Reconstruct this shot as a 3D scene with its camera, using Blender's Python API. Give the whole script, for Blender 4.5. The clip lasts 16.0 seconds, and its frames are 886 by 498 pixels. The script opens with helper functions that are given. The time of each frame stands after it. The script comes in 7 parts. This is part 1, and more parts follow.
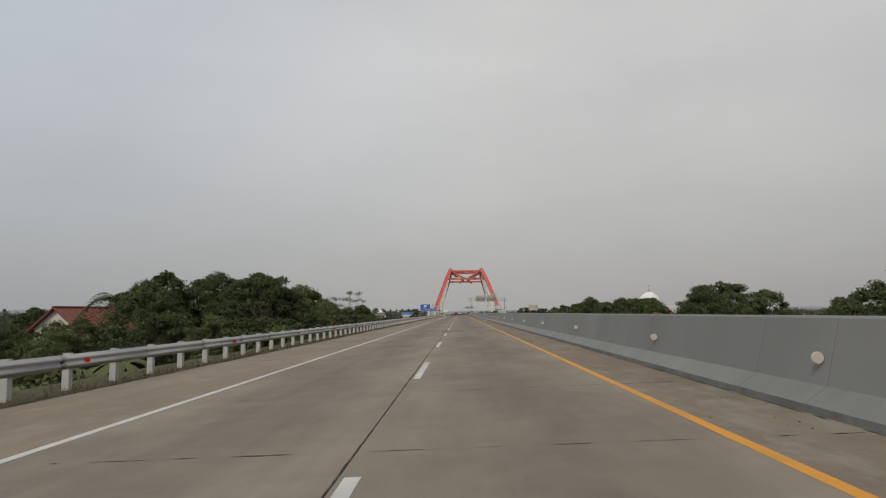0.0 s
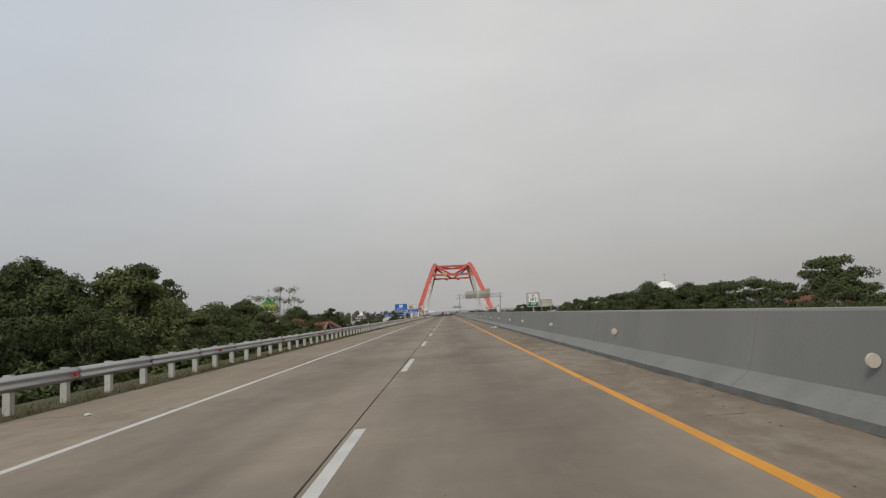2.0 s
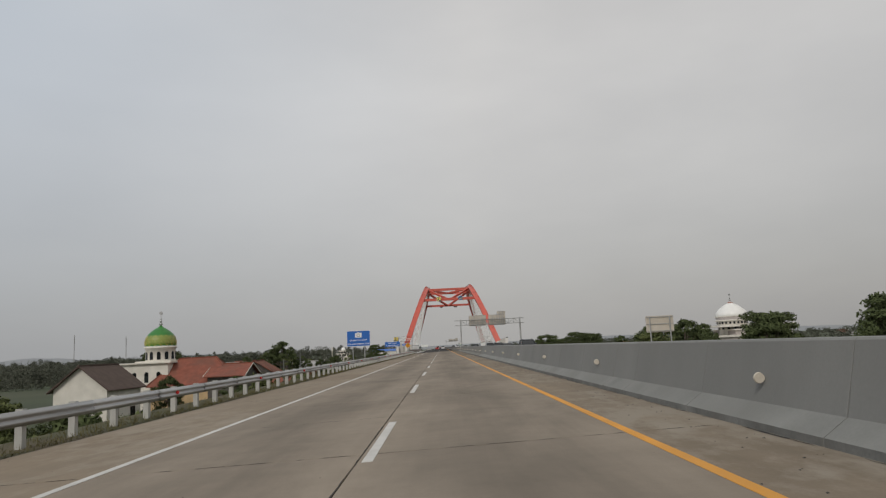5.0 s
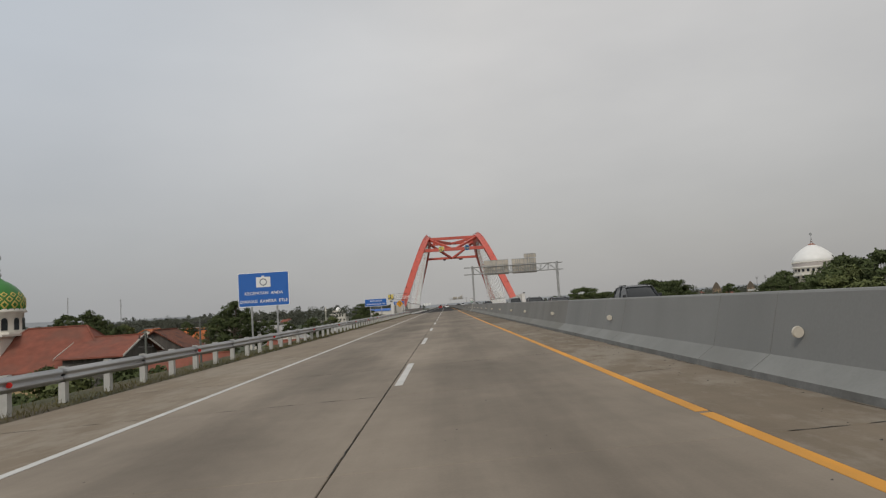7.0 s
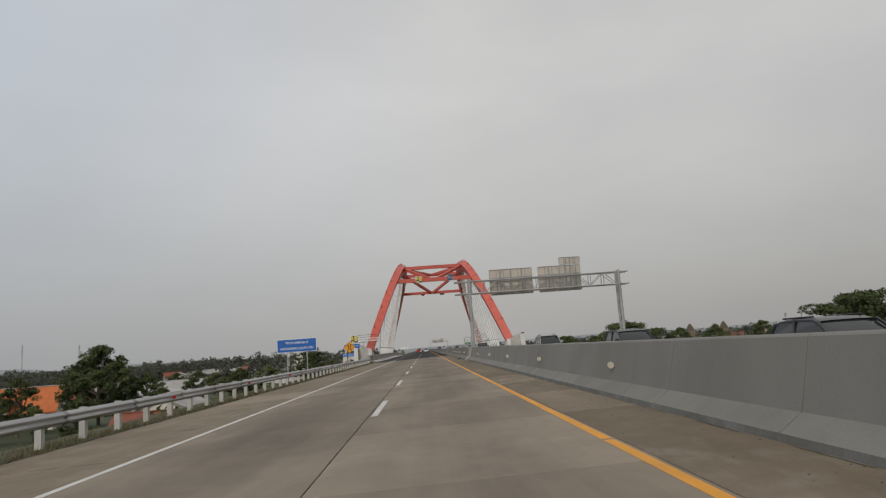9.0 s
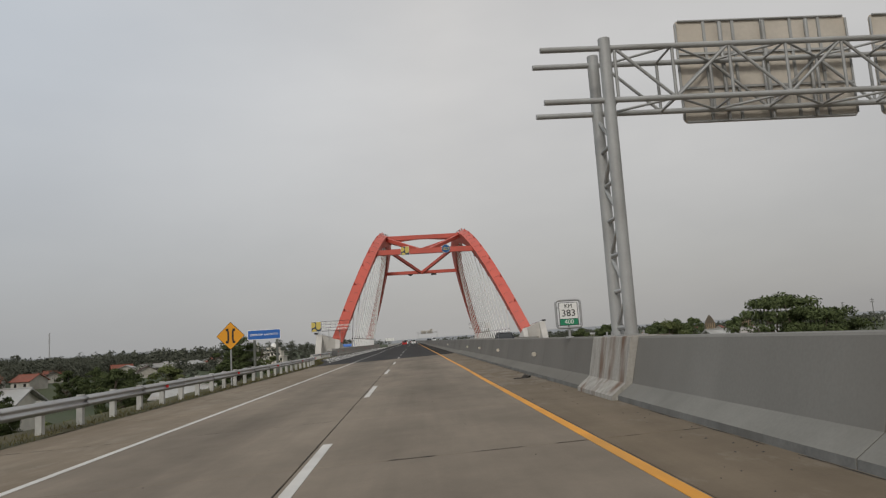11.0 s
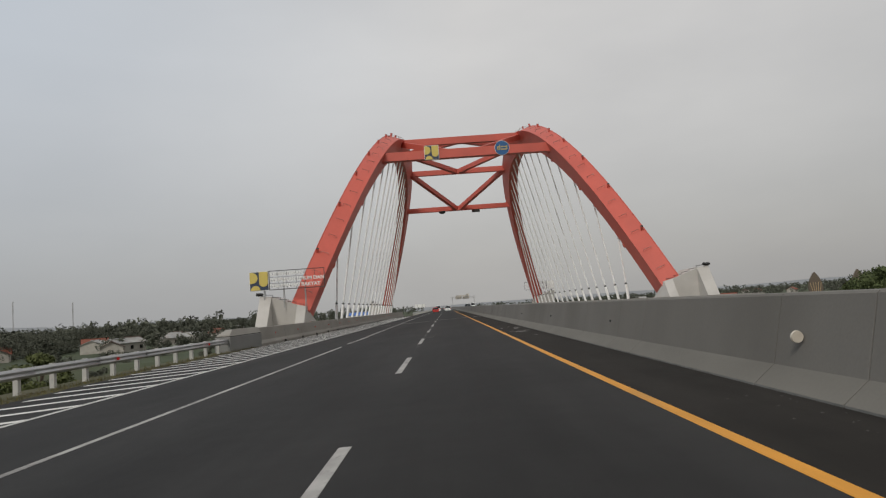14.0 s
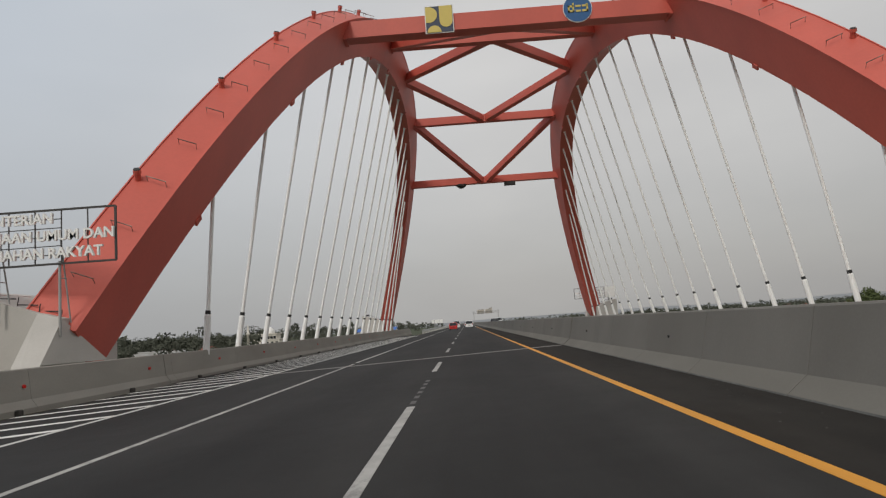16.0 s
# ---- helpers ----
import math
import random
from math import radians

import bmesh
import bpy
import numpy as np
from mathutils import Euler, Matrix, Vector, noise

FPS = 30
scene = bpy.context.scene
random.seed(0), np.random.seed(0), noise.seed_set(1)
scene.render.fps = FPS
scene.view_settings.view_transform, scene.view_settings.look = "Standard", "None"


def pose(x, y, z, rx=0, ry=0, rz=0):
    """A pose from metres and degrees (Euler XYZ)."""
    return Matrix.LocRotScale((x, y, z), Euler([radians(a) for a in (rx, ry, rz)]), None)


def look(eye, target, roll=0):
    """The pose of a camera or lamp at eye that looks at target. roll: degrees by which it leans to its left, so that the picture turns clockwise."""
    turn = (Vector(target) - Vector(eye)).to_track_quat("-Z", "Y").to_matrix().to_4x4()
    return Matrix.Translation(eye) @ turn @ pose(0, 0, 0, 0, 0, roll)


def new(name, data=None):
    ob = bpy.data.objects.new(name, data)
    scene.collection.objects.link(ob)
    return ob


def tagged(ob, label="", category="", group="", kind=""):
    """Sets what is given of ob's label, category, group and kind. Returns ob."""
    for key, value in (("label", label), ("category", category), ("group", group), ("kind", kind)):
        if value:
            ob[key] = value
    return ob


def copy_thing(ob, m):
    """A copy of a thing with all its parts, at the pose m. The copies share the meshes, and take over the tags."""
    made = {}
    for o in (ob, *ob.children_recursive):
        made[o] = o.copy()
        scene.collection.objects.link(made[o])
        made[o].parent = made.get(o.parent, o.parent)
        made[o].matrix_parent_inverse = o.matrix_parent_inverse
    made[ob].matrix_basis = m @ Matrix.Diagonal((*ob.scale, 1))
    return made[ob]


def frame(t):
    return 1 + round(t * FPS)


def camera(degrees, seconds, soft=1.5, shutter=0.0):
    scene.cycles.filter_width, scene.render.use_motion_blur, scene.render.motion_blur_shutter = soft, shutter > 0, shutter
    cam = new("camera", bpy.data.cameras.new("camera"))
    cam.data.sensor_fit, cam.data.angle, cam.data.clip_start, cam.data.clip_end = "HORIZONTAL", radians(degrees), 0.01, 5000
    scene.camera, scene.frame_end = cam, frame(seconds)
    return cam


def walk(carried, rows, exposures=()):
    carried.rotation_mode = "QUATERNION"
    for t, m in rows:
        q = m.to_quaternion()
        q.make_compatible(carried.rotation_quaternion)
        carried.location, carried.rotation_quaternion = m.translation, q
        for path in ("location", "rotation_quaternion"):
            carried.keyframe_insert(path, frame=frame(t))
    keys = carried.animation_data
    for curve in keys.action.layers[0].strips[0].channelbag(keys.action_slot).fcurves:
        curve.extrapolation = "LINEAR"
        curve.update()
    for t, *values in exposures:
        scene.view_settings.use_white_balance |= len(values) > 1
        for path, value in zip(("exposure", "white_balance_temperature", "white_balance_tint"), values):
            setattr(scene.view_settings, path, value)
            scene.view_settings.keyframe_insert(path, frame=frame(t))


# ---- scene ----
cam = camera(65.98, 16.0, soft=1.25)
# seconds, place in metres, yaw, pitch, roll in degrees
ROWS = [
    (0.0, -0.227, 0.000, 1.308, 1.383, 5.330, 0.514),
    (0.5, -0.211, 12.250, 1.330, -1.061, 3.715, -0.105),
    (1.0, -0.112, 24.508, 1.317, 0.111, 2.020, 2.448),
    (1.5, -0.047, 36.818, 1.331, 0.065, 1.612, 2.784),
    (2.0, 0.021, 49.071, 1.363, 0.341, 5.339, 2.506),
    (2.5, 0.037, 61.301, 1.309, -1.037, 5.813, 2.745),
    (3.0, 0.057, 73.468, 1.342, -1.245, 5.593, 3.201),
    (3.5, 0.037, 85.644, 1.356, -2.465, 7.837, 4.303),
    (4.0, -0.019, 97.919, 1.350, -1.381, 8.144, 4.319),
    (4.2, -0.030, 102.819, 1.350, -0.748, 8.239, 3.776),
    (6.3, -0.248, 153.937, 1.318, -0.097, 6.354, 2.363),
    (6.5, -0.249, 158.797, 1.318, -0.625, 4.205, 3.053),
    (7.0, -0.197, 170.942, 1.321, 0.223, 4.731, 3.592),
    (7.5, -0.071, 183.147, 1.339, -0.964, 4.821, 3.638),
    (8.0, 0.006, 195.277, 1.352, -1.183, 7.286, 3.748),
    (8.5, 0.081, 207.397, 1.346, -0.518, 8.028, 3.675),
    (8.7, 0.090, 212.267, 1.347, -1.149, 8.247, 3.873),
    (10.8, 0.197, 263.750, 1.405, -2.123, 8.130, 4.200),
    (11.0, 0.203, 268.371, 1.395, -2.523, 7.495, 3.476),
    (11.5, 0.230, 279.959, 1.374, -2.155, 7.424, 3.607),
    (12.0, 0.242, 291.126, 1.340, -2.726, 5.215, 4.250),
    (12.5, 0.224, 302.280, 1.340, -1.571, 5.623, 3.224),
    (13.0, 0.212, 313.637, 1.380, -1.535, 5.983, 4.512),
    (13.5, 0.096, 324.956, 1.356, -1.305, 7.682, 4.798),
    (14.0, 0.042, 336.723, 1.349, 0.253, 4.881, 3.960),
    (14.5, -0.032, 348.556, 1.411, -0.378, 5.604, 1.839),
    (15.0, -0.050, 360.328, 1.358, -1.450, 8.688, 2.661),
    (15.5, -0.134, 371.792, 1.302, -0.119, 5.796, 3.403),
    (16.0, -0.090, 383.220, 1.292, 1.950, 6.300, 3.900),
]
walk(cam, [(t, pose(x, y, z, 90 + pitch, roll, yaw)) for t, x, y, z, yaw, pitch, roll in ROWS],
     exposures=[(0.0, 0.0), (0.5, 0.04), (1.0, 0.12), (1.5, 0.16), (2.0, 0.1), (2.6, 0.0), (6.0, 0.0), (10.0, 0.0), (12.4, 0.02), (13.0, 0.06), (14.0, 0.04), (15.0, 0.0), (16.0, 0.05)])

# ---- daylight: hazy overcast, a weak wide sun from behind ----
SUN_UP, SUN_TURN = 38.0, 205.0  # elevation; azimuth clockwise from +y
world = bpy.data.worlds.new("world")
scene.world = world
world.use_nodes = True
wn, wl = world.node_tree.nodes, world.node_tree.links
wn.clear()
w_out = wn.new("ShaderNodeOutputWorld")
w_bg = wn.new("ShaderNodeBackground")
w_sky = wn.new("ShaderNodeTexSky")
w_sky.sky_type, w_sky.sun_disc = "NISHITA", False
w_sky.sun_elevation, w_sky.sun_rotation = radians(SUN_UP), radians(SUN_TURN)
w_sky.dust_density, w_sky.air_density = 4.0, 1.2
w_dim = wn.new("ShaderNodeMix")
w_dim.data_type, w_dim.blend_type = "RGBA", "MULTIPLY"
w_dim.inputs[0].default_value = 1.0
w_dim.inputs[7].default_value = (0.09, 0.09, 0.09, 1)
w_geo = wn.new("ShaderNodeTexCoord")
w_map = wn.new("ShaderNodeMapping")
w_map.inputs["Scale"].default_value = (1.1, 1.1, 2.6)
w_noise = wn.new("ShaderNodeTexNoise")
w_noise.inputs["Scale"].default_value, w_noise.inputs["Detail"].default_value = 1.6, 5.0
w_ramp = wn.new("ShaderNodeValToRGB")
w_ramp.color_ramp.elements[0].position, w_ramp.color_ramp.elements[0].color = 0.30, (0.56, 0.55, 0.54, 1)
w_ramp.color_ramp.elements[1].position, w_ramp.color_ramp.elements[1].color = 0.72, (0.70, 0.685, 0.665, 1)
w_sep = wn.new("ShaderNodeSeparateXYZ")
w_side = wn.new("ShaderNodeMapRange")  # thinner, bluer cloud towards -x
w_side.inputs[1].default_value, w_side.inputs[2].default_value = -0.55, 0.05
w_side.inputs[3].default_value, w_side.inputs[4].default_value = 0.7, 0.0
w_thin = wn.new("ShaderNodeMix")
w_thin.data_type = "RGBA"
w_thin.inputs[7].default_value = (0.475, 0.545, 0.63, 1)
w_east = wn.new("ShaderNodeMapRange")  # sky colour multiplied down towards +x
w_east.inputs[1].default_value, w_east.inputs[2].default_value = 0.1, 0.6
w_east.inputs[3].default_value, w_east.inputs[4].default_value = 1.0, 0.89
w_dimmed = wn.new("ShaderNodeMix")
w_dimmed.data_type, w_dimmed.blend_type = "RGBA", "MULTIPLY"
w_dimmed.inputs[0].default_value = 1.0
w_low = wn.new("ShaderNodeValToRGB")
w_low.color_ramp.elements[0].position, w_low.color_ramp.elements[0].color = 0.0, (0.66, 0.66, 0.66, 1)
w_low.color_ramp.elements[1].position, w_low.color_ramp.elements[1].color = 0.35, (1, 1, 1, 1)
w_hor = wn.new("ShaderNodeMix")
w_hor.data_type, w_hor.blend_type = "RGBA", "MULTIPLY"
w_hor.inputs[0].default_value = 1.0
w_mix = wn.new("ShaderNodeMix")
w_mix.data_type = "RGBA"
w_mix.inputs[0].default_value = 0.9
wl.new(w_sky.outputs[0], w_dim.inputs[6])
wl.new(w_geo.outputs["Generated"], w_map.inputs[0])
wl.new(w_geo.outputs["Generated"], w_sep.inputs[0])
wl.new(w_sep.outputs[2], w_low.inputs[0])
wl.new(w_map.outputs[0], w_noise.inputs[0])
wl.new(w_noise.outputs[0], w_ramp.inputs[0])
w_high = wn.new("ShaderNodeMapRange")  # the haze near the horizon stays grey
w_high.inputs[1].default_value, w_high.inputs[2].default_value = 0.02, 0.42
w_high.inputs[3].default_value, w_high.inputs[4].default_value = 0.35, 1.0
w_blue = wn.new("ShaderNodeMath")
w_blue.operation = "MULTIPLY"
wl.new(w_sep.outputs[2], w_high.inputs[0])
wl.new(w_sep.outputs[0], w_side.inputs[0])
wl.new(w_side.outputs[0], w_blue.inputs[0])
wl.new(w_high.outputs[0], w_blue.inputs[1])
wl.new(w_blue.outputs[0], w_thin.inputs[0])
wl.new(w_ramp.outputs[0], w_thin.inputs[6])
wl.new(w_sep.outputs[0], w_east.inputs[0])
wl.new(w_thin.outputs[2], w_dimmed.inputs[6])
wl.new(w_east.outputs[0], w_dimmed.inputs[7])
wl.new(w_dimmed.outputs[2], w_hor.inputs[6])
wl.new(w_low.outputs[0], w_hor.inputs[7])
wl.new(w_dim.outputs[2], w_mix.inputs[6])
wl.new(w_hor.outputs[2], w_mix.inputs[7])
wl.new(w_mix.outputs[2], w_bg.inputs[0])
wl.new(w_bg.outputs[0], w_out.inputs[0])
w_bg.inputs[1].default_value = 1.0

sun_data = bpy.data.lights.new("sun", "SUN")
sun_data.energy, sun_data.angle, sun_data.color = 1.3, radians(14), (1.0, 0.95, 0.87)
sun = new("sun", sun_data)
a, e = radians(SUN_TURN), radians(SUN_UP)
sun.matrix_world = look((0, 0, 60), (-60 * math.sin(a) * math.cos(e), -60 * math.cos(a) * math.cos(e), 60 - 60 * math.sin(e)))

# ---- materials ----
def mat(name, base, rough=0.8, metal=0.0, vary=0.12, scale=3.0, fine=60.0, bump=0.15, tint=None, tint_amount=0.0, island=0.0, each=0.0, spec=0.5, stretch=(1, 1, 1)):
    """A surface with large stains and fine grain in object space, a bump, and an optional second colour in patches."""
    m = bpy.data.materials.new(name)
    m.use_nodes = True
    n, l = m.node_tree.nodes, m.node_tree.links
    b = n["Principled BSDF"]
    b.inputs["Roughness"].default_value, b.inputs["Metallic"].default_value = rough, metal
    b.inputs["Specular IOR Level"].default_value = spec
    geo = n.new("ShaderNodeNewGeometry")
    mp = n.new("ShaderNodeMapping")
    mp.inputs["Scale"].default_value = stretch
    l.new(geo.outputs["Position"], mp.inputs[0])
    big, small = n.new("ShaderNodeTexNoise"), n.new("ShaderNodeTexNoise")
    big.inputs["Scale"].default_value, big.inputs["Detail"].default_value = scale, 6
    small.inputs["Scale"].default_value, small.inputs["Detail"].default_value = fine, 3
    l.new(mp.outputs[0], big.inputs[0])
    l.new(geo.outputs["Position"], small.inputs[0])
    add = n.new("ShaderNodeMath")
    add.operation = "MULTIPLY_ADD"
    add.inputs[1].default_value = 0.4
    l.new(small.outputs[0], add.inputs[0])
    l.new(big.outputs[0], add.inputs[2])
    src = add.outputs[0]
    for amount, node, out in ((island, geo, "Random Per Island"), (each, n.new("ShaderNodeObjectInfo"), "Random")):
        if amount:
            more = n.new("ShaderNodeMath")
            more.operation = "MULTIPLY_ADD"
            more.inputs[1].default_value = amount
            l.new(node.outputs[out], more.inputs[0])
            l.new(src, more.inputs[2])
            src = more.outputs[0]
    rng = n.new("ShaderNodeMapRange")
    top = 1.05 + island + each
    rng.inputs[1].default_value, rng.inputs[2].default_value = 0.35, top
    rng.inputs[3].default_value, rng.inputs[4].default_value = 1 - vary, 1 + vary
    l.new(src, rng.inputs[0])
    col = n.new("ShaderNodeMix")
    col.data_type, col.blend_type = "RGBA", "MULTIPLY"
    col.inputs[0].default_value = 1.0
    col.inputs[6].default_value = (*base, 1)
    l.new(rng.outputs[0], col.inputs[7])
    last = col.outputs[2]
    if tint:
        t = n.new("ShaderNodeTexNoise")
        t.inputs["Scale"].default_value, t.inputs["Detail"].default_value = scale * 0.37, 8
        l.new(mp.outputs[0], t.inputs[0])
        tr = n.new("ShaderNodeMapRange")
        tr.inputs[1].default_value, tr.inputs[2].default_value = 0.48, 0.68
        tr.inputs[3].default_value, tr.inputs[4].default_value = 0.0, tint_amount
        l.new(t.outputs[0], tr.inputs[0])
        tm = n.new("ShaderNodeMix")
        tm.data_type = "RGBA"
        tm.inputs[7].default_value = (*tint, 1)
        l.new(tr.outputs[0], tm.inputs[0])
        l.new(last, tm.inputs[6])
        last = tm.outputs[2]
    l.new(last, b.inputs["Base Color"])
    if bump:
        bp = n.new("ShaderNodeBump")
        bp.inputs["Strength"].default_value, bp.inputs["Distance"].default_value = bump, 0.02
        l.new(src, bp.inputs["Height"])
        l.new(bp.outputs[0], b.inputs["Normal"])
    return m


def streaks(m, y_scale, lanes, amount):
    """Adds long tyre-polished and oil-stained streaks along y to a road material."""
    n, l = m.node_tree.nodes, m.node_tree.links
    b = n["Principled BSDF"]
    src = b.inputs["Base Color"].links[0].from_socket
    geo, mp = n.new("ShaderNodeNewGeometry"), n.new("ShaderNodeMapping")
    mp.inputs["Scale"].default_value = (1.0, y_scale, 0.0)
    l.new(geo.outputs["Position"], mp.inputs[0])
    wide, blot = n.new("ShaderNodeTexNoise"), n.new("ShaderNodeTexNoise")
    wide.inputs["Scale"].default_value, wide.inputs["Detail"].default_value = 1.9, 9
    blot.inputs["Scale"].default_value, blot.inputs["Detail"].default_value = 1.5, 10
    wide.inputs["Roughness"].default_value = blot.inputs["Roughness"].default_value = 0.62
    l.new(mp.outputs[0], wide.inputs[0])
    l.new(geo.outputs["Position"], blot.inputs[0])
    sep, turn, cos = n.new("ShaderNodeSeparateXYZ"), n.new("ShaderNodeMath"), n.new("ShaderNodeMath")
    l.new(geo.outputs["Position"], sep.inputs[0])
    turn.operation, cos.operation = "MULTIPLY_ADD", "COSINE"
    turn.inputs[1].default_value, turn.inputs[2].default_value = 2 * math.pi / 3.72, -0.6 * 2 * math.pi / 3.72
    l.new(sep.outputs[0], turn.inputs[0])
    l.new(turn.outputs[0], cos.inputs[0])
    total = None
    for node, k in ((wide, -amount * 1.5), (blot, -amount * 1.3), (cos, -lanes)):
        a = n.new("ShaderNodeMath")
        a.operation = "MULTIPLY_ADD"
        a.inputs[1].default_value = k
        l.new(node.outputs[0], a.inputs[0])
        if total is None:
            a.inputs[2].default_value = 1.0 + amount * 1.4
        else:
            l.new(total, a.inputs[2])
        total = a.outputs[0]
    mx = n.new("ShaderNodeMix")
    mx.data_type, mx.blend_type = "RGBA", "MULTIPLY"
    mx.inputs[0].default_value = 1.0
    l.new(src, mx.inputs[6])
    l.new(total, mx.inputs[7])
    l.new(mx.outputs[2], b.inputs["Base Color"])
    return m


def blotches(m, amount):
    """Darkens and lightens a road material in soft blotches a metre or two across."""
    n, l = m.node_tree.nodes, m.node_tree.links
    b = n["Principled BSDF"]
    src = b.inputs["Base Color"].links[0].from_socket
    geo, mp = n.new("ShaderNodeNewGeometry"), n.new("ShaderNodeMapping")
    mp.inputs["Scale"].default_value = (1.0, 0.3, 0.0)
    l.new(geo.outputs["Position"], mp.inputs[0])
    spots, rng = n.new("ShaderNodeTexNoise"), n.new("ShaderNodeMapRange")
    spots.inputs["Scale"].default_value, spots.inputs["Detail"].default_value, spots.inputs["Roughness"].default_value = 0.55, 7, 0.6
    spots.inputs["Distortion"].default_value = 0.6
    l.new(mp.outputs[0], spots.inputs[0])
    rng.inputs[1].default_value, rng.inputs[2].default_value = 0.32, 0.68
    rng.inputs[3].default_value, rng.inputs[4].default_value = 1 - amount, 1 + amount
    l.new(spots.outputs[0], rng.inputs[0])
    mx = n.new("ShaderNodeMix")
    mx.data_type, mx.blend_type = "RGBA", "MULTIPLY"
    mx.inputs[0].default_value = 1.0
    l.new(src, mx.inputs[6])
    l.new(rng.outputs[0], mx.inputs[7])
    l.new(mx.outputs[2], b.inputs["Base Color"])
    return m


def stains(m, colour, amount, scale=0.9):
    """Adds ragged pale cement stains to a road material."""
    n, l = m.node_tree.nodes, m.node_tree.links
    b = n["Principled BSDF"]
    src = b.inputs["Base Color"].links[0].from_socket
    geo, mp = n.new("ShaderNodeNewGeometry"), n.new("ShaderNodeMapping")
    mp.inputs["Scale"].default_value = (1.0, 0.45, 0.0)
    l.new(geo.outputs["Position"], mp.inputs[0])
    spots, field = n.new("ShaderNodeTexNoise"), n.new("ShaderNodeTexNoise")
    spots.inputs["Scale"].default_value, spots.inputs["Detail"].default_value, spots.inputs["Roughness"].default_value = scale * 2.2, 9, 0.68
    field.inputs["Scale"].default_value, field.inputs["Detail"].default_value = scale * 0.13, 2
    l.new(mp.outputs[0], spots.inputs[0])
    l.new(geo.outputs["Position"], field.inputs[0])
    add, rng = n.new("ShaderNodeMath"), n.new("ShaderNodeMapRange")
    add.operation = "MULTIPLY_ADD"
    add.inputs[1].default_value = 0.7
    l.new(field.outputs[0], add.inputs[0])
    l.new(spots.outputs[0], add.inputs[2])
    rng.inputs[1].default_value, rng.inputs[2].default_value = 0.84, 1.02
    rng.inputs[3].default_value, rng.inputs[4].default_value = 0.0, amount
    l.new(add.outputs[0], rng.inputs[0])
    mx = n.new("ShaderNodeMix")
    mx.data_type = "RGBA"
    mx.inputs[7].default_value = (*colour, 1)
    l.new(rng.outputs[0], mx.inputs[0])
    l.new(src, mx.inputs[6])
    l.new(mx.outputs[2], b.inputs["Base Color"])
    return m


M = {}
def concrete(name, base, tint):
    return blotches(streaks(mat(name, base, 0.9, vary=0.16, scale=0.6, fine=40, each=0.14, tint=tint, tint_amount=0.7, spec=0.25, stretch=(1.2, 0.6, 1)), 0.02, 0.12, 0.26), 0.16)


M["concrete"] = concrete("road_concrete", (0.232, 0.195, 0.154), (0.18, 0.153, 0.122))
# darker concrete for the slabs further along y
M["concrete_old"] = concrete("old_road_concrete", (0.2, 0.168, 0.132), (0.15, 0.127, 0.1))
M["shoulder"] = stains(streaks(mat("shoulder_concrete", (0.218, 0.178, 0.133), 0.95, vary=0.18, scale=0.5, fine=30, each=0.12, tint=(0.165, 0.128, 0.088), tint_amount=0.6, spec=0.2, stretch=(1.2, 0.4, 1)), 0.05, 0.0, 0.3), (0.3, 0.265, 0.215), 0.7)
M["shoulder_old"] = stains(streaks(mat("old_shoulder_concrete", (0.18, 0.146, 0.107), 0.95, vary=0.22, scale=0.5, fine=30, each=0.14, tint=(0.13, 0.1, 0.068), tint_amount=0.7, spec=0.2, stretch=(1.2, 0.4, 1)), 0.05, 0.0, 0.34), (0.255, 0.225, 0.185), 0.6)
# lighter concrete for the left shoulder
M["dusty"] = stains(streaks(mat("left_shoulder_concrete", (0.25, 0.206, 0.156), 0.95, vary=0.16, scale=0.5, fine=30, each=0.1, tint=(0.2, 0.158, 0.112), tint_amount=0.6, spec=0.2, stretch=(1.2, 0.4, 1)), 0.05, 0.0, 0.25), (0.32, 0.28, 0.225), 0.6)
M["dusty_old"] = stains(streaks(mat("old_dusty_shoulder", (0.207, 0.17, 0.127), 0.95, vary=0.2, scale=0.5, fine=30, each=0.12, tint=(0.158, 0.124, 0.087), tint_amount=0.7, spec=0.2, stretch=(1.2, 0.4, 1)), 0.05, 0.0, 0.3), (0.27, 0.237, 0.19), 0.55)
M["joint"] = mat("joint_filler", (0.03, 0.028, 0.025), 0.9)
M["asphalt"] = blotches(streaks(mat("asphalt", (0.0205, 0.0199, 0.0194), 0.8, vary=0.3, scale=0.35, fine=90, tint=(0.027, 0.0259, 0.0245), tint_amount=0.8, spec=0.22, stretch=(1.5, 0.25, 1)), 0.02, 0.12, 0.5), 0.22)
M["asphalt_dark"] = stains(streaks(mat("dirty_asphalt", (0.028, 0.0255, 0.0228), 0.9, vary=0.35, scale=0.8, fine=90, tint=(0.028, 0.024, 0.02), tint_amount=0.7, spec=0.12, stretch=(1.5, 0.3, 1)), 0.05, 0.0, 0.35), (0.04, 0.036, 0.032), 0.4)
M["barrier"] = mat("barrier_paint", (0.213, 0.213, 0.203), 0.8, vary=0.12, scale=0.8, fine=25, spec=0.3, tint=(0.17, 0.172, 0.165), tint_amount=0.6, stretch=(1, 0.7, 0.35))
M["kerb"] = mat("barrier_kerb_cement", (0.17, 0.17, 0.162), 0.95, vary=0.35, scale=2.5, fine=25, bump=0.4, spec=0.2, tint=(0.13, 0.125, 0.113), tint_amount=0.6)
M["barrier_dirty"] = mat("barrier_foot_grey", (0.215, 0.216, 0.203), 0.85, vary=0.18, scale=1.2, fine=25, tint=(0.175, 0.173, 0.16), tint_amount=0.6)
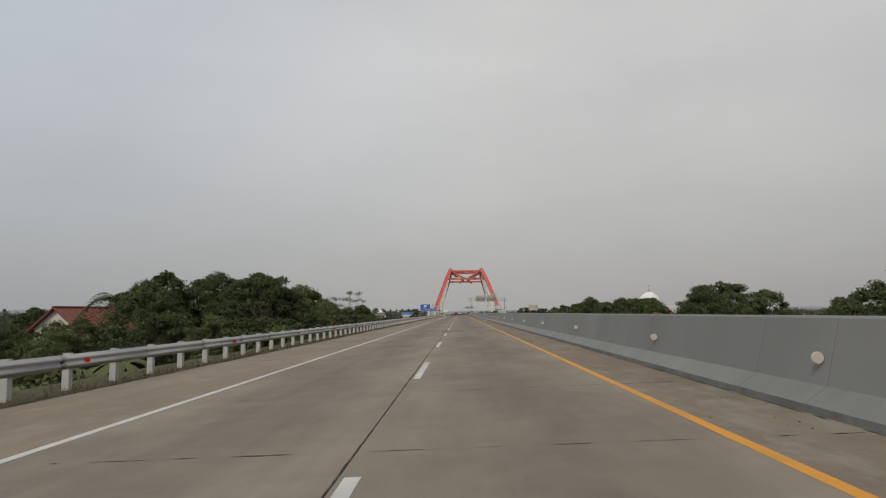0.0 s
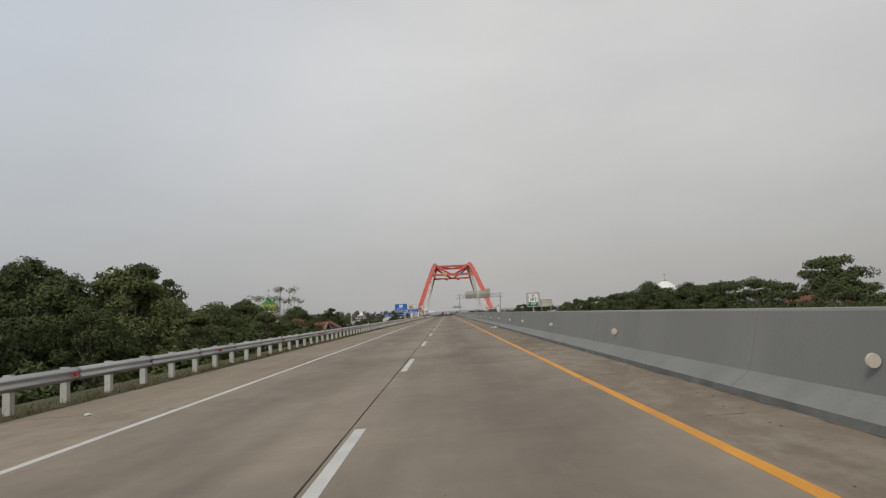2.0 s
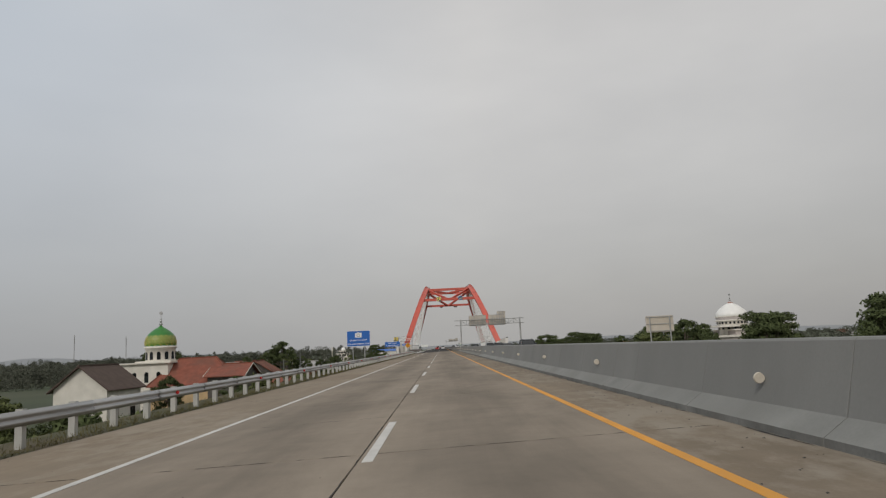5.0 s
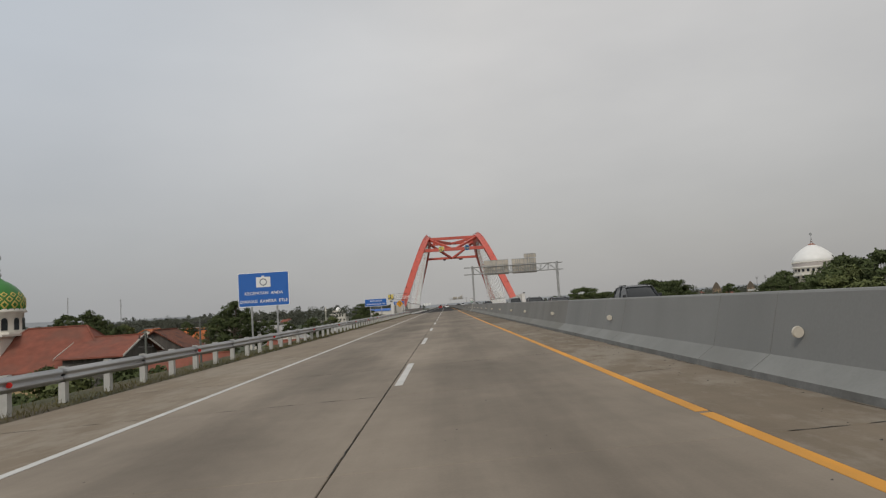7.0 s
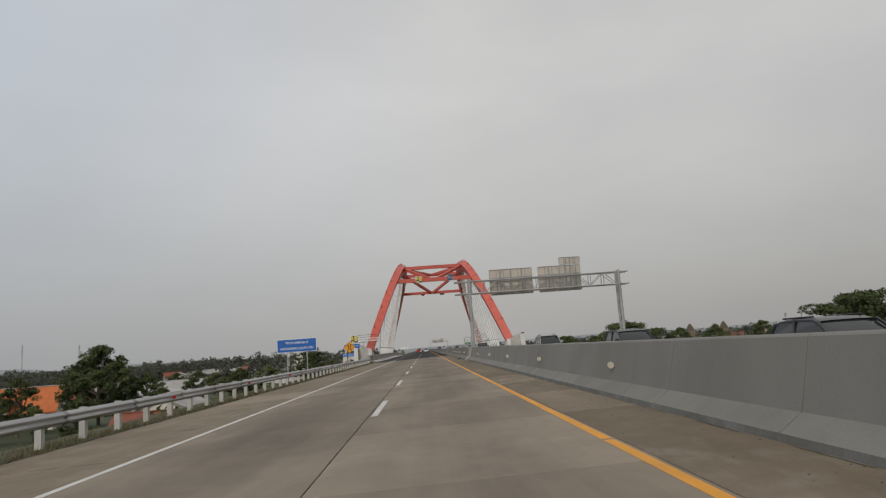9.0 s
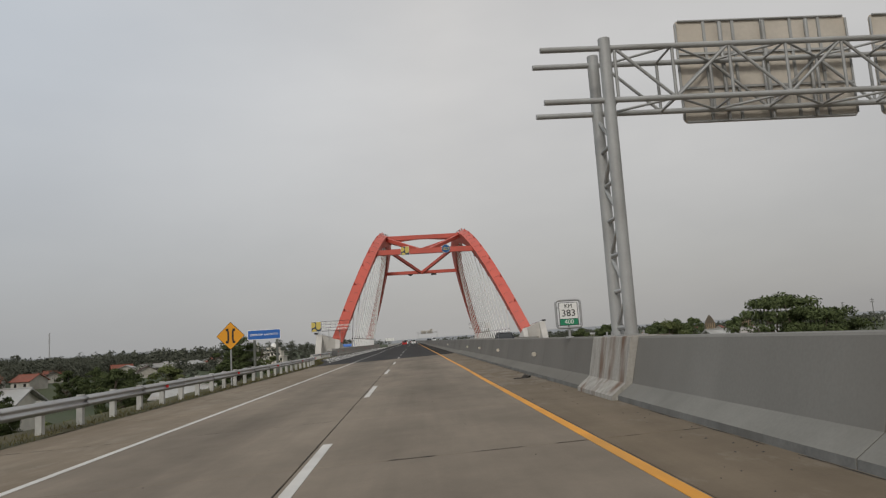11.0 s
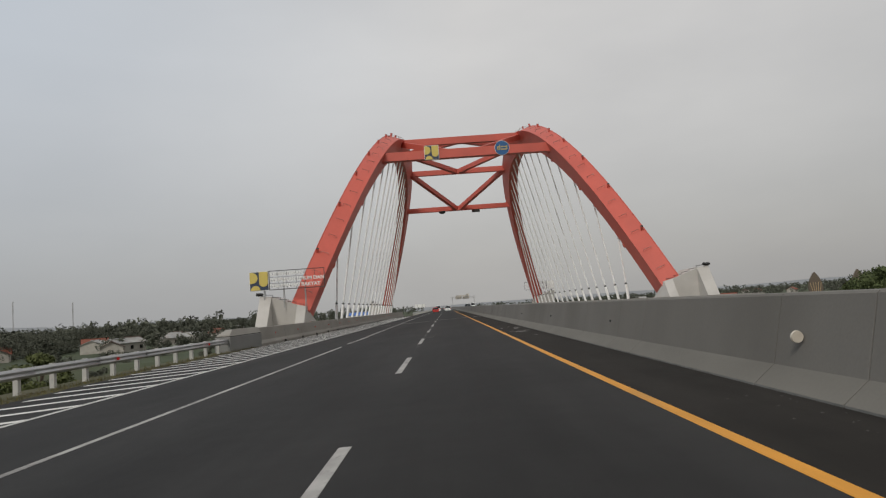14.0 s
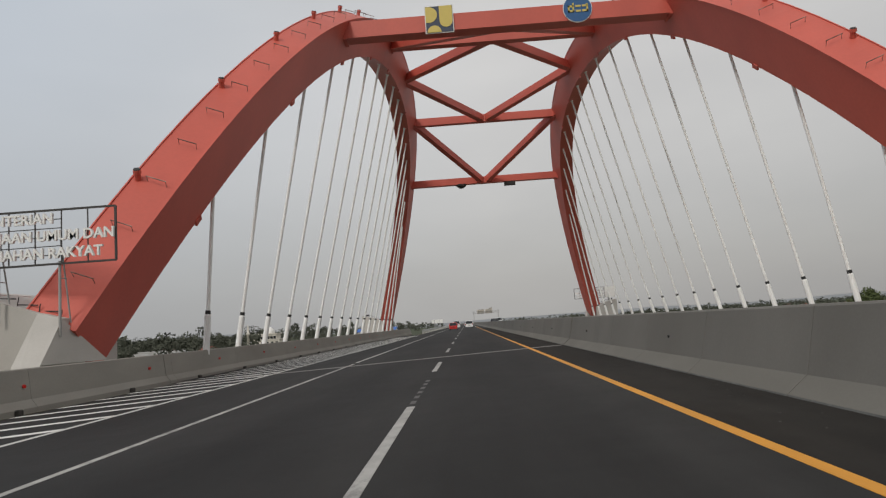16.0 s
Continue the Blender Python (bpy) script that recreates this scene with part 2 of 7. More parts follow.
M["median_worn"] = mat("median_worn_paint", (0.2, 0.195, 0.18), 0.85, vary=0.18, scale=0.8, fine=25, spec=0.25, tint=(0.158, 0.15, 0.134), tint_amount=0.7, stretch=(1, 0.7, 0.35))
M["median_worn_foot"] = mat("median_worn_foot", (0.197, 0.193, 0.176), 0.9, vary=0.2, scale=1.2, fine=25, spec=0.25, tint=(0.175, 0.166, 0.147), tint_amount=0.7)
M["median_raw"] = mat("median_raw_concrete", (0.165, 0.157, 0.142), 0.85, vary=0.15, scale=0.8, fine=25, spec=0.25, tint=(0.13, 0.122, 0.108), tint_amount=0.7, stretch=(1, 0.7, 0.35))
M["median_raw_foot"] = mat("median_raw_foot", (0.167, 0.159, 0.141), 0.9, vary=0.18, scale=1.0, fine=25, spec=0.25, tint=(0.145, 0.137, 0.12), tint_amount=0.6, stretch=(1, 0.4, 1.5))
M["pier"] = mat("pier_concrete", (0.5, 0.48, 0.45), 0.85, vary=0.12, scale=0.6, fine=15, tint=(0.36, 0.34, 0.31), tint_amount=0.5)
M["parapet"] = mat("parapet_concrete", (0.3, 0.285, 0.255), 0.85, vary=0.14, scale=0.7, fine=18, spec=0.3, tint=(0.23, 0.215, 0.19), tint_amount=0.6, stretch=(1, 0.5, 1.5))
M["white"] = mat("road_white", (0.56, 0.55, 0.52), 0.7, vary=0.15, scale=2, fine=60, tint=(0.42, 0.4, 0.37), tint_amount=0.5)
M["worn_white"] = stains(mat("worn_road_white", (0.4, 0.39, 0.37), 0.75, vary=0.25, scale=3, fine=80, tint=(0.26, 0.25, 0.235), tint_amount=0.7), (0.12, 0.115, 0.11), 0.7, 2.5)
M["old_paint"] = mat("old_paint", (0.11, 0.108, 0.104), 0.8, vary=0.3, scale=9, fine=120)
M["hatch"] = mat("hatch_white", (0.76, 0.75, 0.72), 0.7, vary=0.12, scale=2, fine=60, tint=(0.55, 0.53, 0.5), tint_amount=0.4)
M["yellow"] = mat("road_yellow", (0.68, 0.3, 0.03), 0.7, vary=0.16, scale=2, fine=60, tint=(0.46, 0.24, 0.055), tint_amount=0.6, stretch=(2, 0.5, 1))
M["galv"] = mat("galvanised_steel", (0.46, 0.465, 0.47), 0.48, metal=0.7, vary=0.2, scale=1.2, fine=40, tint=(0.27, 0.262, 0.25), tint_amount=0.6, stretch=(2, 0.25, 3))
M["post"] = mat("post_grey", (0.44, 0.435, 0.41), 0.7, vary=0.2, scale=5, fine=40, each=0.3)
M["red"] = mat("arch_red", (0.56, 0.108, 0.076), 0.5, vary=0.12, scale=0.35, fine=6, bump=0.05, tint=(0.45, 0.09, 0.066), tint_amount=0.7, stretch=(1, 1, 0.4))
M["cable"] = mat("cable_white", (0.86, 0.86, 0.84), 0.5, vary=0.06, scale=1, fine=20)
M["black"] = mat("black_rubber", (0.02, 0.02, 0.02), 0.7)
M["grass"] = mat("verge_grass", (0.06, 0.058, 0.022), 0.95, vary=0.45, scale=0.8, fine=9, bump=0.5, tint=(0.1, 0.076, 0.042), tint_amount=0.8)
M["field"] = mat("field_green", (0.042, 0.056, 0.022), 0.95, vary=0.35, scale=0.03, fine=0.8, bump=0.3, tint=(0.062, 0.06, 0.03), tint_amount=0.6)

M["blue"] = mat("sign_blue", (0.018, 0.125, 0.46), 0.45, vary=0.06, scale=1, fine=10, bump=0.02)
M["amber"] = mat("sign_amber", (0.75, 0.32, 0.012), 0.45, vary=0.05, scale=1, fine=10, bump=0.02)
M["signwhite"] = mat("sign_white", (0.78, 0.78, 0.76), 0.45, vary=0.05, scale=1, fine=10, bump=0.02)
M["green_sign"] = mat("sign_green", (0.015, 0.22, 0.11), 0.45, vary=0.05, scale=1, fine=10, bump=0.02)
M["logo_yellow"] = mat("plate_yellow", (0.62, 0.49, 0.12), 0.5, vary=0.05, bump=0.02)
M["logo_dark"] = mat("plate_dark_blue", (0.035, 0.05, 0.09), 0.5, vary=0.08, bump=0.02)
M["logo_blue"] = mat("plate_blue", (0.02, 0.1, 0.26), 0.5, vary=0.08, bump=0.02)
M["gantry"] = mat("gantry_steel", (0.36, 0.365, 0.36), 0.6, metal=0.2, vary=0.14, scale=2, fine=30, tint=(0.2, 0.19, 0.17), tint_amount=0.5)
M["panel_back"] = mat("sign_back_aluminium", (0.52, 0.475, 0.41), 0.55, vary=0.2, scale=1.2, fine=12, tint=(0.5, 0.44, 0.36), tint_amount=0.6)
M["rust"] = mat("rusty_concrete", (0.33, 0.315, 0.285), 0.9, vary=0.35, scale=2.2, fine=20, tint=(0.13, 0.07, 0.04), tint_amount=0.9, stretch=(3, 3, 0.4))
M["steel_dark"] = mat("dark_frame_steel", (0.05, 0.048, 0.046), 0.6, metal=0.3, vary=0.2)
M["hoop"] = mat("chipped_hoop_steel", (0.11, 0.075, 0.06), 0.7, vary=0.4, scale=4, fine=9, tint=(0.5, 0.4, 0.34), tint_amount=0.7)
M["reflector"] = mat("red_reflector", (0.6, 0.02, 0.015), 0.3, vary=0.1, bump=0.0)
M["knob"] = mat("pale_reflector", (0.54, 0.49, 0.41), 0.5, vary=0.12, scale=8)
M["bark"] = mat("bark", (0.13, 0.105, 0.08), 0.95, vary=0.3, scale=3, fine=30, bump=0.5, stretch=(2, 2, 0.5))
M["leaf"] = mat("leaves", (0.07, 0.088, 0.036), 0.8, vary=0.55, scale=0.4, fine=4, bump=0, island=0.5, each=0.6, spec=0.15)
M["leaf_light"] = mat("light_leaves", (0.1, 0.116, 0.042), 0.75, vary=0.5, scale=0.4, fine=4, bump=0, island=0.5, each=0.3, spec=0.25)
# haze of distance is put into this leaf colour: paler and greyer
M["leaf_far"] = mat("hazed_leaves", (0.098, 0.104, 0.082), 0.9, vary=0.55, scale=0.07, fine=0.5, bump=0, island=0.3, spec=0.05)
M["blade"] = mat("grass_blades", (0.13, 0.115, 0.05), 0.85, vary=0.5, scale=0.5, fine=8, bump=0, island=0.6, spec=0.2)
M["tile"] = mat("clay_roof_tile", (0.22, 0.07, 0.044), 0.85, vary=0.3, scale=1.2, fine=14, bump=0.4, tint=(0.14, 0.07, 0.05), tint_amount=0.6)
M["tile_rust"] = mat("rusty_roof_tile", (0.17, 0.062, 0.036), 0.9, vary=0.45, scale=1.2, fine=9, bump=0.6, tint=(0.07, 0.038, 0.028), tint_amount=0.85, stretch=(2, 2, 0.6))
M["tile_dark"] = mat("dark_roof_tile", (0.085, 0.058, 0.046), 0.85, vary=0.3, scale=1.2, fine=14, bump=0.4)
M["tile_new"] = mat("orange_roof_tile", (0.5, 0.14, 0.04), 0.8, vary=0.2, scale=1.2, fine=14, bump=0.3)
M["roof_grey"] = mat("grey_roof_sheet", (0.36, 0.36, 0.35), 0.7, vary=0.25, scale=0.7, fine=8, tint=(0.25, 0.2, 0.16), tint_amount=0.6)
M["plaster"] = mat("white_plaster", (0.66, 0.63, 0.57), 0.85, vary=0.15, scale=0.8, fine=12, tint=(0.48, 0.44, 0.38), tint_amount=0.5)
# darker plaster for the distant houses
M["plaster_far"] = mat("muted_plaster", (0.42, 0.4, 0.36), 0.85, vary=0.2, scale=0.8, fine=12, tint=(0.3, 0.27, 0.23), tint_amount=0.6)
M["plaster_tan"] = mat("tan_plaster", (0.5, 0.36, 0.2), 0.85, vary=0.18, scale=0.8, fine=12, tint=(0.36, 0.26, 0.16), tint_amount=0.5)
M["dome_green"] = mat("dome_green", (0.035, 0.19, 0.03), 0.4, vary=0.15, scale=1, fine=9, bump=0.05)
M["dome_white"] = mat("dome_white", (0.78, 0.77, 0.74), 0.5, vary=0.08, scale=0.7, fine=9)
M["boards"] = mat("weathered_boards", (0.085, 0.078, 0.07), 0.9, vary=0.35, scale=2, fine=20, tint=(0.14, 0.125, 0.11), tint_amount=0.6, stretch=(4, 4, 0.4))
M["glass"] = mat("dark_window", (0.015, 0.018, 0.02), 0.12, vary=0.1, bump=0)
M["car_white"] = mat("car_white", (0.75, 0.75, 0.74), 0.3, vary=0.03, bump=0)
M["car_red"] = mat("car_red", (0.5, 0.025, 0.02), 0.3, vary=0.03, bump=0)
M["car_black"] = mat("car_dark", (0.03, 0.032, 0.036), 0.25, vary=0.05, bump=0)
M["car_silver"] = mat("car_silver", (0.42, 0.43, 0.44), 0.35, metal=0.5, vary=0.03, bump=0)
M["tail"] = mat("tail_lamp", (0.45, 0.01, 0.01), 0.25, bump=0)
M["lamp"] = mat("lamp_glass", (0.7, 0.7, 0.68), 0.15, bump=0)
# the hills' haze is put into this blue-grey base colour
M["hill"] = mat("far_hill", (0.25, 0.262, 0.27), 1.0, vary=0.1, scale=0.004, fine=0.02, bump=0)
M["soil"] = mat("dark_debris", (0.05, 0.046, 0.042), 0.9, vary=0.4, scale=8)
M["litter"] = mat("white_litter", (0.7, 0.7, 0.68), 0.6, vary=0.15, scale=8)

# ---- building helpers ----
CROSS = 0.0334  # crossfall of the carriageway


def road_z(x):
    """Height of the road surface: our side falls to the left, the other side falls to the right."""
    if x < -8.55:
        return -CROSS * 8.55 + 0.018 * (x + 8.55)
    return CROSS * x if x < 4.5 else CROSS * 4.5 - 0.02 * (x - 4.5)


def part(name, bm, material, parent=None, label="", at=None, smooth=False):
    """Links a bmesh as one mesh object, under a thing or a part."""
    me = bpy.data.meshes.new(name)
    if smooth:
        for f in bm.faces:
            f.smooth = True
    bm.normal_update()
    bm.to_mesh(me)
    bm.free()
    for mm in (material if isinstance(material, (list, tuple)) else [material]):
        me.materials.append(mm)
    ob = new(name, me)
    if parent:
        ob.parent = parent
    if at is not None:
        ob.matrix_basis = at
    if label:
        tagged(ob, label)
    return ob


def thing(name, at=(0, 0, 0), label="", category="", group="", kind="", rz=0):
    ob = new(name)
    ob.empty_display_size = 0.3
    ob.matrix_basis = pose(*at, 0, 0, rz)
    return tagged(ob, label, category, group, kind)


def box(bm, x0, x1, y0, y1, z0, z1, m=None, mi=0, bev=0.0):
    v = [bm.verts.new((x, y, z)) for x in (x0, x1) for y in (y0, y1) for z in (z0, z1)]
    fs = [bm.faces.new([v[i] for i in q]) for q in ((0, 1, 3, 2), (4, 6, 7, 5), (0, 4, 5, 1), (2, 3, 7, 6), (0, 2, 6, 4), (1, 5, 7, 3))]
    for f in fs:
        f.material_index = mi
    if m is not None:
        bmesh.ops.transform(bm, matrix=m, verts=v)
    if bev:
        bmesh.ops.bevel(bm, geom=list({e for f in fs for e in f.edges}), offset=bev, segments=1, affect="EDGES")
    bmesh.ops.recalc_face_normals(bm, faces=bm.faces)


def extrude(bm, profile, y0, y1, steps=1, closed=True, cap=True, mi=0, fn=None):
    """A profile of (x, z) pulled along y. fn(x, y, z) may bend it."""
    rings = []
    for i in range(steps + 1):
        y = y0 + (y1 - y0) * i / steps
        rings.append([bm.verts.new(fn(x, y, z) if fn else (x, y, z)) for x, z in profile])
    n = len(profile)
    for r0, r1 in zip(rings, rings[1:]):
        for i in range(n if closed else n - 1):
            f = bm.faces.new((r0[i], r0[(i + 1) % n], r1[(i + 1) % n], r1[i]))
            f.material_index = mi
    if cap and closed:
        bm.faces.new(rings[0][::-1]).material_index = mi
        bm.faces.new(rings[-1]).material_index = mi
    bmesh.ops.recalc_face_normals(bm, faces=bm.faces)
    return rings


def tube(bm, a, b, r0, r1=None, seg=8, mi=0, cap=True):
    """A round bar from a to b."""
    a, b = Vector(a), Vector(b)
    r1 = r0 if r1 is None else r1
    d = (b - a).normalized()
    u = d.orthogonal().normalized()
    w = d.cross(u)
    ra, rb = [], []
    for i in range(seg):
        k = 2 * math.pi * i / seg
        s = u * math.cos(k) + w * math.sin(k)
        ra.append(bm.verts.new(a + s * r0))
        rb.append(bm.verts.new(b + s * r1))
    for i in range(seg):
        f = bm.faces.new((ra[i], ra[(i + 1) % seg], rb[(i + 1) % seg], rb[i]))
        f.smooth, f.material_index = True, mi
    if cap:
        bm.faces.new([bm.verts.new(v.co) for v in ra[::-1]]).material_index = mi
        bm.faces.new([bm.verts.new(v.co) for v in rb]).material_index = mi


def bar(bm, a, b, w, h, up=(0, 0, 1), mi=0):
    """A square-edged bar from a to b, w wide across and h deep along up."""
    a, b = Vector(a), Vector(b)
    d = (b - a).normalized()
    s = d.cross(Vector(up)).normalized()
    t = s.cross(d)
    va = [bm.verts.new(a + s * (i * w / 2) + t * (j * h / 2)) for i, j in ((-1, -1), (1, -1), (1, 1), (-1, 1))]
    vb = [bm.verts.new(b + s * (i * w / 2) + t * (j * h / 2)) for i, j in ((-1, -1), (1, -1), (1, 1), (-1, 1))]
    for i in range(4):
        bm.faces.new((va[i], va[(i + 1) % 4], vb[(i + 1) % 4], vb[i])).material_index = mi
    bm.faces.new(va[::-1]).material_index = mi
    bm.faces.new(vb).material_index = mi
    bmesh.ops.recalc_face_normals(bm, faces=bm.faces)


# ---- the plan, in metres along y ----
Y_START, Y_ASPHALT, Y_BRIDGE, Y_BRIDGE_END, Y_FAR = -60.0, 326.8, 411.6, 509.0, 1400.0
X_MID = 4.5  # middle of the median and of the bridge

# ---- terrain: one sheet to the horizon, with the embankment of the road ----
def edge_x(y):
    """Outer edge of the paved width on our side: it widens towards the bridge."""
    k = min(1.0, max(0.0, (y - 328.0) / 30.0))
    return -8.15 - 3.8 * k * k * (3 - 2 * k)


def rail_x(y):
    """Line of the guard rail."""
    k = min(1.0, max(0.0, (y - 326.0) / 34.0))
    return -8.55 - 3.95 * k * k * (3 - 2 * k)


def land_z(x, y):
    """Height of the land: an embankment with side slopes, and a river valley under the bridge."""
    wob = noise.noise(Vector((x * 0.02, y * 0.02, 0.3))) * 1.0
    d = abs(x - X_MID)
    base = -7.0 + wob
    if d > 400:
        base += noise.noise(Vector((x * 0.003, y * 0.003, 1.7))) * 3
    if Y_BRIDGE - 2 < y < Y_BRIDGE_END + 2:
        return -9.5 + wob
    left = X_MID - edge_x(min(y, 800 - y) if y > 460 else y)
    if d < left - 0.1:
        return -0.75 if d < left - 0.6 else road_z(X_MID - d) - 0.08
    edge = road_z(X_MID - left) - 0.05
    bank = left + 1.9
    if d < bank:
        return edge + noise.noise(Vector((x * 0.9, y * 0.4, 5))) * 0.03
    k = min(1.0, (d - bank) / 14.0)
    return edge * (1 - k) + base * k


def build_land():
    rel = [2600, 1800, 1200, 800, 550, 400, 300, 230, 180, 140, 110, 90, 75, 62, 52, 45, 40, 35, 31, 27, 24, 21.5, 19.4, 18.2, 17.3, 16.6, 15.8, 15.0, 14.5, 14.2, 13.6, 13.0, 12.6, 12.4, 11.8]
    xs = [X_MID - d for d in rel] + [X_MID + d for d in rel[::-1]]
    ys = [-400, -200] + [-100 + 8 * i for i in range(53)] + [322 + 3.0 * i for i in range(29)] + [408, 409.5, 409.7, 420, 440, 460, 480, 500, 511, 511.2, 525] + [545 + 25 * i for i in range(22)] + [1150, 1300, 1500, 1900, 2500, 3400, 4400]
    ys = sorted(set(ys))
    bm = bmesh.new()
    grid = [[bm.verts.new((x, y, land_z(x, y))) for y in ys] for x in xs]
    for i in range(len(xs) - 1):
        for j in range(len(ys) - 1):
            f = bm.faces.new((grid[i][j], grid[i + 1][j], grid[i + 1][j + 1], grid[i][j + 1]))
            f.smooth = True
            f.material_index = 1 if abs((xs[i] + xs[i + 1]) / 2 - X_MID) < 22 else 0
    return tagged(part("ground", bm, [M["field"], M["grass"]]), "grassy embankment and flat green fields", "ground", kind="structure")


build_land()

# far hills on the horizon
def hills(name, y0, x0, x1, high, seed):
    bm = bmesh.new()
    n = 90
    low, top = [], []
    for i in range(n + 1):
        x = x0 + (x1 - x0) * i / n
        h = high * (0.35 + 0.65 * noise.fractal(Vector((i * 0.05, seed, 0)), 1.0, 2.0, 4)) * math.sin(math.pi * i / n) ** 0.6
        low.append((bm.verts.new((x, y0 - 500, -9)), bm.verts.new((x, y0, max(-6, h)))))
        top.append(bm.verts.new((x, y0 + 500, -9)))
    for i in range(n):
        for a, b in ((0, 1),):
            bm.faces.new((low[i][0], low[i + 1][0], low[i + 1][1], low[i][1])).smooth = True
        bm.faces.new((low[i][1], low[i + 1][1], top[i + 1], top[i])).smooth = True
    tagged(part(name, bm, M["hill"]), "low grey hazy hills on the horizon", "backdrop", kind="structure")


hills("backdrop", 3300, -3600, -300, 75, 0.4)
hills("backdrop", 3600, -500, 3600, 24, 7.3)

# ---- carriageways ----
def strip(bm, xs, y0, y1, lift, depth, fx0=None, fx1=None, steps=1):
    """A slab between two edges x0 and x1, lying on the crossfall; the edges may follow functions of y."""
    rows = []
    for i in range(steps + 1):
        y = y0 + (y1 - y0) * i / steps
        a, b = (fx0(y) if fx0 else xs[0]), (fx1(y) if fx1 else xs[1])
        m = min(max(a + 0.01, -8.55), b - 0.01)  # the crossfall bends here
        rows.append([bm.verts.new((x, y, road_z(x) + z)) for x, z in ((a, lift), (m, lift), (b, lift), (b, -depth), (m, -depth), (a, -depth))])
    for r, s in zip(rows, rows[1:]):
        for i in range(6):
            bm.faces.new((r[i], r[(i + 1) % 6], s[(i + 1) % 6], s[i]))
    bm.faces.new(rows[0][::-1])
    bm.faces.new(rows[-1])
    bmesh.ops.recalc_face_normals(bm, faces=bm.faces)


road = thing("road", label="two-lane concrete motorway carriageway with sealed joints", category="road", kind="structure")
bm = bmesh.new()
strip(bm, (-8.12, 3.95), Y_START, Y_ASPHALT, -0.03, 0.5)
part("roadbed", bm, M["joint"], road)
bm = bmesh.new()
strip(bm, (-8.2, 2.43), Y_ASPHALT + 0.02, Y_BRIDGE - 0.3, 0.0, 0.4, fx0=edge_x, steps=40)
part("asphalt_surface", bm, M["asphalt"], road)
bm = bmesh.new()
strip(bm, (2.434, 3.95), Y_ASPHALT + 0.02, Y_BRIDGE - 0.3, 0.0, 0.4)
part("asphalt_shoulder", bm, M["asphalt_dark"], road)
bm = bmesh.new()
strip(bm, (-12.75, 2.43), Y_BRIDGE + 0.3, Y_BRIDGE_END, 0.0, 0.5)
part("bridge_surface", bm, M["asphalt"], road)
bm = bmesh.new()
strip(bm, (2.434, 3.95), Y_BRIDGE + 0.3, Y_BRIDGE_END, 0.0, 0.5)
part("bridge_shoulder", bm, M["asphalt_dark"], road)
bm = bmesh.new()
strip(bm, (-12.75, 3.95), Y_BRIDGE - 0.3, Y_BRIDGE - 0.06, 0.003, 0.4)
strip(bm, (-12.75, 3.95), Y_BRIDGE + 0.06, Y_BRIDGE + 0.3, 0.003, 0.4)
part("expansion_joint", bm, mat("joint_steel", (0.2, 0.19, 0.18), 0.6, metal=0.3, vary=0.3), road)
bm = bmesh.new()
strip(bm, (-12.74, 3.95), Y_BRIDGE - 0.06, Y_BRIDGE + 0.06, -0.06, 0.4)
part("joint_seal", bm, M["joint"], road)
bm = bmesh.new()
strip(bm, (-8.6, 3.95), Y_BRIDGE_END, Y_FAR, 0.0, 0.4)
part("asphalt_surface", bm, M["asphalt"], road)
other = thing("road", label="opposite motorway carriageway behind the median barrier", category="road", kind="structure")
bm = bmesh.new()
strip(bm, (5.0, 17.3), Y_START, Y_FAR, 0.0, 0.5)
part("surface", bm, M["concrete"], other)
deck = thing("bridge_deck", label="concrete bridge deck edge beams over the river", category="bridge deck", kind="structure")
for xa, xb in ((-16.5, 3.0), (6.0, 25.3)):
    bm = bmesh.new()
    box(bm, xa, xb, Y_BRIDGE - 4, Y_BRIDGE_END + 4, -2.6, -0.7)
    part("girder", bm, M["pier"], deck)

# painted lines
def paint(name, x0, x1, y0, y1, m, parent, lift=0.004, skew=0.0):
    """A painted stripe; skew moves its far end sideways."""
    bm = bmesh.new()
    v = []
    for y, s in ((y0, 0.0), (y1, skew)):
        v.append([bm.verts.new((x + s, y, road_z(x + s) + z)) for x, z in ((x0, lift), (x1, lift), (x1, -0.01), (x0, -0.01))])
    for i in range(4):
        bm.faces.new((v[0][i], v[0][(i + 1) % 4], v[1][(i + 1) % 4], v[1][i]))
    bm.faces.new(v[0][::-1])
    bm.faces.new(v[1])
    bmesh.ops.recalc_face_normals(bm, faces=bm.faces)
    return part(name, bm, m, parent)


lines = thing("road_marking", label="worn white and yellow painted lane lines", category="road marking", kind="structure")
paint("edge_line", -4.98, -4.84, Y_START, Y_ASPHALT + 3, M["white"], lines)
paint("edge_line", -5.05, -4.93, Y_ASPHALT + 3, 368.8, M["worn_white"], lines, skew=0.05)
paint("edge_line", -5.10, -4.96, 371.5, 379.8, M["worn_white"], lines, skew=0.08)
paint("edge_line", -5.12, -4.99, 380.5, 413.4, M["worn_white"], lines, skew=-0.08)
paint("edge_line", -5.24, -5.11, 414.4, Y_FAR, M["white"], lines)
YELLOW = {-60: 2.42, 40: 2.42, 80: 2.385, 120: 2.385, 160: 2.355, 195: 2.355, 218: 2.3, 250: 2.32, 280: 2.335, 290: 2.345, 299: 2.4, 312: 2.385, 319: 2.42, 332: 2.425, 355: 2.39, 375: 2.42, 560: 2.43}
cuts = [(Y_START, 0)] + [(q, w) for q, w in ((18.2, 0.05), (61.5, 0.05), (103.6, 0.06), (113.0, 0.07), (178.0, 0.06), (228.4, 0.05), (379.25, 0.13))] + [(560, 0)]
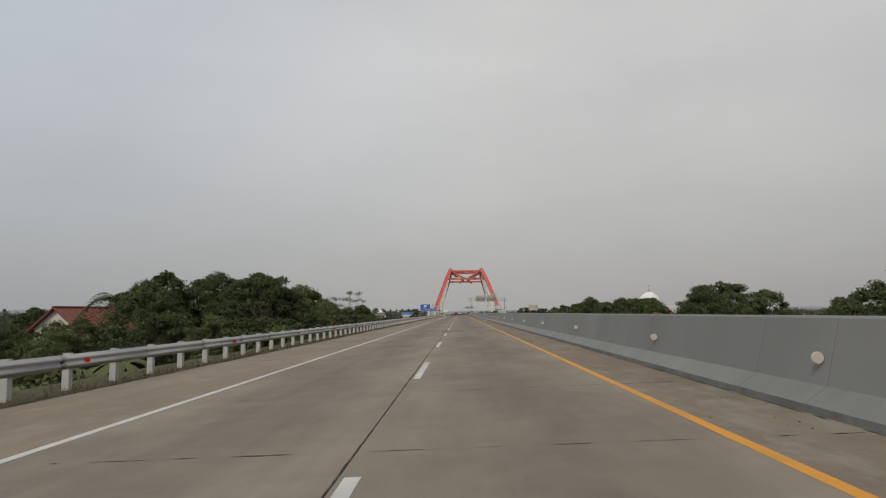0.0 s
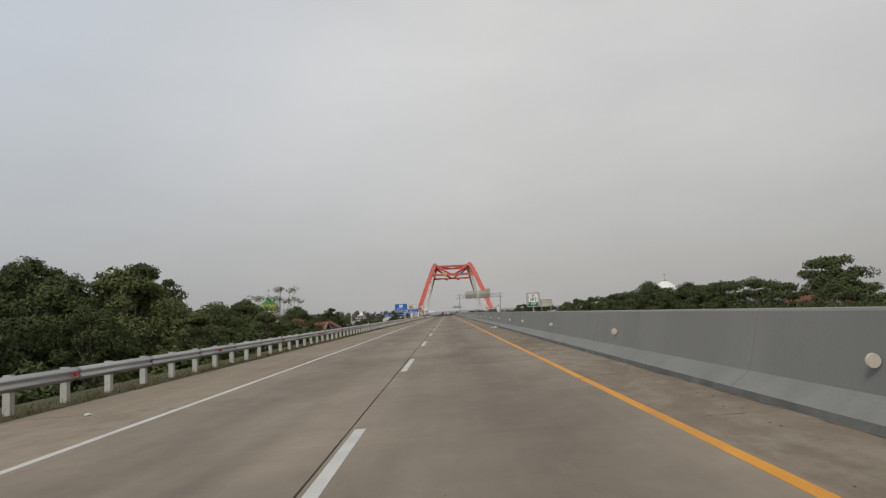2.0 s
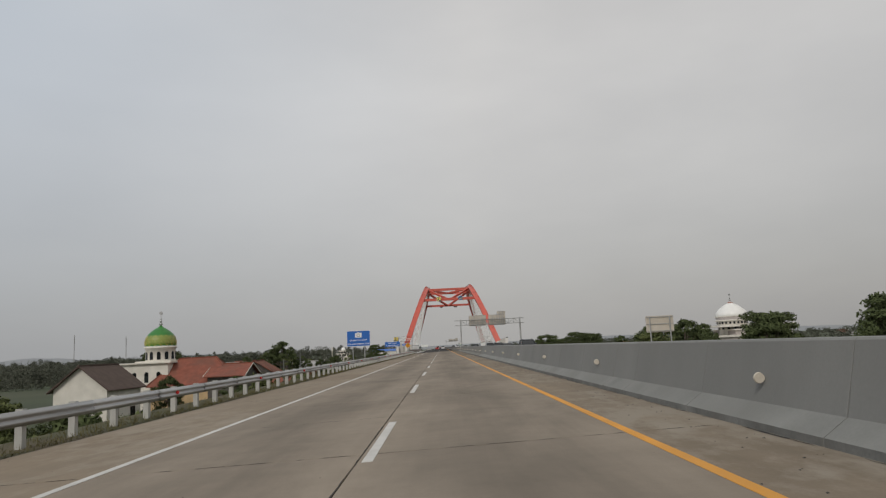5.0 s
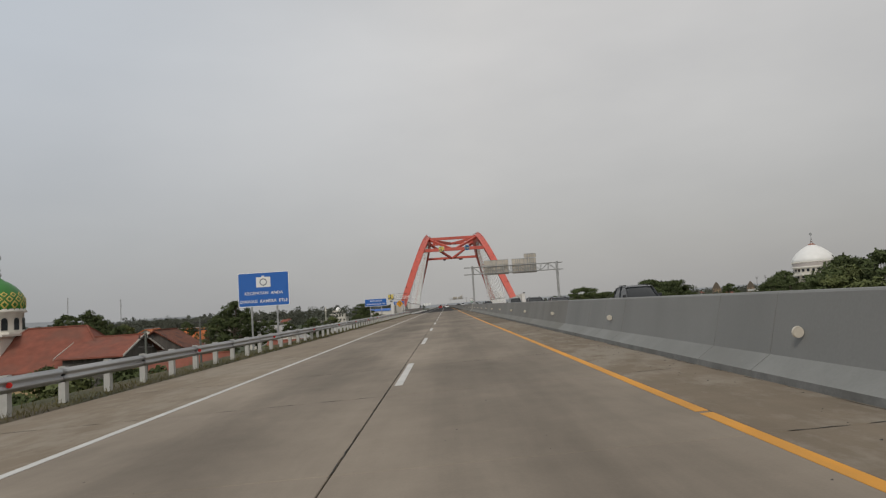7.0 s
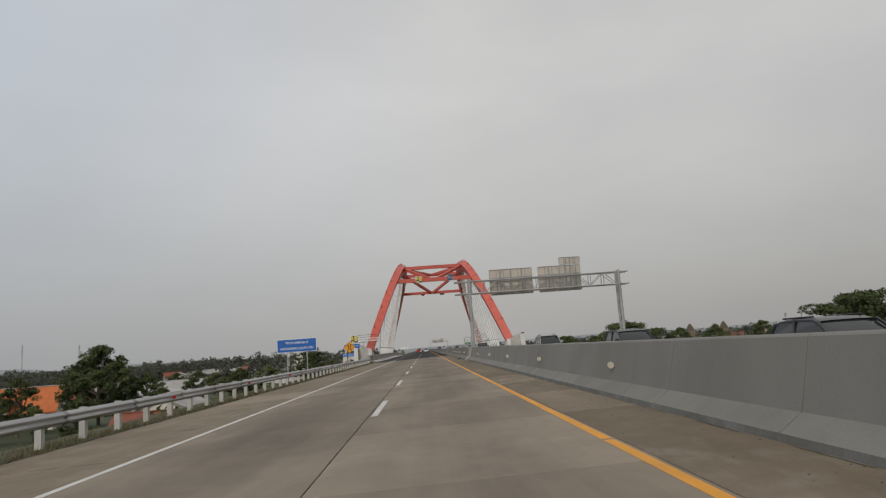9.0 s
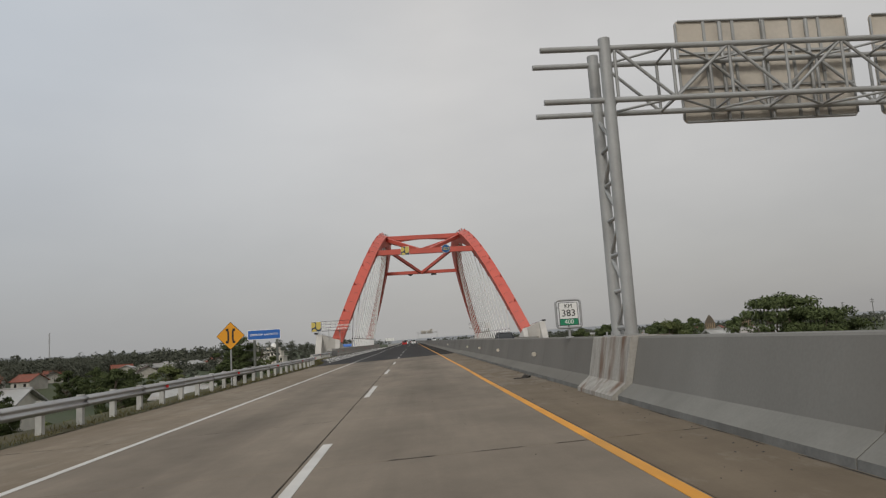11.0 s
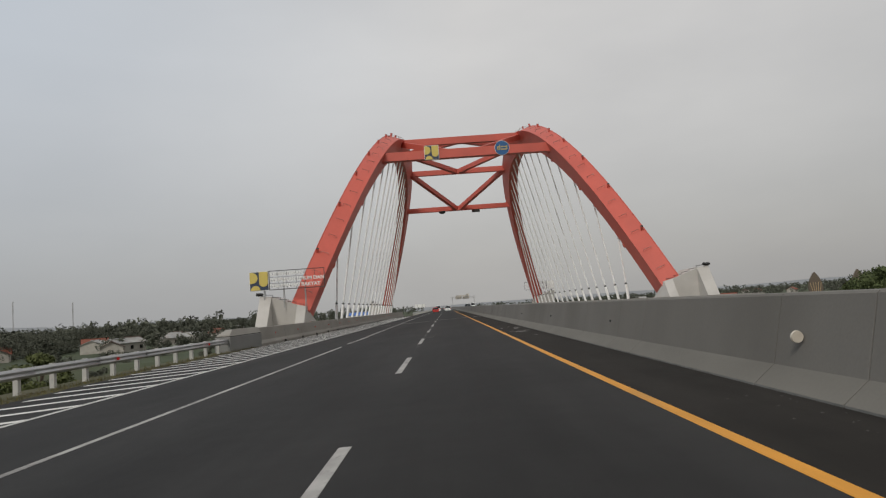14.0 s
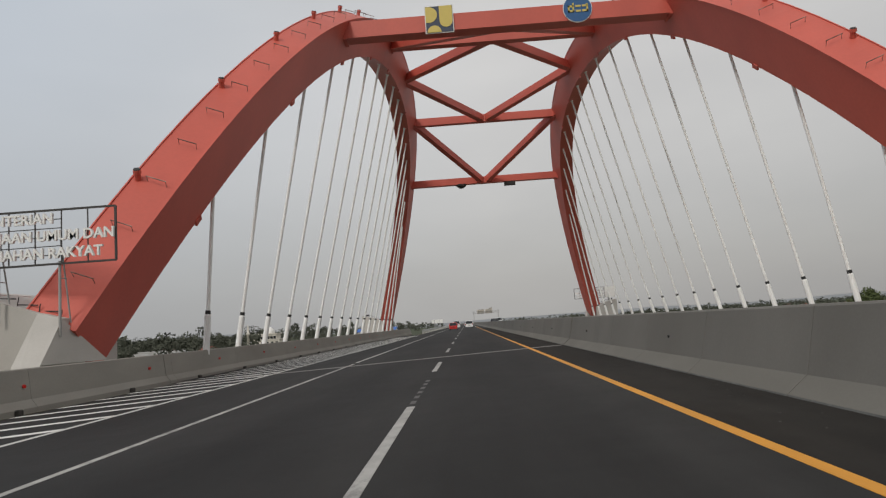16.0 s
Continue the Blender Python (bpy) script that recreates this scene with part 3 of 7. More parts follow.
for (qa, wa), (qb, wb) in zip(cuts, cuts[1:]):
    ends = [qa + wa] + [k for k in YELLOW if qa + wa < k < qb - wb] + [qb - wb]
    for ya, yb in zip(ends, ends[1:]):
        xa, xb = (float(np.interp(q, list(YELLOW), list(YELLOW.values()))) for q in (ya, yb))
        paint("yellow_line", xa - 0.066, xa + 0.066, ya, yb, M["yellow"], lines, skew=xb - xa)
paint("yellow_line", 2.36, 2.50, 560, Y_FAR, M["white"], lines)
for n in range(-5, 25):
    y = 5.75 + 13.0 * n
    paint("dash", -1.19, -1.05, y - 4.6, y, M["white"], lines)
for y in [332.2, 344.0, 356.7, 368.7] + [407.8 + 13.0 * n for n in range(34)]:
    paint("dash", -1.18, -1.04, y - 4.7, y, M["worn_white"], lines)
paint("dash", -1.18, -1.04, 376.6, 379.5, M["worn_white"], lines)
paint("dash", -1.16, -1.02, 379.95, 381.6, M["worn_white"], lines)
paint("dash", -1.18, -1.04, 388.3, 394.8, M["worn_white"], lines)
# thin setting-out marks and scraps beside the lane line
paint("setting_mark", -1.38, -0.66, 369.28, 369.33, M["old_paint"], lines)
paint("setting_mark", -1.22, -0.66, 369.78, 369.82, M["old_paint"], lines)
paint("setting_mark", -0.69, -0.65, 369.34, 369.77, M["old_paint"], lines)
for y, w in ((359.6, 0.05), (361.3, 0.05), (362.5, 0.07), (363.3, 0.08), (370.5, 0.1), (371.3, 0.06), (372.1, 0.1), (372.9, 0.08), (373.8, 0.1), (374.7, 0.06), (375.5, 0.09)):
    paint("old_dash", -1.10 - w * 0.7, -1.08 + w * 0.2, y, y + 0.08 + w, M["old_paint"], lines, lift=0.003)
# short ghost remnants of an older lane line on the bridge approach
for n in range(20):
    y = 382.6 + 0.9 * n
    if y < 387.8 or y > 395.2:
        paint("old_dash", -1.17, -1.07, y, y + 0.45, M["old_paint"], lines, lift=0.003)
# hatched shoulder
paint("hatch_edge", -8.3, -8.14, 336.5, 500, M["white"], lines)
for n in range(78):
    y = 340.0 + 2.03 * n
    x0 = max(rail_x(y) + 0.6 + 1.1 * max(0.0, min(1.0, (366.0 - y) / 14.0)), -11.9)
    if x0 > -8.9:
        continue
    bm = bmesh.new()
    ring = []
    for x in (x0, -8.31):
        yy = y - 0.6 * (-8.31 - x)
        ring.append([bm.verts.new((x, q, road_z(x) + z)) for q, z in ((yy - 0.17, 0.004), (yy + 0.17, 0.004), (yy + 0.17, -0.01), (yy - 0.17, -0.01))])
    for k in range(4):
        bm.faces.new((ring[0][k], ring[0][(k + 1) % 4], ring[1][(k + 1) % 4], ring[1][k]))
    bm.faces.new(ring[0][::-1])
    bm.faces.new(ring[1])
    bmesh.ops.recalc_face_normals(bm, faces=bm.faces)
    part("hatch_stripe", bm, M["hatch"], lines)

# ---- median barrier ----
BARRIER = [(3.76, 0.05), (3.775, 0.215), (4.05, 0.41), (4.24, 1.20), (4.27, 1.225), (4.73, 1.225), (4.76, 1.20), (4.95, 0.41), (5.225, 0.215), (5.24, 0.05)]
RAW = [(3.77, 0.05), (3.78, 0.15), (4.05, 0.37), (4.24, 1.20), (4.27, 1.225), (4.73, 1.225), (4.76, 1.20), (4.95, 0.37), (5.22, 0.15), (5.23, 0.05)]
median = thing("median_barrier", label="long painted grey concrete median barrier with joints", category="barrier", kind="structure")
bar_mats = [M["barrier"], M["barrier_dirty"], M["kerb"]]
worn_mats = [M["median_worn"], M["median_worn_foot"], M["kerb"]]
raw_mats = [M["median_raw"], M["median_raw_foot"], M["kerb"]]


def barrier_piece(y0, y1, parent, profile=BARRIER, name="segment", dx=0.0, mats=None):
    bm = bmesh.new()
    ring = [[bm.verts.new((x + dx, y, z)) for x, z in profile] for y in (y0, y0 + 0.02, y1 - 0.02, y1)]
    for r in (0, 3):
        for v in ring[r]:
            v.co.x = X_MID + dx + (v.co.x - X_MID - dx) * 0.99
    n = len(profile)
    for r0, r1 in zip(ring, ring[1:]):
        for i in range(n):
            f = bm.faces.new((r0[i], r0[(i + 1) % n], r1[(i + 1) % n], r1[i]))
            f.material_index = 2 if i in (0, n - 2) else 1 if i in (1, n - 3) else 0
    bm.faces.new(ring[0][::-1])
    bm.faces.new(ring[-1])
    bmesh.ops.recalc_face_normals(bm, faces=bm.faces)
    return part(name, bm, mats or bar_mats, parent)


# dark core that shows in the joints
bm = bmesh.new()
extrude(bm, [(X_MID + (x - X_MID) * 0.95, z * 0.985 if z > 0.5 else z) for x, z in BARRIER], Y_START, 280.4)
part("joint_core", bm, M["joint"], median)
bm = bmesh.new()
extrude(bm, [(X_MID + (x - X_MID) * 0.95, z * 0.985 if z > 0.5 else z) for x, z in BARRIER], 283.3, 325)
extrude(bm, [(X_MID + (x - X_MID) * 0.95, z * 0.985 if z > 0.5 else z) for x, z in RAW], 325, 411.2)
part("joint_core", bm, M["joint"], median)
# irregular casting joints
rnd = random.Random(5)
y = Y_START
while y < 411:
    step = rnd.choice((1.9, 3.8, 3.9, 4.0, 5.8, 2.0))
    y1 = min(y + step, 411.3)
    if not (279.5 < y + step and y < 283.0):
        barrier_piece(y, y1 - 0.015, median, RAW if y > 325 else BARRIER, mats=raw_mats if y > 283 else worn_mats if y > 193 else None)
    else:
        if y < 280.6:
            barrier_piece(y, 280.55, median, mats=worn_mats)
        y1 = 283.2
    y = y1
barrier_piece(411.5, 508.8, median, RAW, mats=raw_mats)
barrier_piece(509.1, Y_FAR, median, RAW, mats=raw_mats)

# reflector knobs on the barrier
def reflector_knob(y):
    t = thing("barrier_reflector", (4.07, y, 0.73), "round pale reflector on the concrete barrier", "reflector", "barrier reflectors")
    bm = bmesh.new()
    tube(bm, (0.1, 0, 0), (-0.05, 0, 0), 0.022, seg=8)
    part("stem", bm, M["black"], t)
    bm = bmesh.new()
    tube(bm, (-0.02, -0.035, 0), (-0.02, -0.06, 0), 0.075, 0.068, seg=14)
    part("disc", bm, M["knob"], t)
    return t


first_knob = reflector_knob(8.4)
for start, gap, count in ((15.3, 10.1, 8), (93.3, 9.56, 13), (215.8, 9.32, 10), (308.4, 9.0, 2), (344.7, 10, 1)):
    for i in range(count):
        if abs(start + gap * i - 281.9) > 2:
            copy_thing(first_knob, pose(4.07, start + gap * i, 0.73))

# small dark studs on the raw part of the barrier
stud0 = None
for y in [326.5, 336.8, 353.9, 363.6, 373.9] + [388.0 + 9.8 * i for i in range(13)]:
    bm = bmesh.new()
    tube(bm, (0.02, 0, 0), (-0.03, -0.01, 0), 0.03, 0.024, seg=8)
    o = new("stud", stud0.data) if stud0 else part("stud", bm, M["black"], median)
    stud0 = stud0 or o
    o.parent = median
    o.matrix_basis = pose(4.125, y, 0.72)

# ---- guard rail ----
rail = thing("guard_rail", label="galvanised W-beam guard rail on posts with red reflectors", category="guard rail", kind="structure")
W = [(0.0, 0.0), (0.02, 0.035), (0.075, 0.06), (0.085, 0.085), (0.075, 0.11), (0.03, 0.14), (0.03, 0.17), (0.075, 0.2), (0.085, 0.225), (0.075, 0.25), (0.02, 0.275), (0.0, 0.31)]
Y_RAIL_END = 375.5


def rail_fn(x, y, z):
    return (rail_x(y) + x, y, road_z(rail_x(y)) + 0.47 + z)


y = Y_START
prof = [(x, z) for x, z in W] + [(x - 0.005, z) for x, z in W[::-1]]
while y < Y_RAIL_END:
    y1 = min(y + 3.9, Y_RAIL_END)
    bm = bmesh.new()
    extrude(bm, prof, y, y1 + 0.18, 1 if y < 320 else 3, fn=rail_fn)
    for f in bm.faces:
        f.smooth = True
    o = part("beam", bm, M["galv"], rail)
    o.location.x = 0.004 * (int(y) % 2)
    y = y1
pb = bmesh.new()
for x0, x1, a, b in ((-0.2, -0.05, -0.075, -0.06), (-0.2, -0.05, 0.06, 0.075), (-0.2, -0.187, -0.06, 0.06), (-0.063, -0.05, -0.06, 0.06)):
    box(pb, x0, x1, a, b, -1.0, 0.80)
post0 = None
POST_Y = [14.66 + 2.0 * i for i in range(-16, 49)] + [112.67 + 1.984 * i for i in range(134)]
for y in POST_Y:
    if y > Y_RAIL_END - 0.5:
        break
    o = new("post", post0.data) if post0 else part("post", pb, M["post"], rail)
    post0 = post0 or o
    o.parent = rail
    o.matrix_basis = pose(rail_x(y), y, road_z(rail_x(y)))
# spacer blocks and reflectors
sb = bmesh.new()
box(sb, -0.06, 0.0, -0.17, 0.1, 0.5, 0.74)
spacer0 = part("spacer", sb, M["galv"], rail)
spacer0.matrix_basis = pose(rail_x(POST_Y[0]), POST_Y[0], road_z(rail_x(POST_Y[0])))
for y in POST_Y[1:]:
    if y < Y_RAIL_END - 0.5:
        o = new("spacer", spacer0.data)
        o.parent = rail
        o.matrix_basis = pose(rail_x(y), y, road_z(rail_x(y)))
rb = bmesh.new()
tube(rb, (0.03, -0.03, 0.0), (0.045, -0.06, 0.0), 0.055, seg=12)
tube(rb, (0.03, -0.02, 0.0), (0.02, 0.0, 0.0), 0.02, seg=6)
refl0 = None
for i in range(-3, 48):
    y = 15.1 + 9.93 * i
    if y > Y_RAIL_END:
        break
    o = new("reflector", refl0.data) if refl0 else part("reflector", rb, M["reflector"], rail)
    refl0 = refl0 or o
    o.parent = rail
    o.matrix_basis = pose(rail_x(y) + 0.06, y, road_z(rail_x(y)) + 0.625)
# the rail's far continuation after the bridge
rail2 = thing("guard_rail", label="galvanised guard rail beyond the bridge", category="guard rail", kind="structure")
bm = bmesh.new()
extrude(bm, [(-8.55 + x, road_z(-8.55) + 0.47 + z) for x, z in prof], 514, 900)
part("beam", bm, M["galv"], rail2)
for i in range(60):
    o = new("post", post0.data)
    o.parent = rail2
    o.matrix_basis = pose(-8.55, 516 + 4 * i, road_z(-8.55))

# ---- bridge edge barriers and terminal block ----
X_EDGE = -12.35
EDGE = [(0.0, -0.25), (0.0, 0.12), (-0.18, 0.34), (-0.28, 1.18), (-0.31, 1.21), (-0.44, 1.21), (-0.46, 1.18), (-0.5, -0.25)]


def edge_barrier(side):
    t = thing("bridge_parapet", label="light grey concrete bridge parapet with reflectors", category="parapet", kind="structure")
    cuts = [382.4, 390.0, 396.0, 402.5, 411.2, 411.9, 420, 430, 440, 450, 460, 470, 480, 490, 500, 508.5, 520, 536]
    for a, b in zip(cuts, cuts[1:]):
        if b - a < 1:
            a, b = a + 0.05, b
        bm = bmesh.new()
        x0 = X_EDGE if side < 0 else 8.5 - X_EDGE
        zz = road_z(X_EDGE)
        extrude(bm, [(x0 + (-side) * x * -1 * -1 if side > 0 else x0 + x, zz + z) for x, z in EDGE], a, b - 0.015)
        part("segment", bm, M["parapet"], t)
    return t


left_parapet = edge_barrier(-1)
edge_barrier(1)
o0 = None
for i in range(16):
    y = 387 + 7.6 * i
    bm = bmesh.new()
    tube(bm, (0, 0, 0), (0.05, -0.02, 0), 0.055, seg=10)
    o = part("reflector", bm, M["reflector"], left_parapet)
    o.matrix_basis = pose(X_EDGE - 0.22, y, road_z(X_EDGE) + 0.72)
# scupper lumps along the parapet's foot
for i in range(14):
    bm = bmesh.new()
    box(bm, -0.02, 0.12, -0.12, 0.12, -0.05, 0.13, bev=0.03)
    part("drain_cap", bm, M["soil"], left_parapet, at=pose(X_EDGE, 389 + 6.3 * i, road_z(X_EDGE)))

block = thing("barrier_end", label="stepped grey concrete end block of the parapet", category="barrier end", kind="structure")
zz = road_z(X_EDGE)
bm = bmesh.new()
box(bm, X_EDGE - 0.85, X_EDGE + 0.05, 375.7, 382.3, zz - 0.3, zz + 0.86, bev=0.03)
part("base", bm, M["barrier"], block)
bm = bmesh.new()
ring = []
for i, (dx, dz) in enumerate(((0.0, 0.9), (-0.04, 0.96), (-0.22, 1.26), (-0.6, 1.26), (-0.78, 0.96), (-0.82, 0.9))):
    ring.append((X_EDGE + 0.03 + dx, zz + dz))
extrude(bm, ring, 375.8, 382.25)
for v in bm.verts:
    if v.co.y < 376 and v.co.z > zz + 1.0:
        v.co.y += 1.1
part("cap", bm, M["parapet"], block)
bm = bmesh.new()
box(bm, X_EDGE - 0.8, X_EDGE + 0.02, 375.8, 382.2, zz + 0.86, zz + 0.9)
part("seam", bm, M["joint"], block)

# ---- arch bridge ----
A_HALF, A_BASE, A_RISE, A_POW, A_X, A_LEAN, A_MIX, A_TILT = 52.60, -0.9, 30.54, 1.891, 19.98, 0.336, 0.391, 0.374
ARCH_W, ARCH_H, X_ARCH, Y_ARCH = 2.0, 3.0, 4.241, 459.51


def arch_point(y, side):
    """Middle line of an arch that leans inwards, at y. side: -1 or 1."""
    d = abs(y - Y_ARCH) / A_HALF
    z = A_BASE + A_RISE * (1 - (1 - A_MIX) * d ** A_POW - A_MIX * d ** 4) - 0.7 * math.exp(-((y - Y_ARCH) / 17.0) ** 2)
    return Vector((X_ARCH + side * (A_X - A_LEAN * z), y, z))


def arch_frame(y, side):
    """Point, outward, up (normal to the arch) and tangent."""
    c = arch_point(y, side)
    t = (arch_point(y + 0.2, side) - arch_point(y - 0.2, side)).normalized()
    out = Vector((side, 0, A_TILT)).normalized()
    up = t.cross(out)
    up = up if up.z > 0 else -up
    return c, out, up.normalized(), t


bridge = thing("arch_bridge", label="red steel arch bridge with inclined arches and white hangers", category="bridge")


def build_arch(side):
    bm = bmesh.new()
    rings = []
    n = 72
    for i in range(n + 1):
        y = 408.5 + 102.0 * i / n
        c, out, up, t = arch_frame(y, side)
        rings.append([bm.verts.new(c + out * (a * ARCH_W / 2) + up * (b * ARCH_H / 2)) for a, b in ((-1, -1), (1, -1), (1, 1), (-1, 1))])
    for r0, r1 in zip(rings, rings[1:]):
        for i in range(4):
            bm.faces.new((r0[i], r0[(i + 1) % 4], r1[(i + 1) % 4], r1[i]))
    bm.faces.new(rings[0])
    bm.faces.new(rings[-1])
    bmesh.ops.recalc_face_normals(bm, faces=bm.faces)
    arch = part("arch", bm, M["red"], bridge, "orange-red painted steel arch rib")
    # lips of the welded webs over the top flange
    for a in (-1, 1):
        bm = bmesh.new()
        prev = None
        for i in range(n + 1):
            y = 408.5 + 102.0 * i / n
            c, out, up, t = arch_frame(y, side)
            p = c + out * (a * (ARCH_W / 2 + 0.012)) + up * (ARCH_H / 2 + 0.02)
            q = [bm.verts.new(p + out * (0.03 * j) + up * (0.03 * k)) for j, k in ((-1, -1), (1, -1), (1, 1), (-1, 1))]
            if prev:
                for m in range(4):
                    bm.faces.new((prev[m], prev[(m + 1) % 4], q[(m + 1) % 4], q[m]))
            prev = q
        bmesh.ops.recalc_face_normals(bm, faces=bm.faces)
        part("flange_lip", bm, M["red"], arch)
    # access hoops across the top flange, evenly along the arc
    y = 409.6
    while y < 509.5:
        c, out, up, t = arch_frame(y, side)
        bm = bmesh.new()
        p = c + up * (ARCH_H / 2) - out * 0.12
        tube(bm, p - out * 0.46 + up * 0.3, p + out * 0.46 + up * 0.3, 0.024, seg=5)
        for s in (-0.43, 0.43):
            tube(bm, p + out * s - up * 0.05, p + out * s + up * 0.3, 0.014, seg=5)
        part("access_hoop", bm, M["hoop"], arch)
        y += 2.75 * t.y if t.y > 0 else -2.75 * t.y
    # lamp cans on the top flange
    for i in range(19):
        c, out, up, t = arch_frame(412.7 + 5.07 * i, side)
        bm = bmesh.new()
        p = c + up * (ARCH_H / 2) + out * 0.72
        lean = (up + Vector((0, 0, 0.5))).normalized()
        tube(bm, p - up * 0.1, p + lean * 0.3, 0.16, 0.13, seg=10)
        tube(bm, p + lean * 0.3, p + lean * 0.46, 0.18, 0.16, seg=10)
        can = part("lamp_can", bm, M["red"], arch)
        bm = bmesh.new()
        tube(bm, p + lean * 0.46, p + lean * 0.5, 0.15, 0.13, seg=10)
        part("lamp_lens", bm, M["steel_dark"], can)
    # lifting lugs along the lower edge
    for i in range(12):
        y = 413.5 + 8.4 * i
        c, out, up, t = arch_frame(y, side)
        bm = bmesh.new()
        p = c - up * (ARCH_H / 2) - out * (ARCH_W / 2)
        bar(bm, p - t * 0.25 - up * 0.05, p + t * 0.25 - up * 0.05, 0.12, 0.3, up=up)
        part("lug", bm, M["red"], arch)
    # hangers
    for i in range(17):
        y = 416.2 + 5.141 * i
        y_top = 459.5 + 0.936 * (y - 459.5) - 2.76
        c, out, up, t = arch_frame(y_top, side)
        low = c - out * (ARCH_W / 2) - up * (ARCH_H / 2)
        clamp = Vector((X_ARCH + side * 16.85, y, 2.6))
        d = (Vector((c.x + side * 0.11, y_top, low.z)) - clamp).normalized()
        top = Vector((c.x + side * 0.11, y_top, low.z)) + d * 0.6
        foot = clamp - d * 3.55
        mid = clamp
        bm = bmesh.new()
        tube(bm, mid, top, 0.1, seg=8)
        h = part("hanger", bm, M["cable"], bridge, "white steel hanger rope")
        bm = bmesh.new()
        tube(bm, foot, mid - d * 0.12, 0.165, 0.16, seg=10)
        tube(bm, mid - d * 0.12, mid, 0.16, 0.12, seg=10)
        part("anchor_tube", bm, M["cable"], h)
        bm = bmesh.new()
        tube(bm, mid - d * 0.05, mid + d * 0.14, 0.135, 0.13, seg=10)
        part("clamp", bm, M["black"], h)
        bm = bmesh.new()
        tube(bm, top - d * 0.5, top + d * 0.05, 0.19, seg=8)
        part("socket", bm, M["cable"], h)
    return arch


for side in (-1, 1):
    build_arch(side)


def inner(y, side, dz=0.0):
    c, out, up, t = arch_frame(y, side)
    return c - out * (ARCH_W / 2 - 0.02) + Vector((0, 0, dz))


def cross_beam(y, depth, wide, dz=0.0):
    bm = bmesh.new()
    bar(bm, inner(y, -1, dz), inner(y, 1, dz), wide, depth)
    ends = (inner(y, -1, dz), inner(y, 1, dz))
    for e, s in zip(ends, (1, -1)):
        bar(bm, e, e + Vector((s * 0.25, 0, 0)), wide + 0.16, depth + 0.2)
    return part("cross_beam", bm, M["red"], bridge)


def brace(a, b, w=0.8, h=0.85):
    bm = bmesh.new()
    bar(bm, a, b, w, h)
    return part("brace", bm, M["red"], bridge)


BEAM_Z = {430: 0.6, 446: 0.75, 473: 1.0, 487.5: 0.4}
cross_beam(430, 1.2, 1.2, BEAM_Z[430])
cross_beam(446, 1.1, 0.9, BEAM_Z[446])
cross_beam(473, 1.0, 0.9, BEAM_Z[473])
cross_beam(487.5, 1.0, 1.0, BEAM_Z[487.5])


def beam_mid(y):
    return (inner(y, -1, BEAM_Z[y]) + inner(y, 1, BEAM_Z[y])) / 2


for side in (-1, 1):
    brace(inner(446, side, 0.7), beam_mid(430) + Vector((side * 0.5, 0.6, 0)))
    brace(inner(458.0, side, 0.6), beam_mid(446) + Vector((side * 0.5, 0.5, 0)))
    brace(inner(458.5, side, 0.6), beam_mid(473) + Vector((side * 0.5, -0.5, 0)))
    brace(inner(472.5, side, 0.9), beam_mid(487.5) + Vector((side * 0.5, -0.5, 0)))

# lamps under the far beam
for dx, kind in ((-3.6, 0), (3.9, 1)):
    c = beam_mid(487.5) + Vector((dx, -0.1, -0.5))
    bm = bmesh.new()
    if kind == 0:
        tube(bm, c, c - Vector((0, 0, 0.25)), 0.8, 0.75, seg=16)
        tube(bm, c - Vector((0, 0, 0.25)), c - Vector((0, 0, 0.55)), 0.75, 0.3, seg=16)
    else:
        box(bm, c.x - 0.85, c.x + 0.85, c.y - 0.3, c.y + 0.3, c.z - 0.6, c.z)
    part("hanging_plate" if kind else "round_plate", bm, M["steel_dark"], bridge)

# plates on the front beam
def disc(bm, x, z, r, y, thick=0.03, a0=0, a1=360, seg=24, mi=0):
    """A flat disc or sector facing -y."""
    pts = [(x + r * math.cos(radians(a0 + (a1 - a0) * i / seg)), z + r * math.sin(radians(a0 + (a1 - a0) * i / seg))) for i in range(seg + (a1 - a0 < 360))]
    if a1 - a0 < 360:
        pts.append((x, z)) if a1 - a0 != 180 else None
    f0 = [bm.verts.new((px, y, pz)) for px, pz in pts]
    f1 = [bm.verts.new((px, y + thick, pz)) for px, pz in pts]
    bm.faces.new(f0[::-1]).material_index = mi
    bm.faces.new(f1).material_index = mi
    for i in range(len(pts)):
        bm.faces.new((f0[i], f0[(i + 1) % len(pts)], f1[(i + 1) % len(pts)], f1[i])).material_index = mi


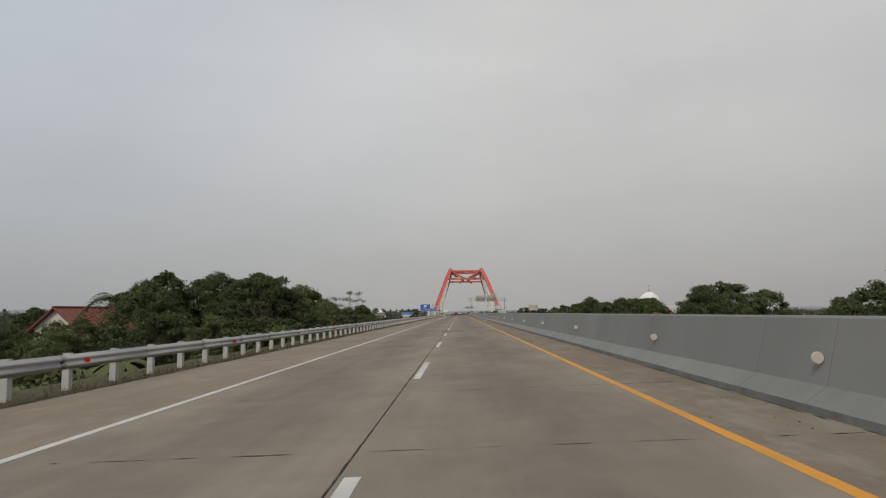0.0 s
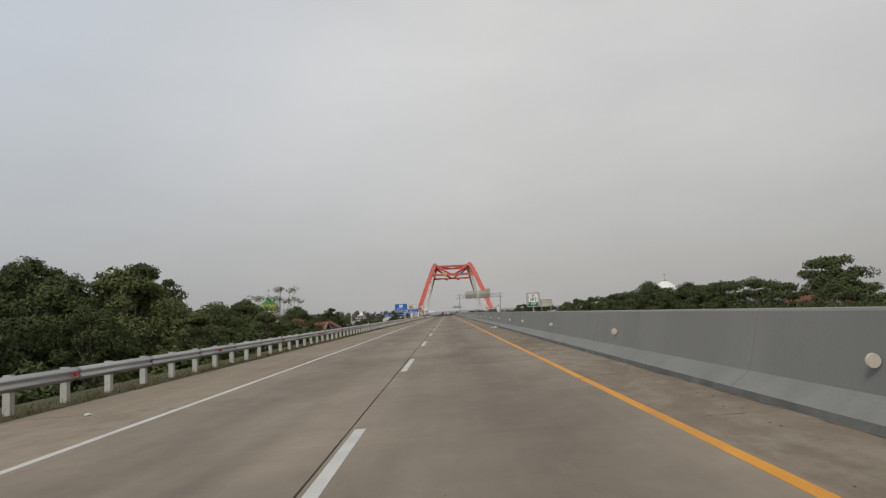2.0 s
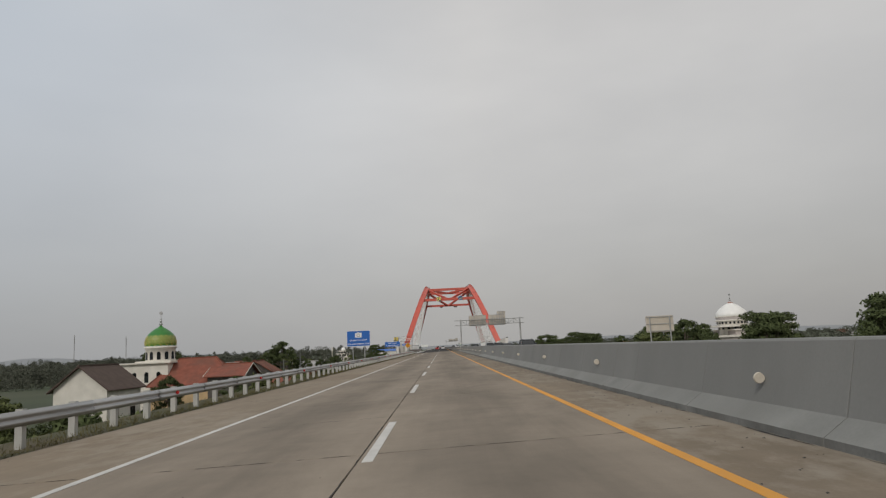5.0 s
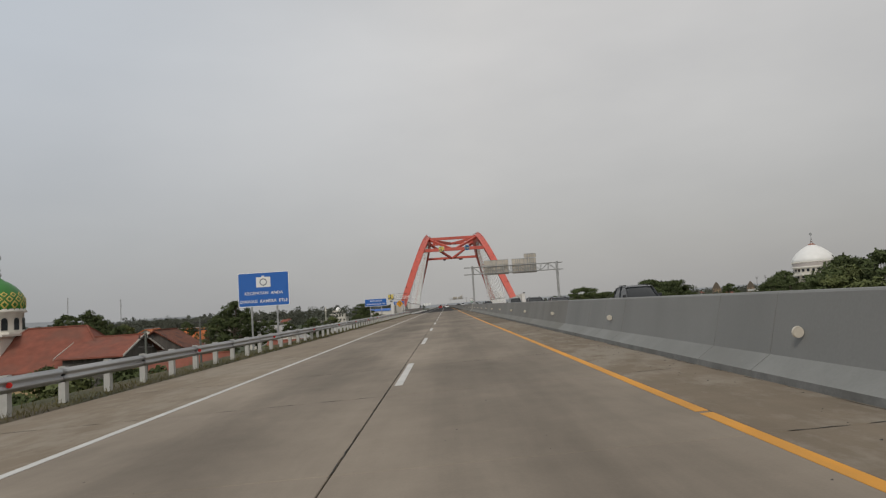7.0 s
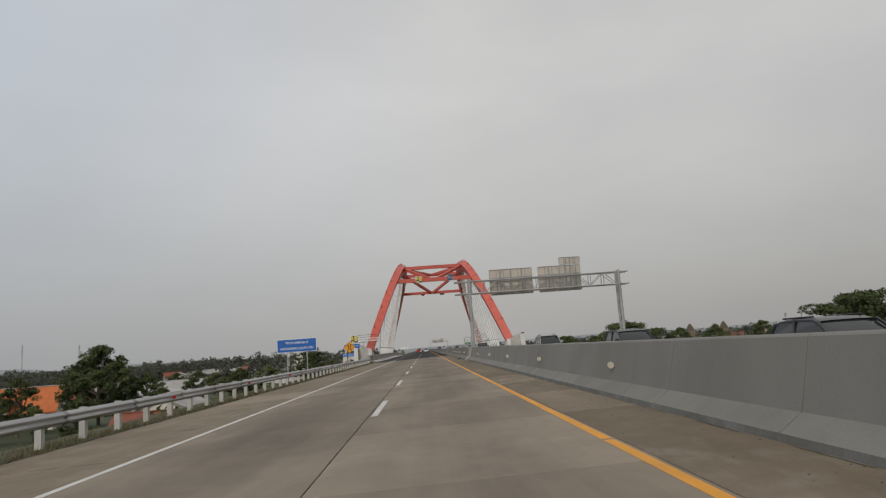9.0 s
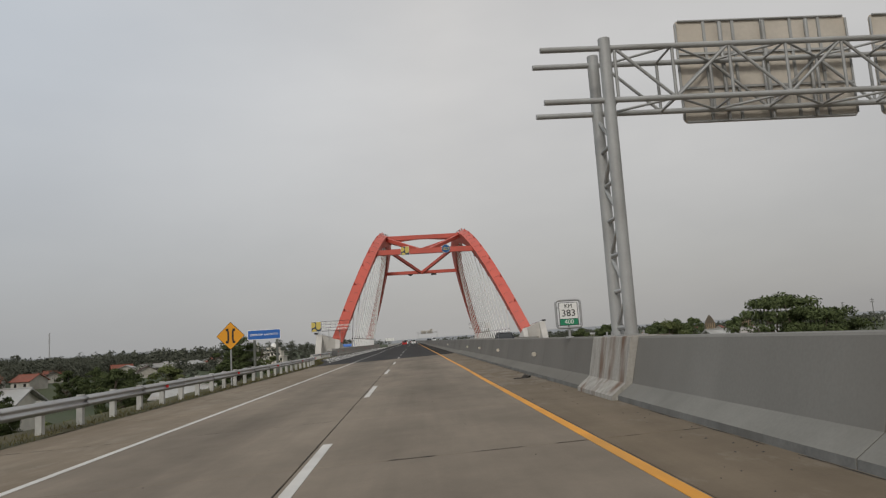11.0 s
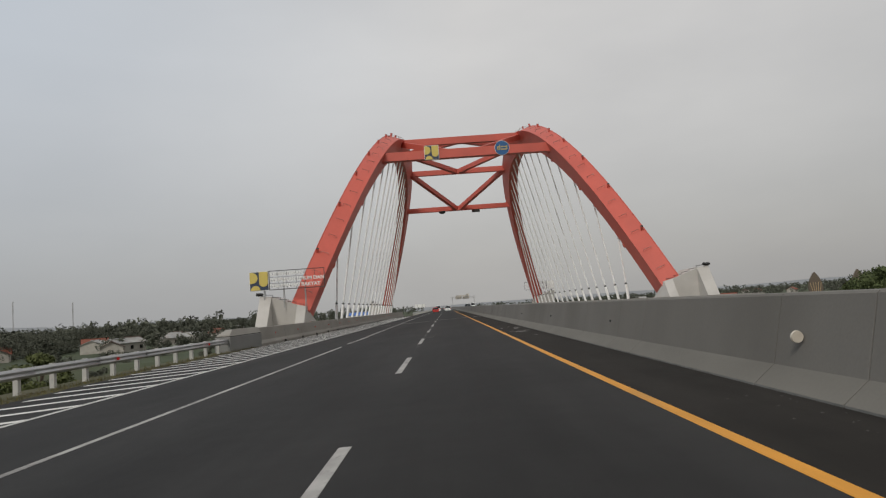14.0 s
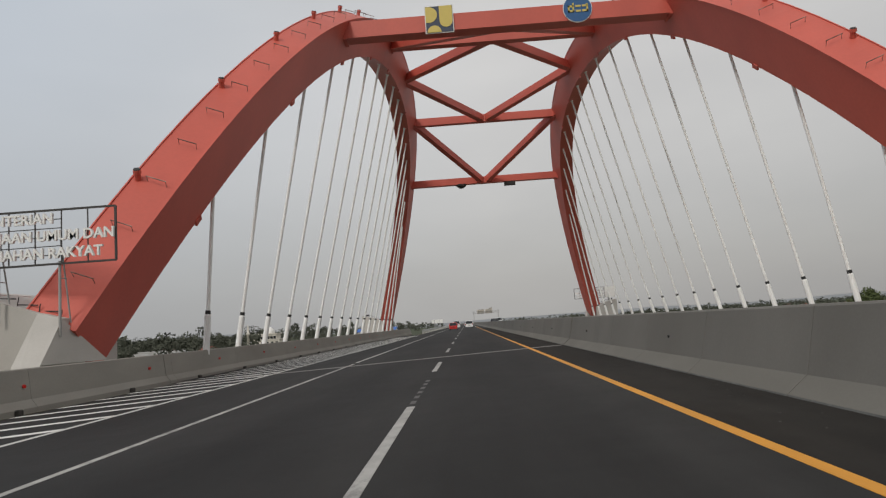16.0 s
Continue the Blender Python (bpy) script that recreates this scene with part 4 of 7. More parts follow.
def square_plate(parent, x0, z0, size, y, prefix="plate"):
    """Dark blue square with rounded yellow shapes."""
    bm = bmesh.new()
    box(bm, x0 - 0.03 * size, x0 + 1.03 * size, y, y + 0.08, z0 - 0.03 * size, z0 + 1.03 * size)
    back = part(prefix, bm, M["signwhite"], parent, "square plate with yellow rounded shapes on dark blue")
    bm = bmesh.new()
    box(bm, x0, x0 + size, y - 0.03, y, z0, z0 + size)
    part("field", bm, M["logo_dark"], back)
    s = size
    yy = y - 0.06
    bm = bmesh.new()
    disc(bm, x0 + 0.13 * s, z0 + 0.68 * s, 0.3 * s, yy, a0=-90, a1=90, seg=14)
    box(bm, x0, x0 + 0.13 * s, yy, yy + 0.03, z0 + 0.38 * s, z0 + 0.98 * s)
    part("round_shape", bm, M["logo_yellow"], back)
    bm = bmesh.new()
    disc(bm, x0 + 0.30 * s, z0 + 0.0 * s, 0.26 * s, yy, a0=0, a1=180, seg=14)
    part("low_shape", bm, M["logo_yellow"], back)
    bm = bmesh.new()
    disc(bm, x0 + 0.75 * s, z0 + 0.42 * s, 0.24 * s, yy, a0=180, a1=360, seg=14)
    box(bm, x0 + 0.51 * s, x0 + 0.99 * s, yy, yy + 0.03, z0 + 0.42 * s, z0 + s)
    part("tall_shape", bm, M["logo_yellow"], back)
    return back


fb = beam_mid(430)
square_plate(bridge, -1.42, 21.68, 1.9, fb.y - 0.75)
DX, DZ = 9.26, 22.64  # middle of the round plate
bm = bmesh.new()
disc(bm, DX, DZ, 0.98, fb.y - 0.72, 0.1, seg=32)
disc_ob = part("round_plate", bm, M["logo_blue"], bridge, "round blue plate with yellow bars")
bm = bmesh.new()
disc(bm, DX, DZ, 1.02, fb.y - 0.70, 0.06, seg=32)
part("rim", bm, M["signwhite"], disc_ob)
for x0, x1, z0, z1 in ((-0.68, -0.27, -0.27, -0.13), (-0.68, -0.27, 0.09, 0.22), (-0.36, -0.25, -0.27, 0.4), (-0.14, 0.22, -0.27, -0.13), (-0.14, 0.22, 0.09, 0.22), (0.31, 0.72, -0.27, -0.13), (0.31, 0.72, 0.09, 0.22), (0.61, 0.73, -0.27, 0.31), (-0.68, -0.56, -0.27, 0.22)):
    bm = bmesh.new()
    box(bm, DX + x0, DX + x1, fb.y - 0.76, fb.y - 0.72, DZ + z0, DZ + z1)
    part("bar", bm, M["logo_yellow"], disc_ob)

# ---- abutment buttresses ----
def buttress(sx, sy):
    """Concrete thrust block of an arch: two battered ribs and a recessed web. sx, sy: -1 left or near, 1 right or far."""
    t = thing("arch_buttress", label="pale concrete buttress block at an arch foot", category="buttress", group="arch buttresses")

    def place(v):
        x, y, z = v
        return (X_ARCH - 0.1 + sx * (x - 0.2), 460 + sy * y, z)

    def block(name, points, faces):
        bm = bmesh.new()
        v = [bm.verts.new(place(p)) for p in points]
        for f in faces:
            bm.faces.new([v[k] for k in f])
        bmesh.ops.recalc_face_normals(bm, faces=bm.faces)
        part(name, bm, M["pier"], t)

    def slab(name, x0, x1, z0, z1, foot, back=47.5):
        """A block from x0 to x1 whose top rises from z0 to z1; its front runs out by foot at the bottom."""
        pts = [(x, y, z) for x, top in ((x0, z0), (x1, z1)) for y, z in ((53.0 + foot, -2.5), (53.0, top), (back, top), (back, -2.5))]
        block(name, pts, ((0, 1, 2, 3), (4, 5, 6, 7), (0, 1, 5, 4), (1, 2, 6, 5), (2, 3, 7, 6), (3, 0, 4, 7)))

    slab("rib", 22.15, 23.3, 3.57, 3.78, 4.9)
    slab("web", 19.55, 22.15, 2.64, 3.55, 0.0)
    slab("rib", 18.65, 19.55, 2.42, 2.66, 4.0, 51.6)
    block("toe", [(18.66, 53.0, 2.4), (18.66, 54.3, 0.84), (18.0, 51.2, 0.84), (18.66, 51.2, 0.84)], ((0, 1, 2), (0, 2, 3), (0, 3, 1), (1, 3, 2)))
    return t


for sx in (-1, 1):
    for sy in (-1, 1):
        buttress(sx, sy)

# ---- lettering ----
def lettering(text, size, material, parent, m, align="CENTER", depth=0.004, bold=0.0, name="lettering", split=False):
    """Raised letters as a mesh. m: where the text's own x-y plane stands."""
    cu = bpy.data.curves.new(name, "FONT")
    cu.body, cu.size, cu.align_x, cu.align_y, cu.extrude, cu.offset, cu.resolution_u = text, size, align, "CENTER", depth, bold, 2
    tmp = bpy.data.objects.new(name + "_curve", cu)
    scene.collection.objects.link(tmp)
    bpy.context.view_layer.update()
    me = bpy.data.meshes.new_from_object(tmp.evaluated_get(bpy.context.evaluated_depsgraph_get()))
    bpy.data.objects.remove(tmp)
    bpy.data.curves.remove(cu)
    me.materials.clear()
    me.materials.append(material)
    ob = new(name, me)
    ob.parent = parent
    ob.matrix_basis = m
    if not split:
        return ob
    bm = bmesh.new()
    bm.from_mesh(me)
    bmesh.ops.remove_doubles(bm, verts=bm.verts, dist=1e-4)
    done = set()
    for first in bm.verts:  # one letter after the other
        if first in done:
            continue
        todo, letter = [first], []
        while todo:
            v = todo.pop()
            if v not in done:
                done.add(v)
                letter.append(v)
                todo += [e.other_vert(v) for e in v.link_edges]
        one = bmesh.new()
        twin = {v: one.verts.new(v.co) for v in letter}
        for f in bm.faces:
            if f.verts[0] in twin:
                one.faces.new([twin[v] for v in f.verts])
        part("letter", one, material, parent, at=m)
    bm.free()
    bpy.data.objects.remove(ob)


def rounded_panel(bm, x0, x1, z0, z1, y, thick, r=0.08, seg=4):
    """A flat plate facing -y with rounded corners."""
    pts = []
    for cx, cz, a in ((x1 - r, z1 - r, 0), (x0 + r, z1 - r, 90), (x0 + r, z0 + r, 180), (x1 - r, z0 + r, 270)):
        for i in range(seg + 1):
            k = radians(a + 90 * i / seg)
            pts.append((cx + r * math.cos(k), cz + r * math.sin(k)))
    f0 = [bm.verts.new((x, y, z)) for x, z in pts]
    f1 = [bm.verts.new((x, y + thick, z)) for x, z in pts]
    bm.faces.new(f0)
    bm.faces.new(f1[::-1])
    for i in range(len(pts)):
        bm.faces.new((f0[i], f1[i], f1[(i + 1) % len(pts)], f0[(i + 1) % len(pts)]))
    bmesh.ops.recalc_face_normals(bm, faces=bm.faces)


def pole(parent, x, y, z0, z1, r, name="post", material=None):
    bm = bmesh.new()
    tube(bm, (x, y, z0), (x, y, z1), r, seg=10)
    part(name, bm, material or M["galv"], parent)


UPRIGHT = lambda x, y, z: pose(x, y, z, 90, 0, 0)

# ---- road signs on our verge ----
M["post_dark"] = mat("weathered_post", (0.12, 0.125, 0.11), 0.75, vary=0.25, scale=3, fine=30)
def blue_sign(at, wide, high, low, lines_, label, icon=False, post_x=(0.25, 0.75), rim=0.04, square=False):
    """A blue board on two posts; at is the foot of its left edge."""
    t = thing("road_sign", at, label, "road sign")
    for k in post_x:
        if square:
            bm = bmesh.new()
            box(bm, wide * k - 0.075, wide * k + 0.075, 0.035, 0.16, -1.8, low + high - 0.05)
            part("post", bm, M["post_dark"], t)
        else:
            pole(t, wide * k, 0.06, -1.8, low + high - 0.1, 0.055)
    bm = bmesh.new()
    rounded_panel(bm, 0, wide, low, low + high, 0.0, 0.03)
    board = part("board", bm, M["signwhite"], t, "white rim of the board")
    bm = bmesh.new()
    rounded_panel(bm, rim, wide - rim, low + rim, low + high - rim, -0.006, 0.006, 0.06)
    part("face", bm, M["blue"], board)
    for text, size, cx, cz in lines_:
        lettering(text, size, M["signwhite"], board, UPRIGHT(wide * cx, -0.012, low + high * cz), bold=0.003)
    for z in (low + 0.25 * high, low + 0.75 * high):
        bm = bmesh.new()
        box(bm, 0.1, wide - 0.1, 0.03, 0.06, z - 0.03, z + 0.03)
        part("rail", bm, M["galv"], t)
    if icon:
        bm = bmesh.new()
        rounded_panel(bm, 1.08, 1.92, low + high * 0.56, low + high * 0.86, -0.014, 0.008, 0.02)
        box(bm, 1.4, 1.56, -0.014, -0.006, low + high * 0.86, low + high * 0.9)
        ic = part("camera_symbol", bm, M["signwhite"], board)
        for r, mm, yy in ((0.21, M["logo_dark"], -0.018), (0.165, M["signwhite"], -0.022)):
            bm = bmesh.new()
            disc(bm, 1.5, low + high * 0.71, r, yy, 0.004)
            part("lens_ring", bm, mm, ic)
    return t


blue_sign((-12.3, 211.0, -0.45), 3.0, 2.0, 2.38, [("KECEPATAN  ANDA", 0.25, 0.5, 0.385), ("DIAWASI  KAMERA  ETLE", 0.25, 0.5, 0.15)],
          "blue speed camera board with white camera symbol on posts", icon=True)
blue_sign((-13.4, 283.1, -0.45), 3.6, 1.2, 2.35, [("TRUK DAN BUS", 0.3, 0.5, 0.7), ("GUNAKAN LAJUR KIRI", 0.3, 0.5, 0.28)],
          "blue lane instruction board for trucks and buses")
blue_sign((-11.3, 317.0, -0.5), 2.3, 0.7, 2.6, [("JEMBATAN KALI KUTO", 0.19, 0.5, 0.5)],
          "small blue bridge name board on two posts", post_x=(0.2, 0.88), rim=0.045, square=True)

warn = thing("warning_sign", (-9.1, 304.1, -0.35), "amber diamond narrow bridge warning sign on a pole", "warning sign")
pole(warn, 0, 0.04, -1.2, 3.1, 0.04)
for s, y, mm, nm in ((0.82, 0.0, M["black"], "border"), (0.79, -0.008, M["amber"], "face")):
    bm = bmesh.new()
    box(bm, -s * 0.62, s * 0.62, y, y + 0.02, -s * 0.62, s * 0.62)
    bmesh.ops.rotate(bm, cent=(0, 0, 0), matrix=Matrix.Rotation(radians(45), 3, "Y"), verts=bm.verts)
    for v in bm.verts:
        v.co.z += 2.55
    part(nm, bm, mm, warn)
bm = bmesh.new()
for s in (-1, 1):
    for z0, z1, x0, x1 in ((2.3, 2.8, 0.07, 0.16), (2.8, 2.92, 0.1, 0.24), (2.18, 2.3, 0.1, 0.24)):
        box(bm, s * x0 if s > 0 else -x1, s * x1 if s > 0 else -x0, -0.016, -0.008, z0, z1)
part("bridge_symbol", bm, M["black"], warn)

# ---- kilometre boards on the median barrier ----
def km_board(x, y, figure, label):
    t = thing("kilometre_sign", (x, y, 1.21), label, "kilometre sign", "kilometre signs")
    bm = bmesh.new()
    tube(bm, (0, 0.03, 0.0), (0, 0.03, 0.4), 0.035, seg=8)
    box(bm, -0.09, 0.09, -0.02, 0.08, 0, 0.05)
    part("post", bm, M["galv"], t)
    bm = bmesh.new()
    x0, x1, z0, z1, r = -0.32, 0.32, 0.27, 0.98, 0.028
    path = []
    for cx, cz, a in ((x1 - 0.08, z1 - 0.08, 0), (x0 + 0.08, z1 - 0.08, 90), (x0 + 0.08, z0 + 0.08, 180), (x1 - 0.08, z0 + 0.08, 270)):
        for i in range(4):
            k = radians(a + 30 * i)
            path.append((cx + 0.08 * math.cos(k), 0.0, cz + 0.08 * math.sin(k)))
    for a, b in zip(path, path[1:] + path[:1]):
        tube(bm, a, b, r, seg=6)
    for z in (0.35, 0.8):
        tube(bm, (x0, 0.02, z), (x1, 0.02, z), 0.015, seg=6)
    part("tube_frame", bm, M["galv"], t)
    bm = bmesh.new()
    rounded_panel(bm, -0.245, 0.245, 0.33, 0.92, -0.02, 0.015, 0.02)
    board = part("board", bm, M["black"], t)
    bm = bmesh.new()
    box(bm, -0.232, 0.232, -0.026, -0.02, 0.505, 0.908)
    part("white_field", bm, M["signwhite"], board)
    bm = bmesh.new()
    box(bm, -0.232, 0.232, -0.026, -0.02, 0.342, 0.495)
    part("green_field", bm, M["green_sign"], board)
    lettering("KM", 0.145, M["black"], board, UPRIGHT(0, -0.029, 0.825), bold=0.0)
    lettering("383", 0.25, M["black"], board, UPRIGHT(0, -0.029, 0.64), bold=0.001)
    lettering(figure, 0.165, M["signwhite"], board, UPRIGHT(0, -0.029, 0.418), bold=0.0)
    return t


km_board(4.5, 84.5, "600", "white and green kilometre board reading KM 383 600")
km_board(4.25, 285.9, "400", "white and green kilometre board reading KM 383 400")

# ---- sign gantry over the opposite carriageway ----
def gantry(y, near=True):
    """Lattice gantry from the median to the far verge, its boards turned away."""
    t = thing("sign_gantry", (0, y, 0), "grey lattice steel sign gantry over the opposite carriageway", "sign gantry", "sign gantries")
    ya, yb, zl, zh = 0.2, 1.1, 6.04, 7.16
    xa, xb = 4.5, 18.3
    for x, z0 in ((xa, 1.15), (xb, -0.6)):
        for yy in (ya, yb):
            bm = bmesh.new()
            tube(bm, (x, yy, z0), (x, yy, 7.36), 0.125, seg=14)
            part("leg", bm, M["gantry"], t)
        bm = bmesh.new()
        n = 6 if x == xa else 8
        for i in range(n):
            z = z0 + 0.25 + (zl - z0 - 0.4) * i / n
            z1 = z0 + 0.25 + (zl - z0 - 0.4) * (i + 1) / n
            tube(bm, (x, ya, z), (x, yb, z), 0.045, seg=7)
            tube(bm, (x, ya if i % 2 else yb, z), (x, yb if i % 2 else ya, z1), 0.04, seg=7)
        part("lacing", bm, M["gantry"], t)
    for yy in (ya, yb):
        for z in (zl, zh):
            bm = bmesh.new()
            tube(bm, (xa - 1.35, yy, z), (xb + 0.9, yy, z), 0.06, seg=10)
            part("chord", bm, M["gantry"], t)
    bm = bmesh.new()
    n = 11
    for i in range(n):
        x0 = xa + 0.2 + (xb - xa - 0.4) * i / n
        x1 = xa + 0.2 + (xb - xa - 0.4) * (i + 1) / n
        for yy in (ya, yb):
            tube(bm, (x0, yy, zl), (x0, yy, zh), 0.034, seg=6, cap=False)
            tube(bm, (x0 if i % 2 else x1, yy, zl), (x1 if i % 2 else x0, yy, zh), 0.034, seg=6, cap=False)
        for z in (zl, zh):
            tube(bm, (x0, ya, z), (x0, yb, z), 0.028, seg=6, cap=False)
            tube(bm, (x0 if i % 2 else x1, ya, z), (x1 if i % 2 else x0, yb, z), 0.028, seg=6, cap=False)
    part("lattice", bm, M["gantry"], t)
    for x0, x1, z0, z1, cols, rows in ((6.48, 10.5, 5.8, 8.2, 6, 3), (11.05, 15.05, 5.8, 8.2, 6, 3), (13.1, 15.1, 8.26, 8.94, 3, 1)):
        bm = bmesh.new()
        rounded_panel(bm, x0, x1, z0, z1, 1.28, 0.02, 0.12)
        b = part("sign_board", bm, M["panel_back"], t, "unpainted aluminium back of a direction board")
        bm = bmesh.new()
        for i in range(1, cols):
            x = x0 + (x1 - x0) * i / cols
            box(bm, x - 0.03, x + 0.03, 1.24, 1.279, z0 + 0.02, z1 - 0.02)
        for i in range(1, rows):
            z = z0 + (z1 - z0) * i / rows
            box(bm, x0 + 0.02, x1 - 0.02, 1.23, 1.279, z - 0.025, z + 0.025)
        part("stiffener", bm, M["gantry"], b)
        bm = bmesh.new()
        for xx in (x0 + 0.02, x1 - 0.02):
            tube(bm, (xx, 1.25, z0 + 0.08), (xx, 1.25, z1 - 0.08), 0.025, seg=6)
        for z in (z0 + 0.02, z1 - 0.02):
            tube(bm, (x0 + 0.08, 1.25, z), (x1 - 0.08, 1.25, z), 0.025, seg=6)
        part("edge_frame", bm, M["gantry"], b)
        bm = bmesh.new()
        for k in (0.25, 0.5, 0.75):
            x = x0 + (x1 - x0) * k
            tube(bm, (x, 1.18, min(z0, 5.8)), (x, 1.18, z1 - 0.1), 0.045, seg=7)
        part("hanger_bracket", bm, M["gantry"], b)
    return t


near_gantry = gantry(281.5)
copy_thing(near_gantry, pose(0, 772.0, 0))
# pedestal of the gantry in the barrier line
ped = thing("gantry_pedestal", (0, 280.6, 0), "rust-stained concrete gantry pedestal in the barrier line", "pedestal")
bm = bmesh.new()
PED = [(3.67, 0.05), (3.68, 0.2), (3.95, 0.42), (4.12, 1.22), (4.14, 1.235), (4.86, 1.235), (4.88, 1.22), (5.05, 0.42), (5.3, 0.2), (5.32, 0.05)]
extrude(bm, PED, 0.0, 2.55)
part("block", bm, M["rust"], ped)
bm = bmesh.new()
for yy in (1.1, 2.0):
    box(bm, 4.26, 4.74, yy - 0.24, yy + 0.24, 1.235, 1.26)
    for dx in (-0.18, 0.18):
        for dy in (-0.18, 0.18):
            tube(bm, (4.5 + dx, yy + dy, 1.25), (4.5 + dx, yy + dy, 1.33), 0.02, seg=6)
part("base_plate", bm, M["gantry"], ped)

# back of a board beyond the opposite carriageway
bs = thing("road_sign", (18.3, 184.0, -0.5), "grey back of a road sign on two posts", "road sign")
for x in (0.35, 2.15):
    pole(bs, x, -0.06, -2, 3.6, 0.06, material=M["gantry"])
bm = bmesh.new()
rounded_panel(bm, 0, 2.5, 2.2, 3.65, 0.0, 0.03)
b = part("board", bm, M["panel_back"], bs)
bm = bmesh.new()
for z in (2.3, 2.92, 3.55):
    box(bm, 0.03, 2.47, -0.05, -0.001, z - 0.03, z + 0.03)
part("stiffener", bm, M["gantry"], b)

# ---- ministry sign frame on the buttresses ----
def frame_sign(at, rz, label):
    """Open steel frame with a square plate and three lines of white letters; at: foot of its left end."""
    t = thing("frame_sign", at, label, "sign frame", "bridge sign frames", rz=rz)
    square_plate(t, 0.03, 0.03, 1.86, 0.0)
    bm = bmesh.new()
    for a, b in (((1.98, 0.1, 0), (7.65, 0.1, 0)), ((1.98, 0.1, 1.93), (7.65, 0.1, 1.93)), ((1.98, 0.1, 0), (1.98, 0.1, 1.93)), ((7.65, 0.1, 0), (7.65, 0.1, 1.93))):
        bar(bm, a, b, 0.07, 0.07, up=(0, 1, 0.01))
    for x in (2.9, 3.8, 4.75, 5.7, 6.65):
        bar(bm, (x, 0.1, 0), (x, 0.1, 1.93), 0.035, 0.035, up=(0, 1, 0.01))
    for z in (0.32, 0.64, 0.96, 1.28, 1.6):
        bar(bm, (1.98, 0.12, z), (5.7, 0.12, z), 0.03, 0.03, up=(0, 1, 0.01))
    part("lattice_frame", bm, M["steel_dark"], t)
    for text, z in (("KEMENTERIAN", 1.6), ("PEKERJAAN UMUM DAN", 0.98), ("PERUMAHAN RAKYAT", 0.36)):
        lettering(text, 0.515, M["signwhite"], t, UPRIGHT(2.06, 0.02, z), align="LEFT", depth=0.05, bold=0.01, split=True)
    for x in (1.4, 3.4, 5.6):
        bm = bmesh.new()
        tube(bm, (x, 0.15, -1.0 - 0.28 * x), (x, 0.15, 0.1), 0.05, seg=7)
        tube(bm, (x, 0.9, -1.0 - 0.28 * x), (x, 0.15, 1.2), 0.03, seg=6)
        tube(bm, (x, 0.15, -0.5), (x, 0.55, -0.5), 0.02, seg=6)
        part("support", bm, M["gantry"], t)
    return t


frame_sign((-19.85, 406.6, 4.33), 0, "open steel sign frame with square plate and white letters")
frame_sign((2 * X_ARCH + 19.85, 920 - 406.6, 4.33), 180, "open steel sign frame seen from its back")

# floodlights on the buttresses
def flood(at, rz):
    t = thing("floodlight", at, "black floodlights on brackets atop a concrete buttress", "floodlight", "buttress floodlights", rz=rz)
    bm = bmesh.new()
    tube(bm, (0, 0, -0.4), (0, 0, 0.16), 0.04, seg=7)
    tube(bm, (-0.4, 0, 0.1), (0.15, 0, 0.14), 0.035, seg=7)
    part("bracket", bm, M["steel_dark"], t)
    for x, rx in ((-0.28, -35), (0.05, -20)):
        bm = bmesh.new()
        box(bm, -0.2, 0.2, -0.15, 0.15, -0.11, 0.11, m=pose(x, -0.1, 0.2, rx, 12, 10), bev=0.03)
        part("lamp_head", bm, M["black"], t)
    return t


for sx in (-1, 1):
    for sy in (-1, 1):
        flood((X_ARCH - 0.1 + sx * 23.0, 460 + sy * 53.0, 3.72), 0 if sy < 0 else 180)
        p = thing("cable_frame", (X_ARCH - 0.1 + sx * 20.4, 460 + sy * 52.6, 3.1), "thin bent steel pipes on the buttress edge", "pipe frame", "pipe frames")
        bm = bmesh.new()
        for k in range(5):
            x = -1.6 + 0.8 * k
            tube(bm, (sx * x, 0, 0.35 * x - 0.4), (sx * x + 0.1, 0, 0.2 + 0.35 * x), 0.02, seg=5)
            tube(bm, (sx * x, 0, 0.15 + 0.35 * x), (sx * (x + 0.8), 0.1, 0.22 + 0.35 * x), 0.025, seg=5)
        part("pipes", bm, M["steel_dark"], p)

# ---- litter on the road ----
def lump(name, at, size, m, label, seed, flat=0.4, category="litter"):
    bm = bmesh.new()
    bmesh.ops.create_icosphere(bm, subdivisions=3, radius=1.0)
    for v in bm.verts:
        n = noise.noise_vector(v.co * 1.7 + Vector((seed, 0, 0))) * 0.55 + noise.noise_vector(v.co * 5 + Vector((seed, 3, 0))) * 0.15
        v.co = Vector(((v.co.x + n.x) * size[0], (v.co.y + n.y) * size[1], max(-0.1, (v.co.z + n.z)) * size[2]))
    o = part(name, bm, m, None, smooth=False)
    o.matrix_basis = pose(*at)
    return tagged(o, label, category)


lump("plastic_litter", (3.5, 99.2, road_z(3.5) + 0.02), (0.14, 0.27, 0.07), M["litter"], "crumpled white plastic litter beside the barrier", 2)
lump("plastic_litter", (3.3, 100.1, road_z(3.3) + 0.02), (0.1, 0.13, 0.04), M["litter"], "small crumpled white litter beside the barrier", 4)
lump("tyre_scrap", (3.44, 288.5, road_z(3.44) + 0.02), (0.13, 0.1, 0.07), M["soil"], "black scrap of tyre lying beside the barrier", 9, category="debris")
lump("tyre_scrap", (3.18, 288.4, road_z(3.18) + 0.015), (0.12, 0.04, 0.025), M["soil"], "thin black scrap of tyre on the shoulder", 12, category="debris")
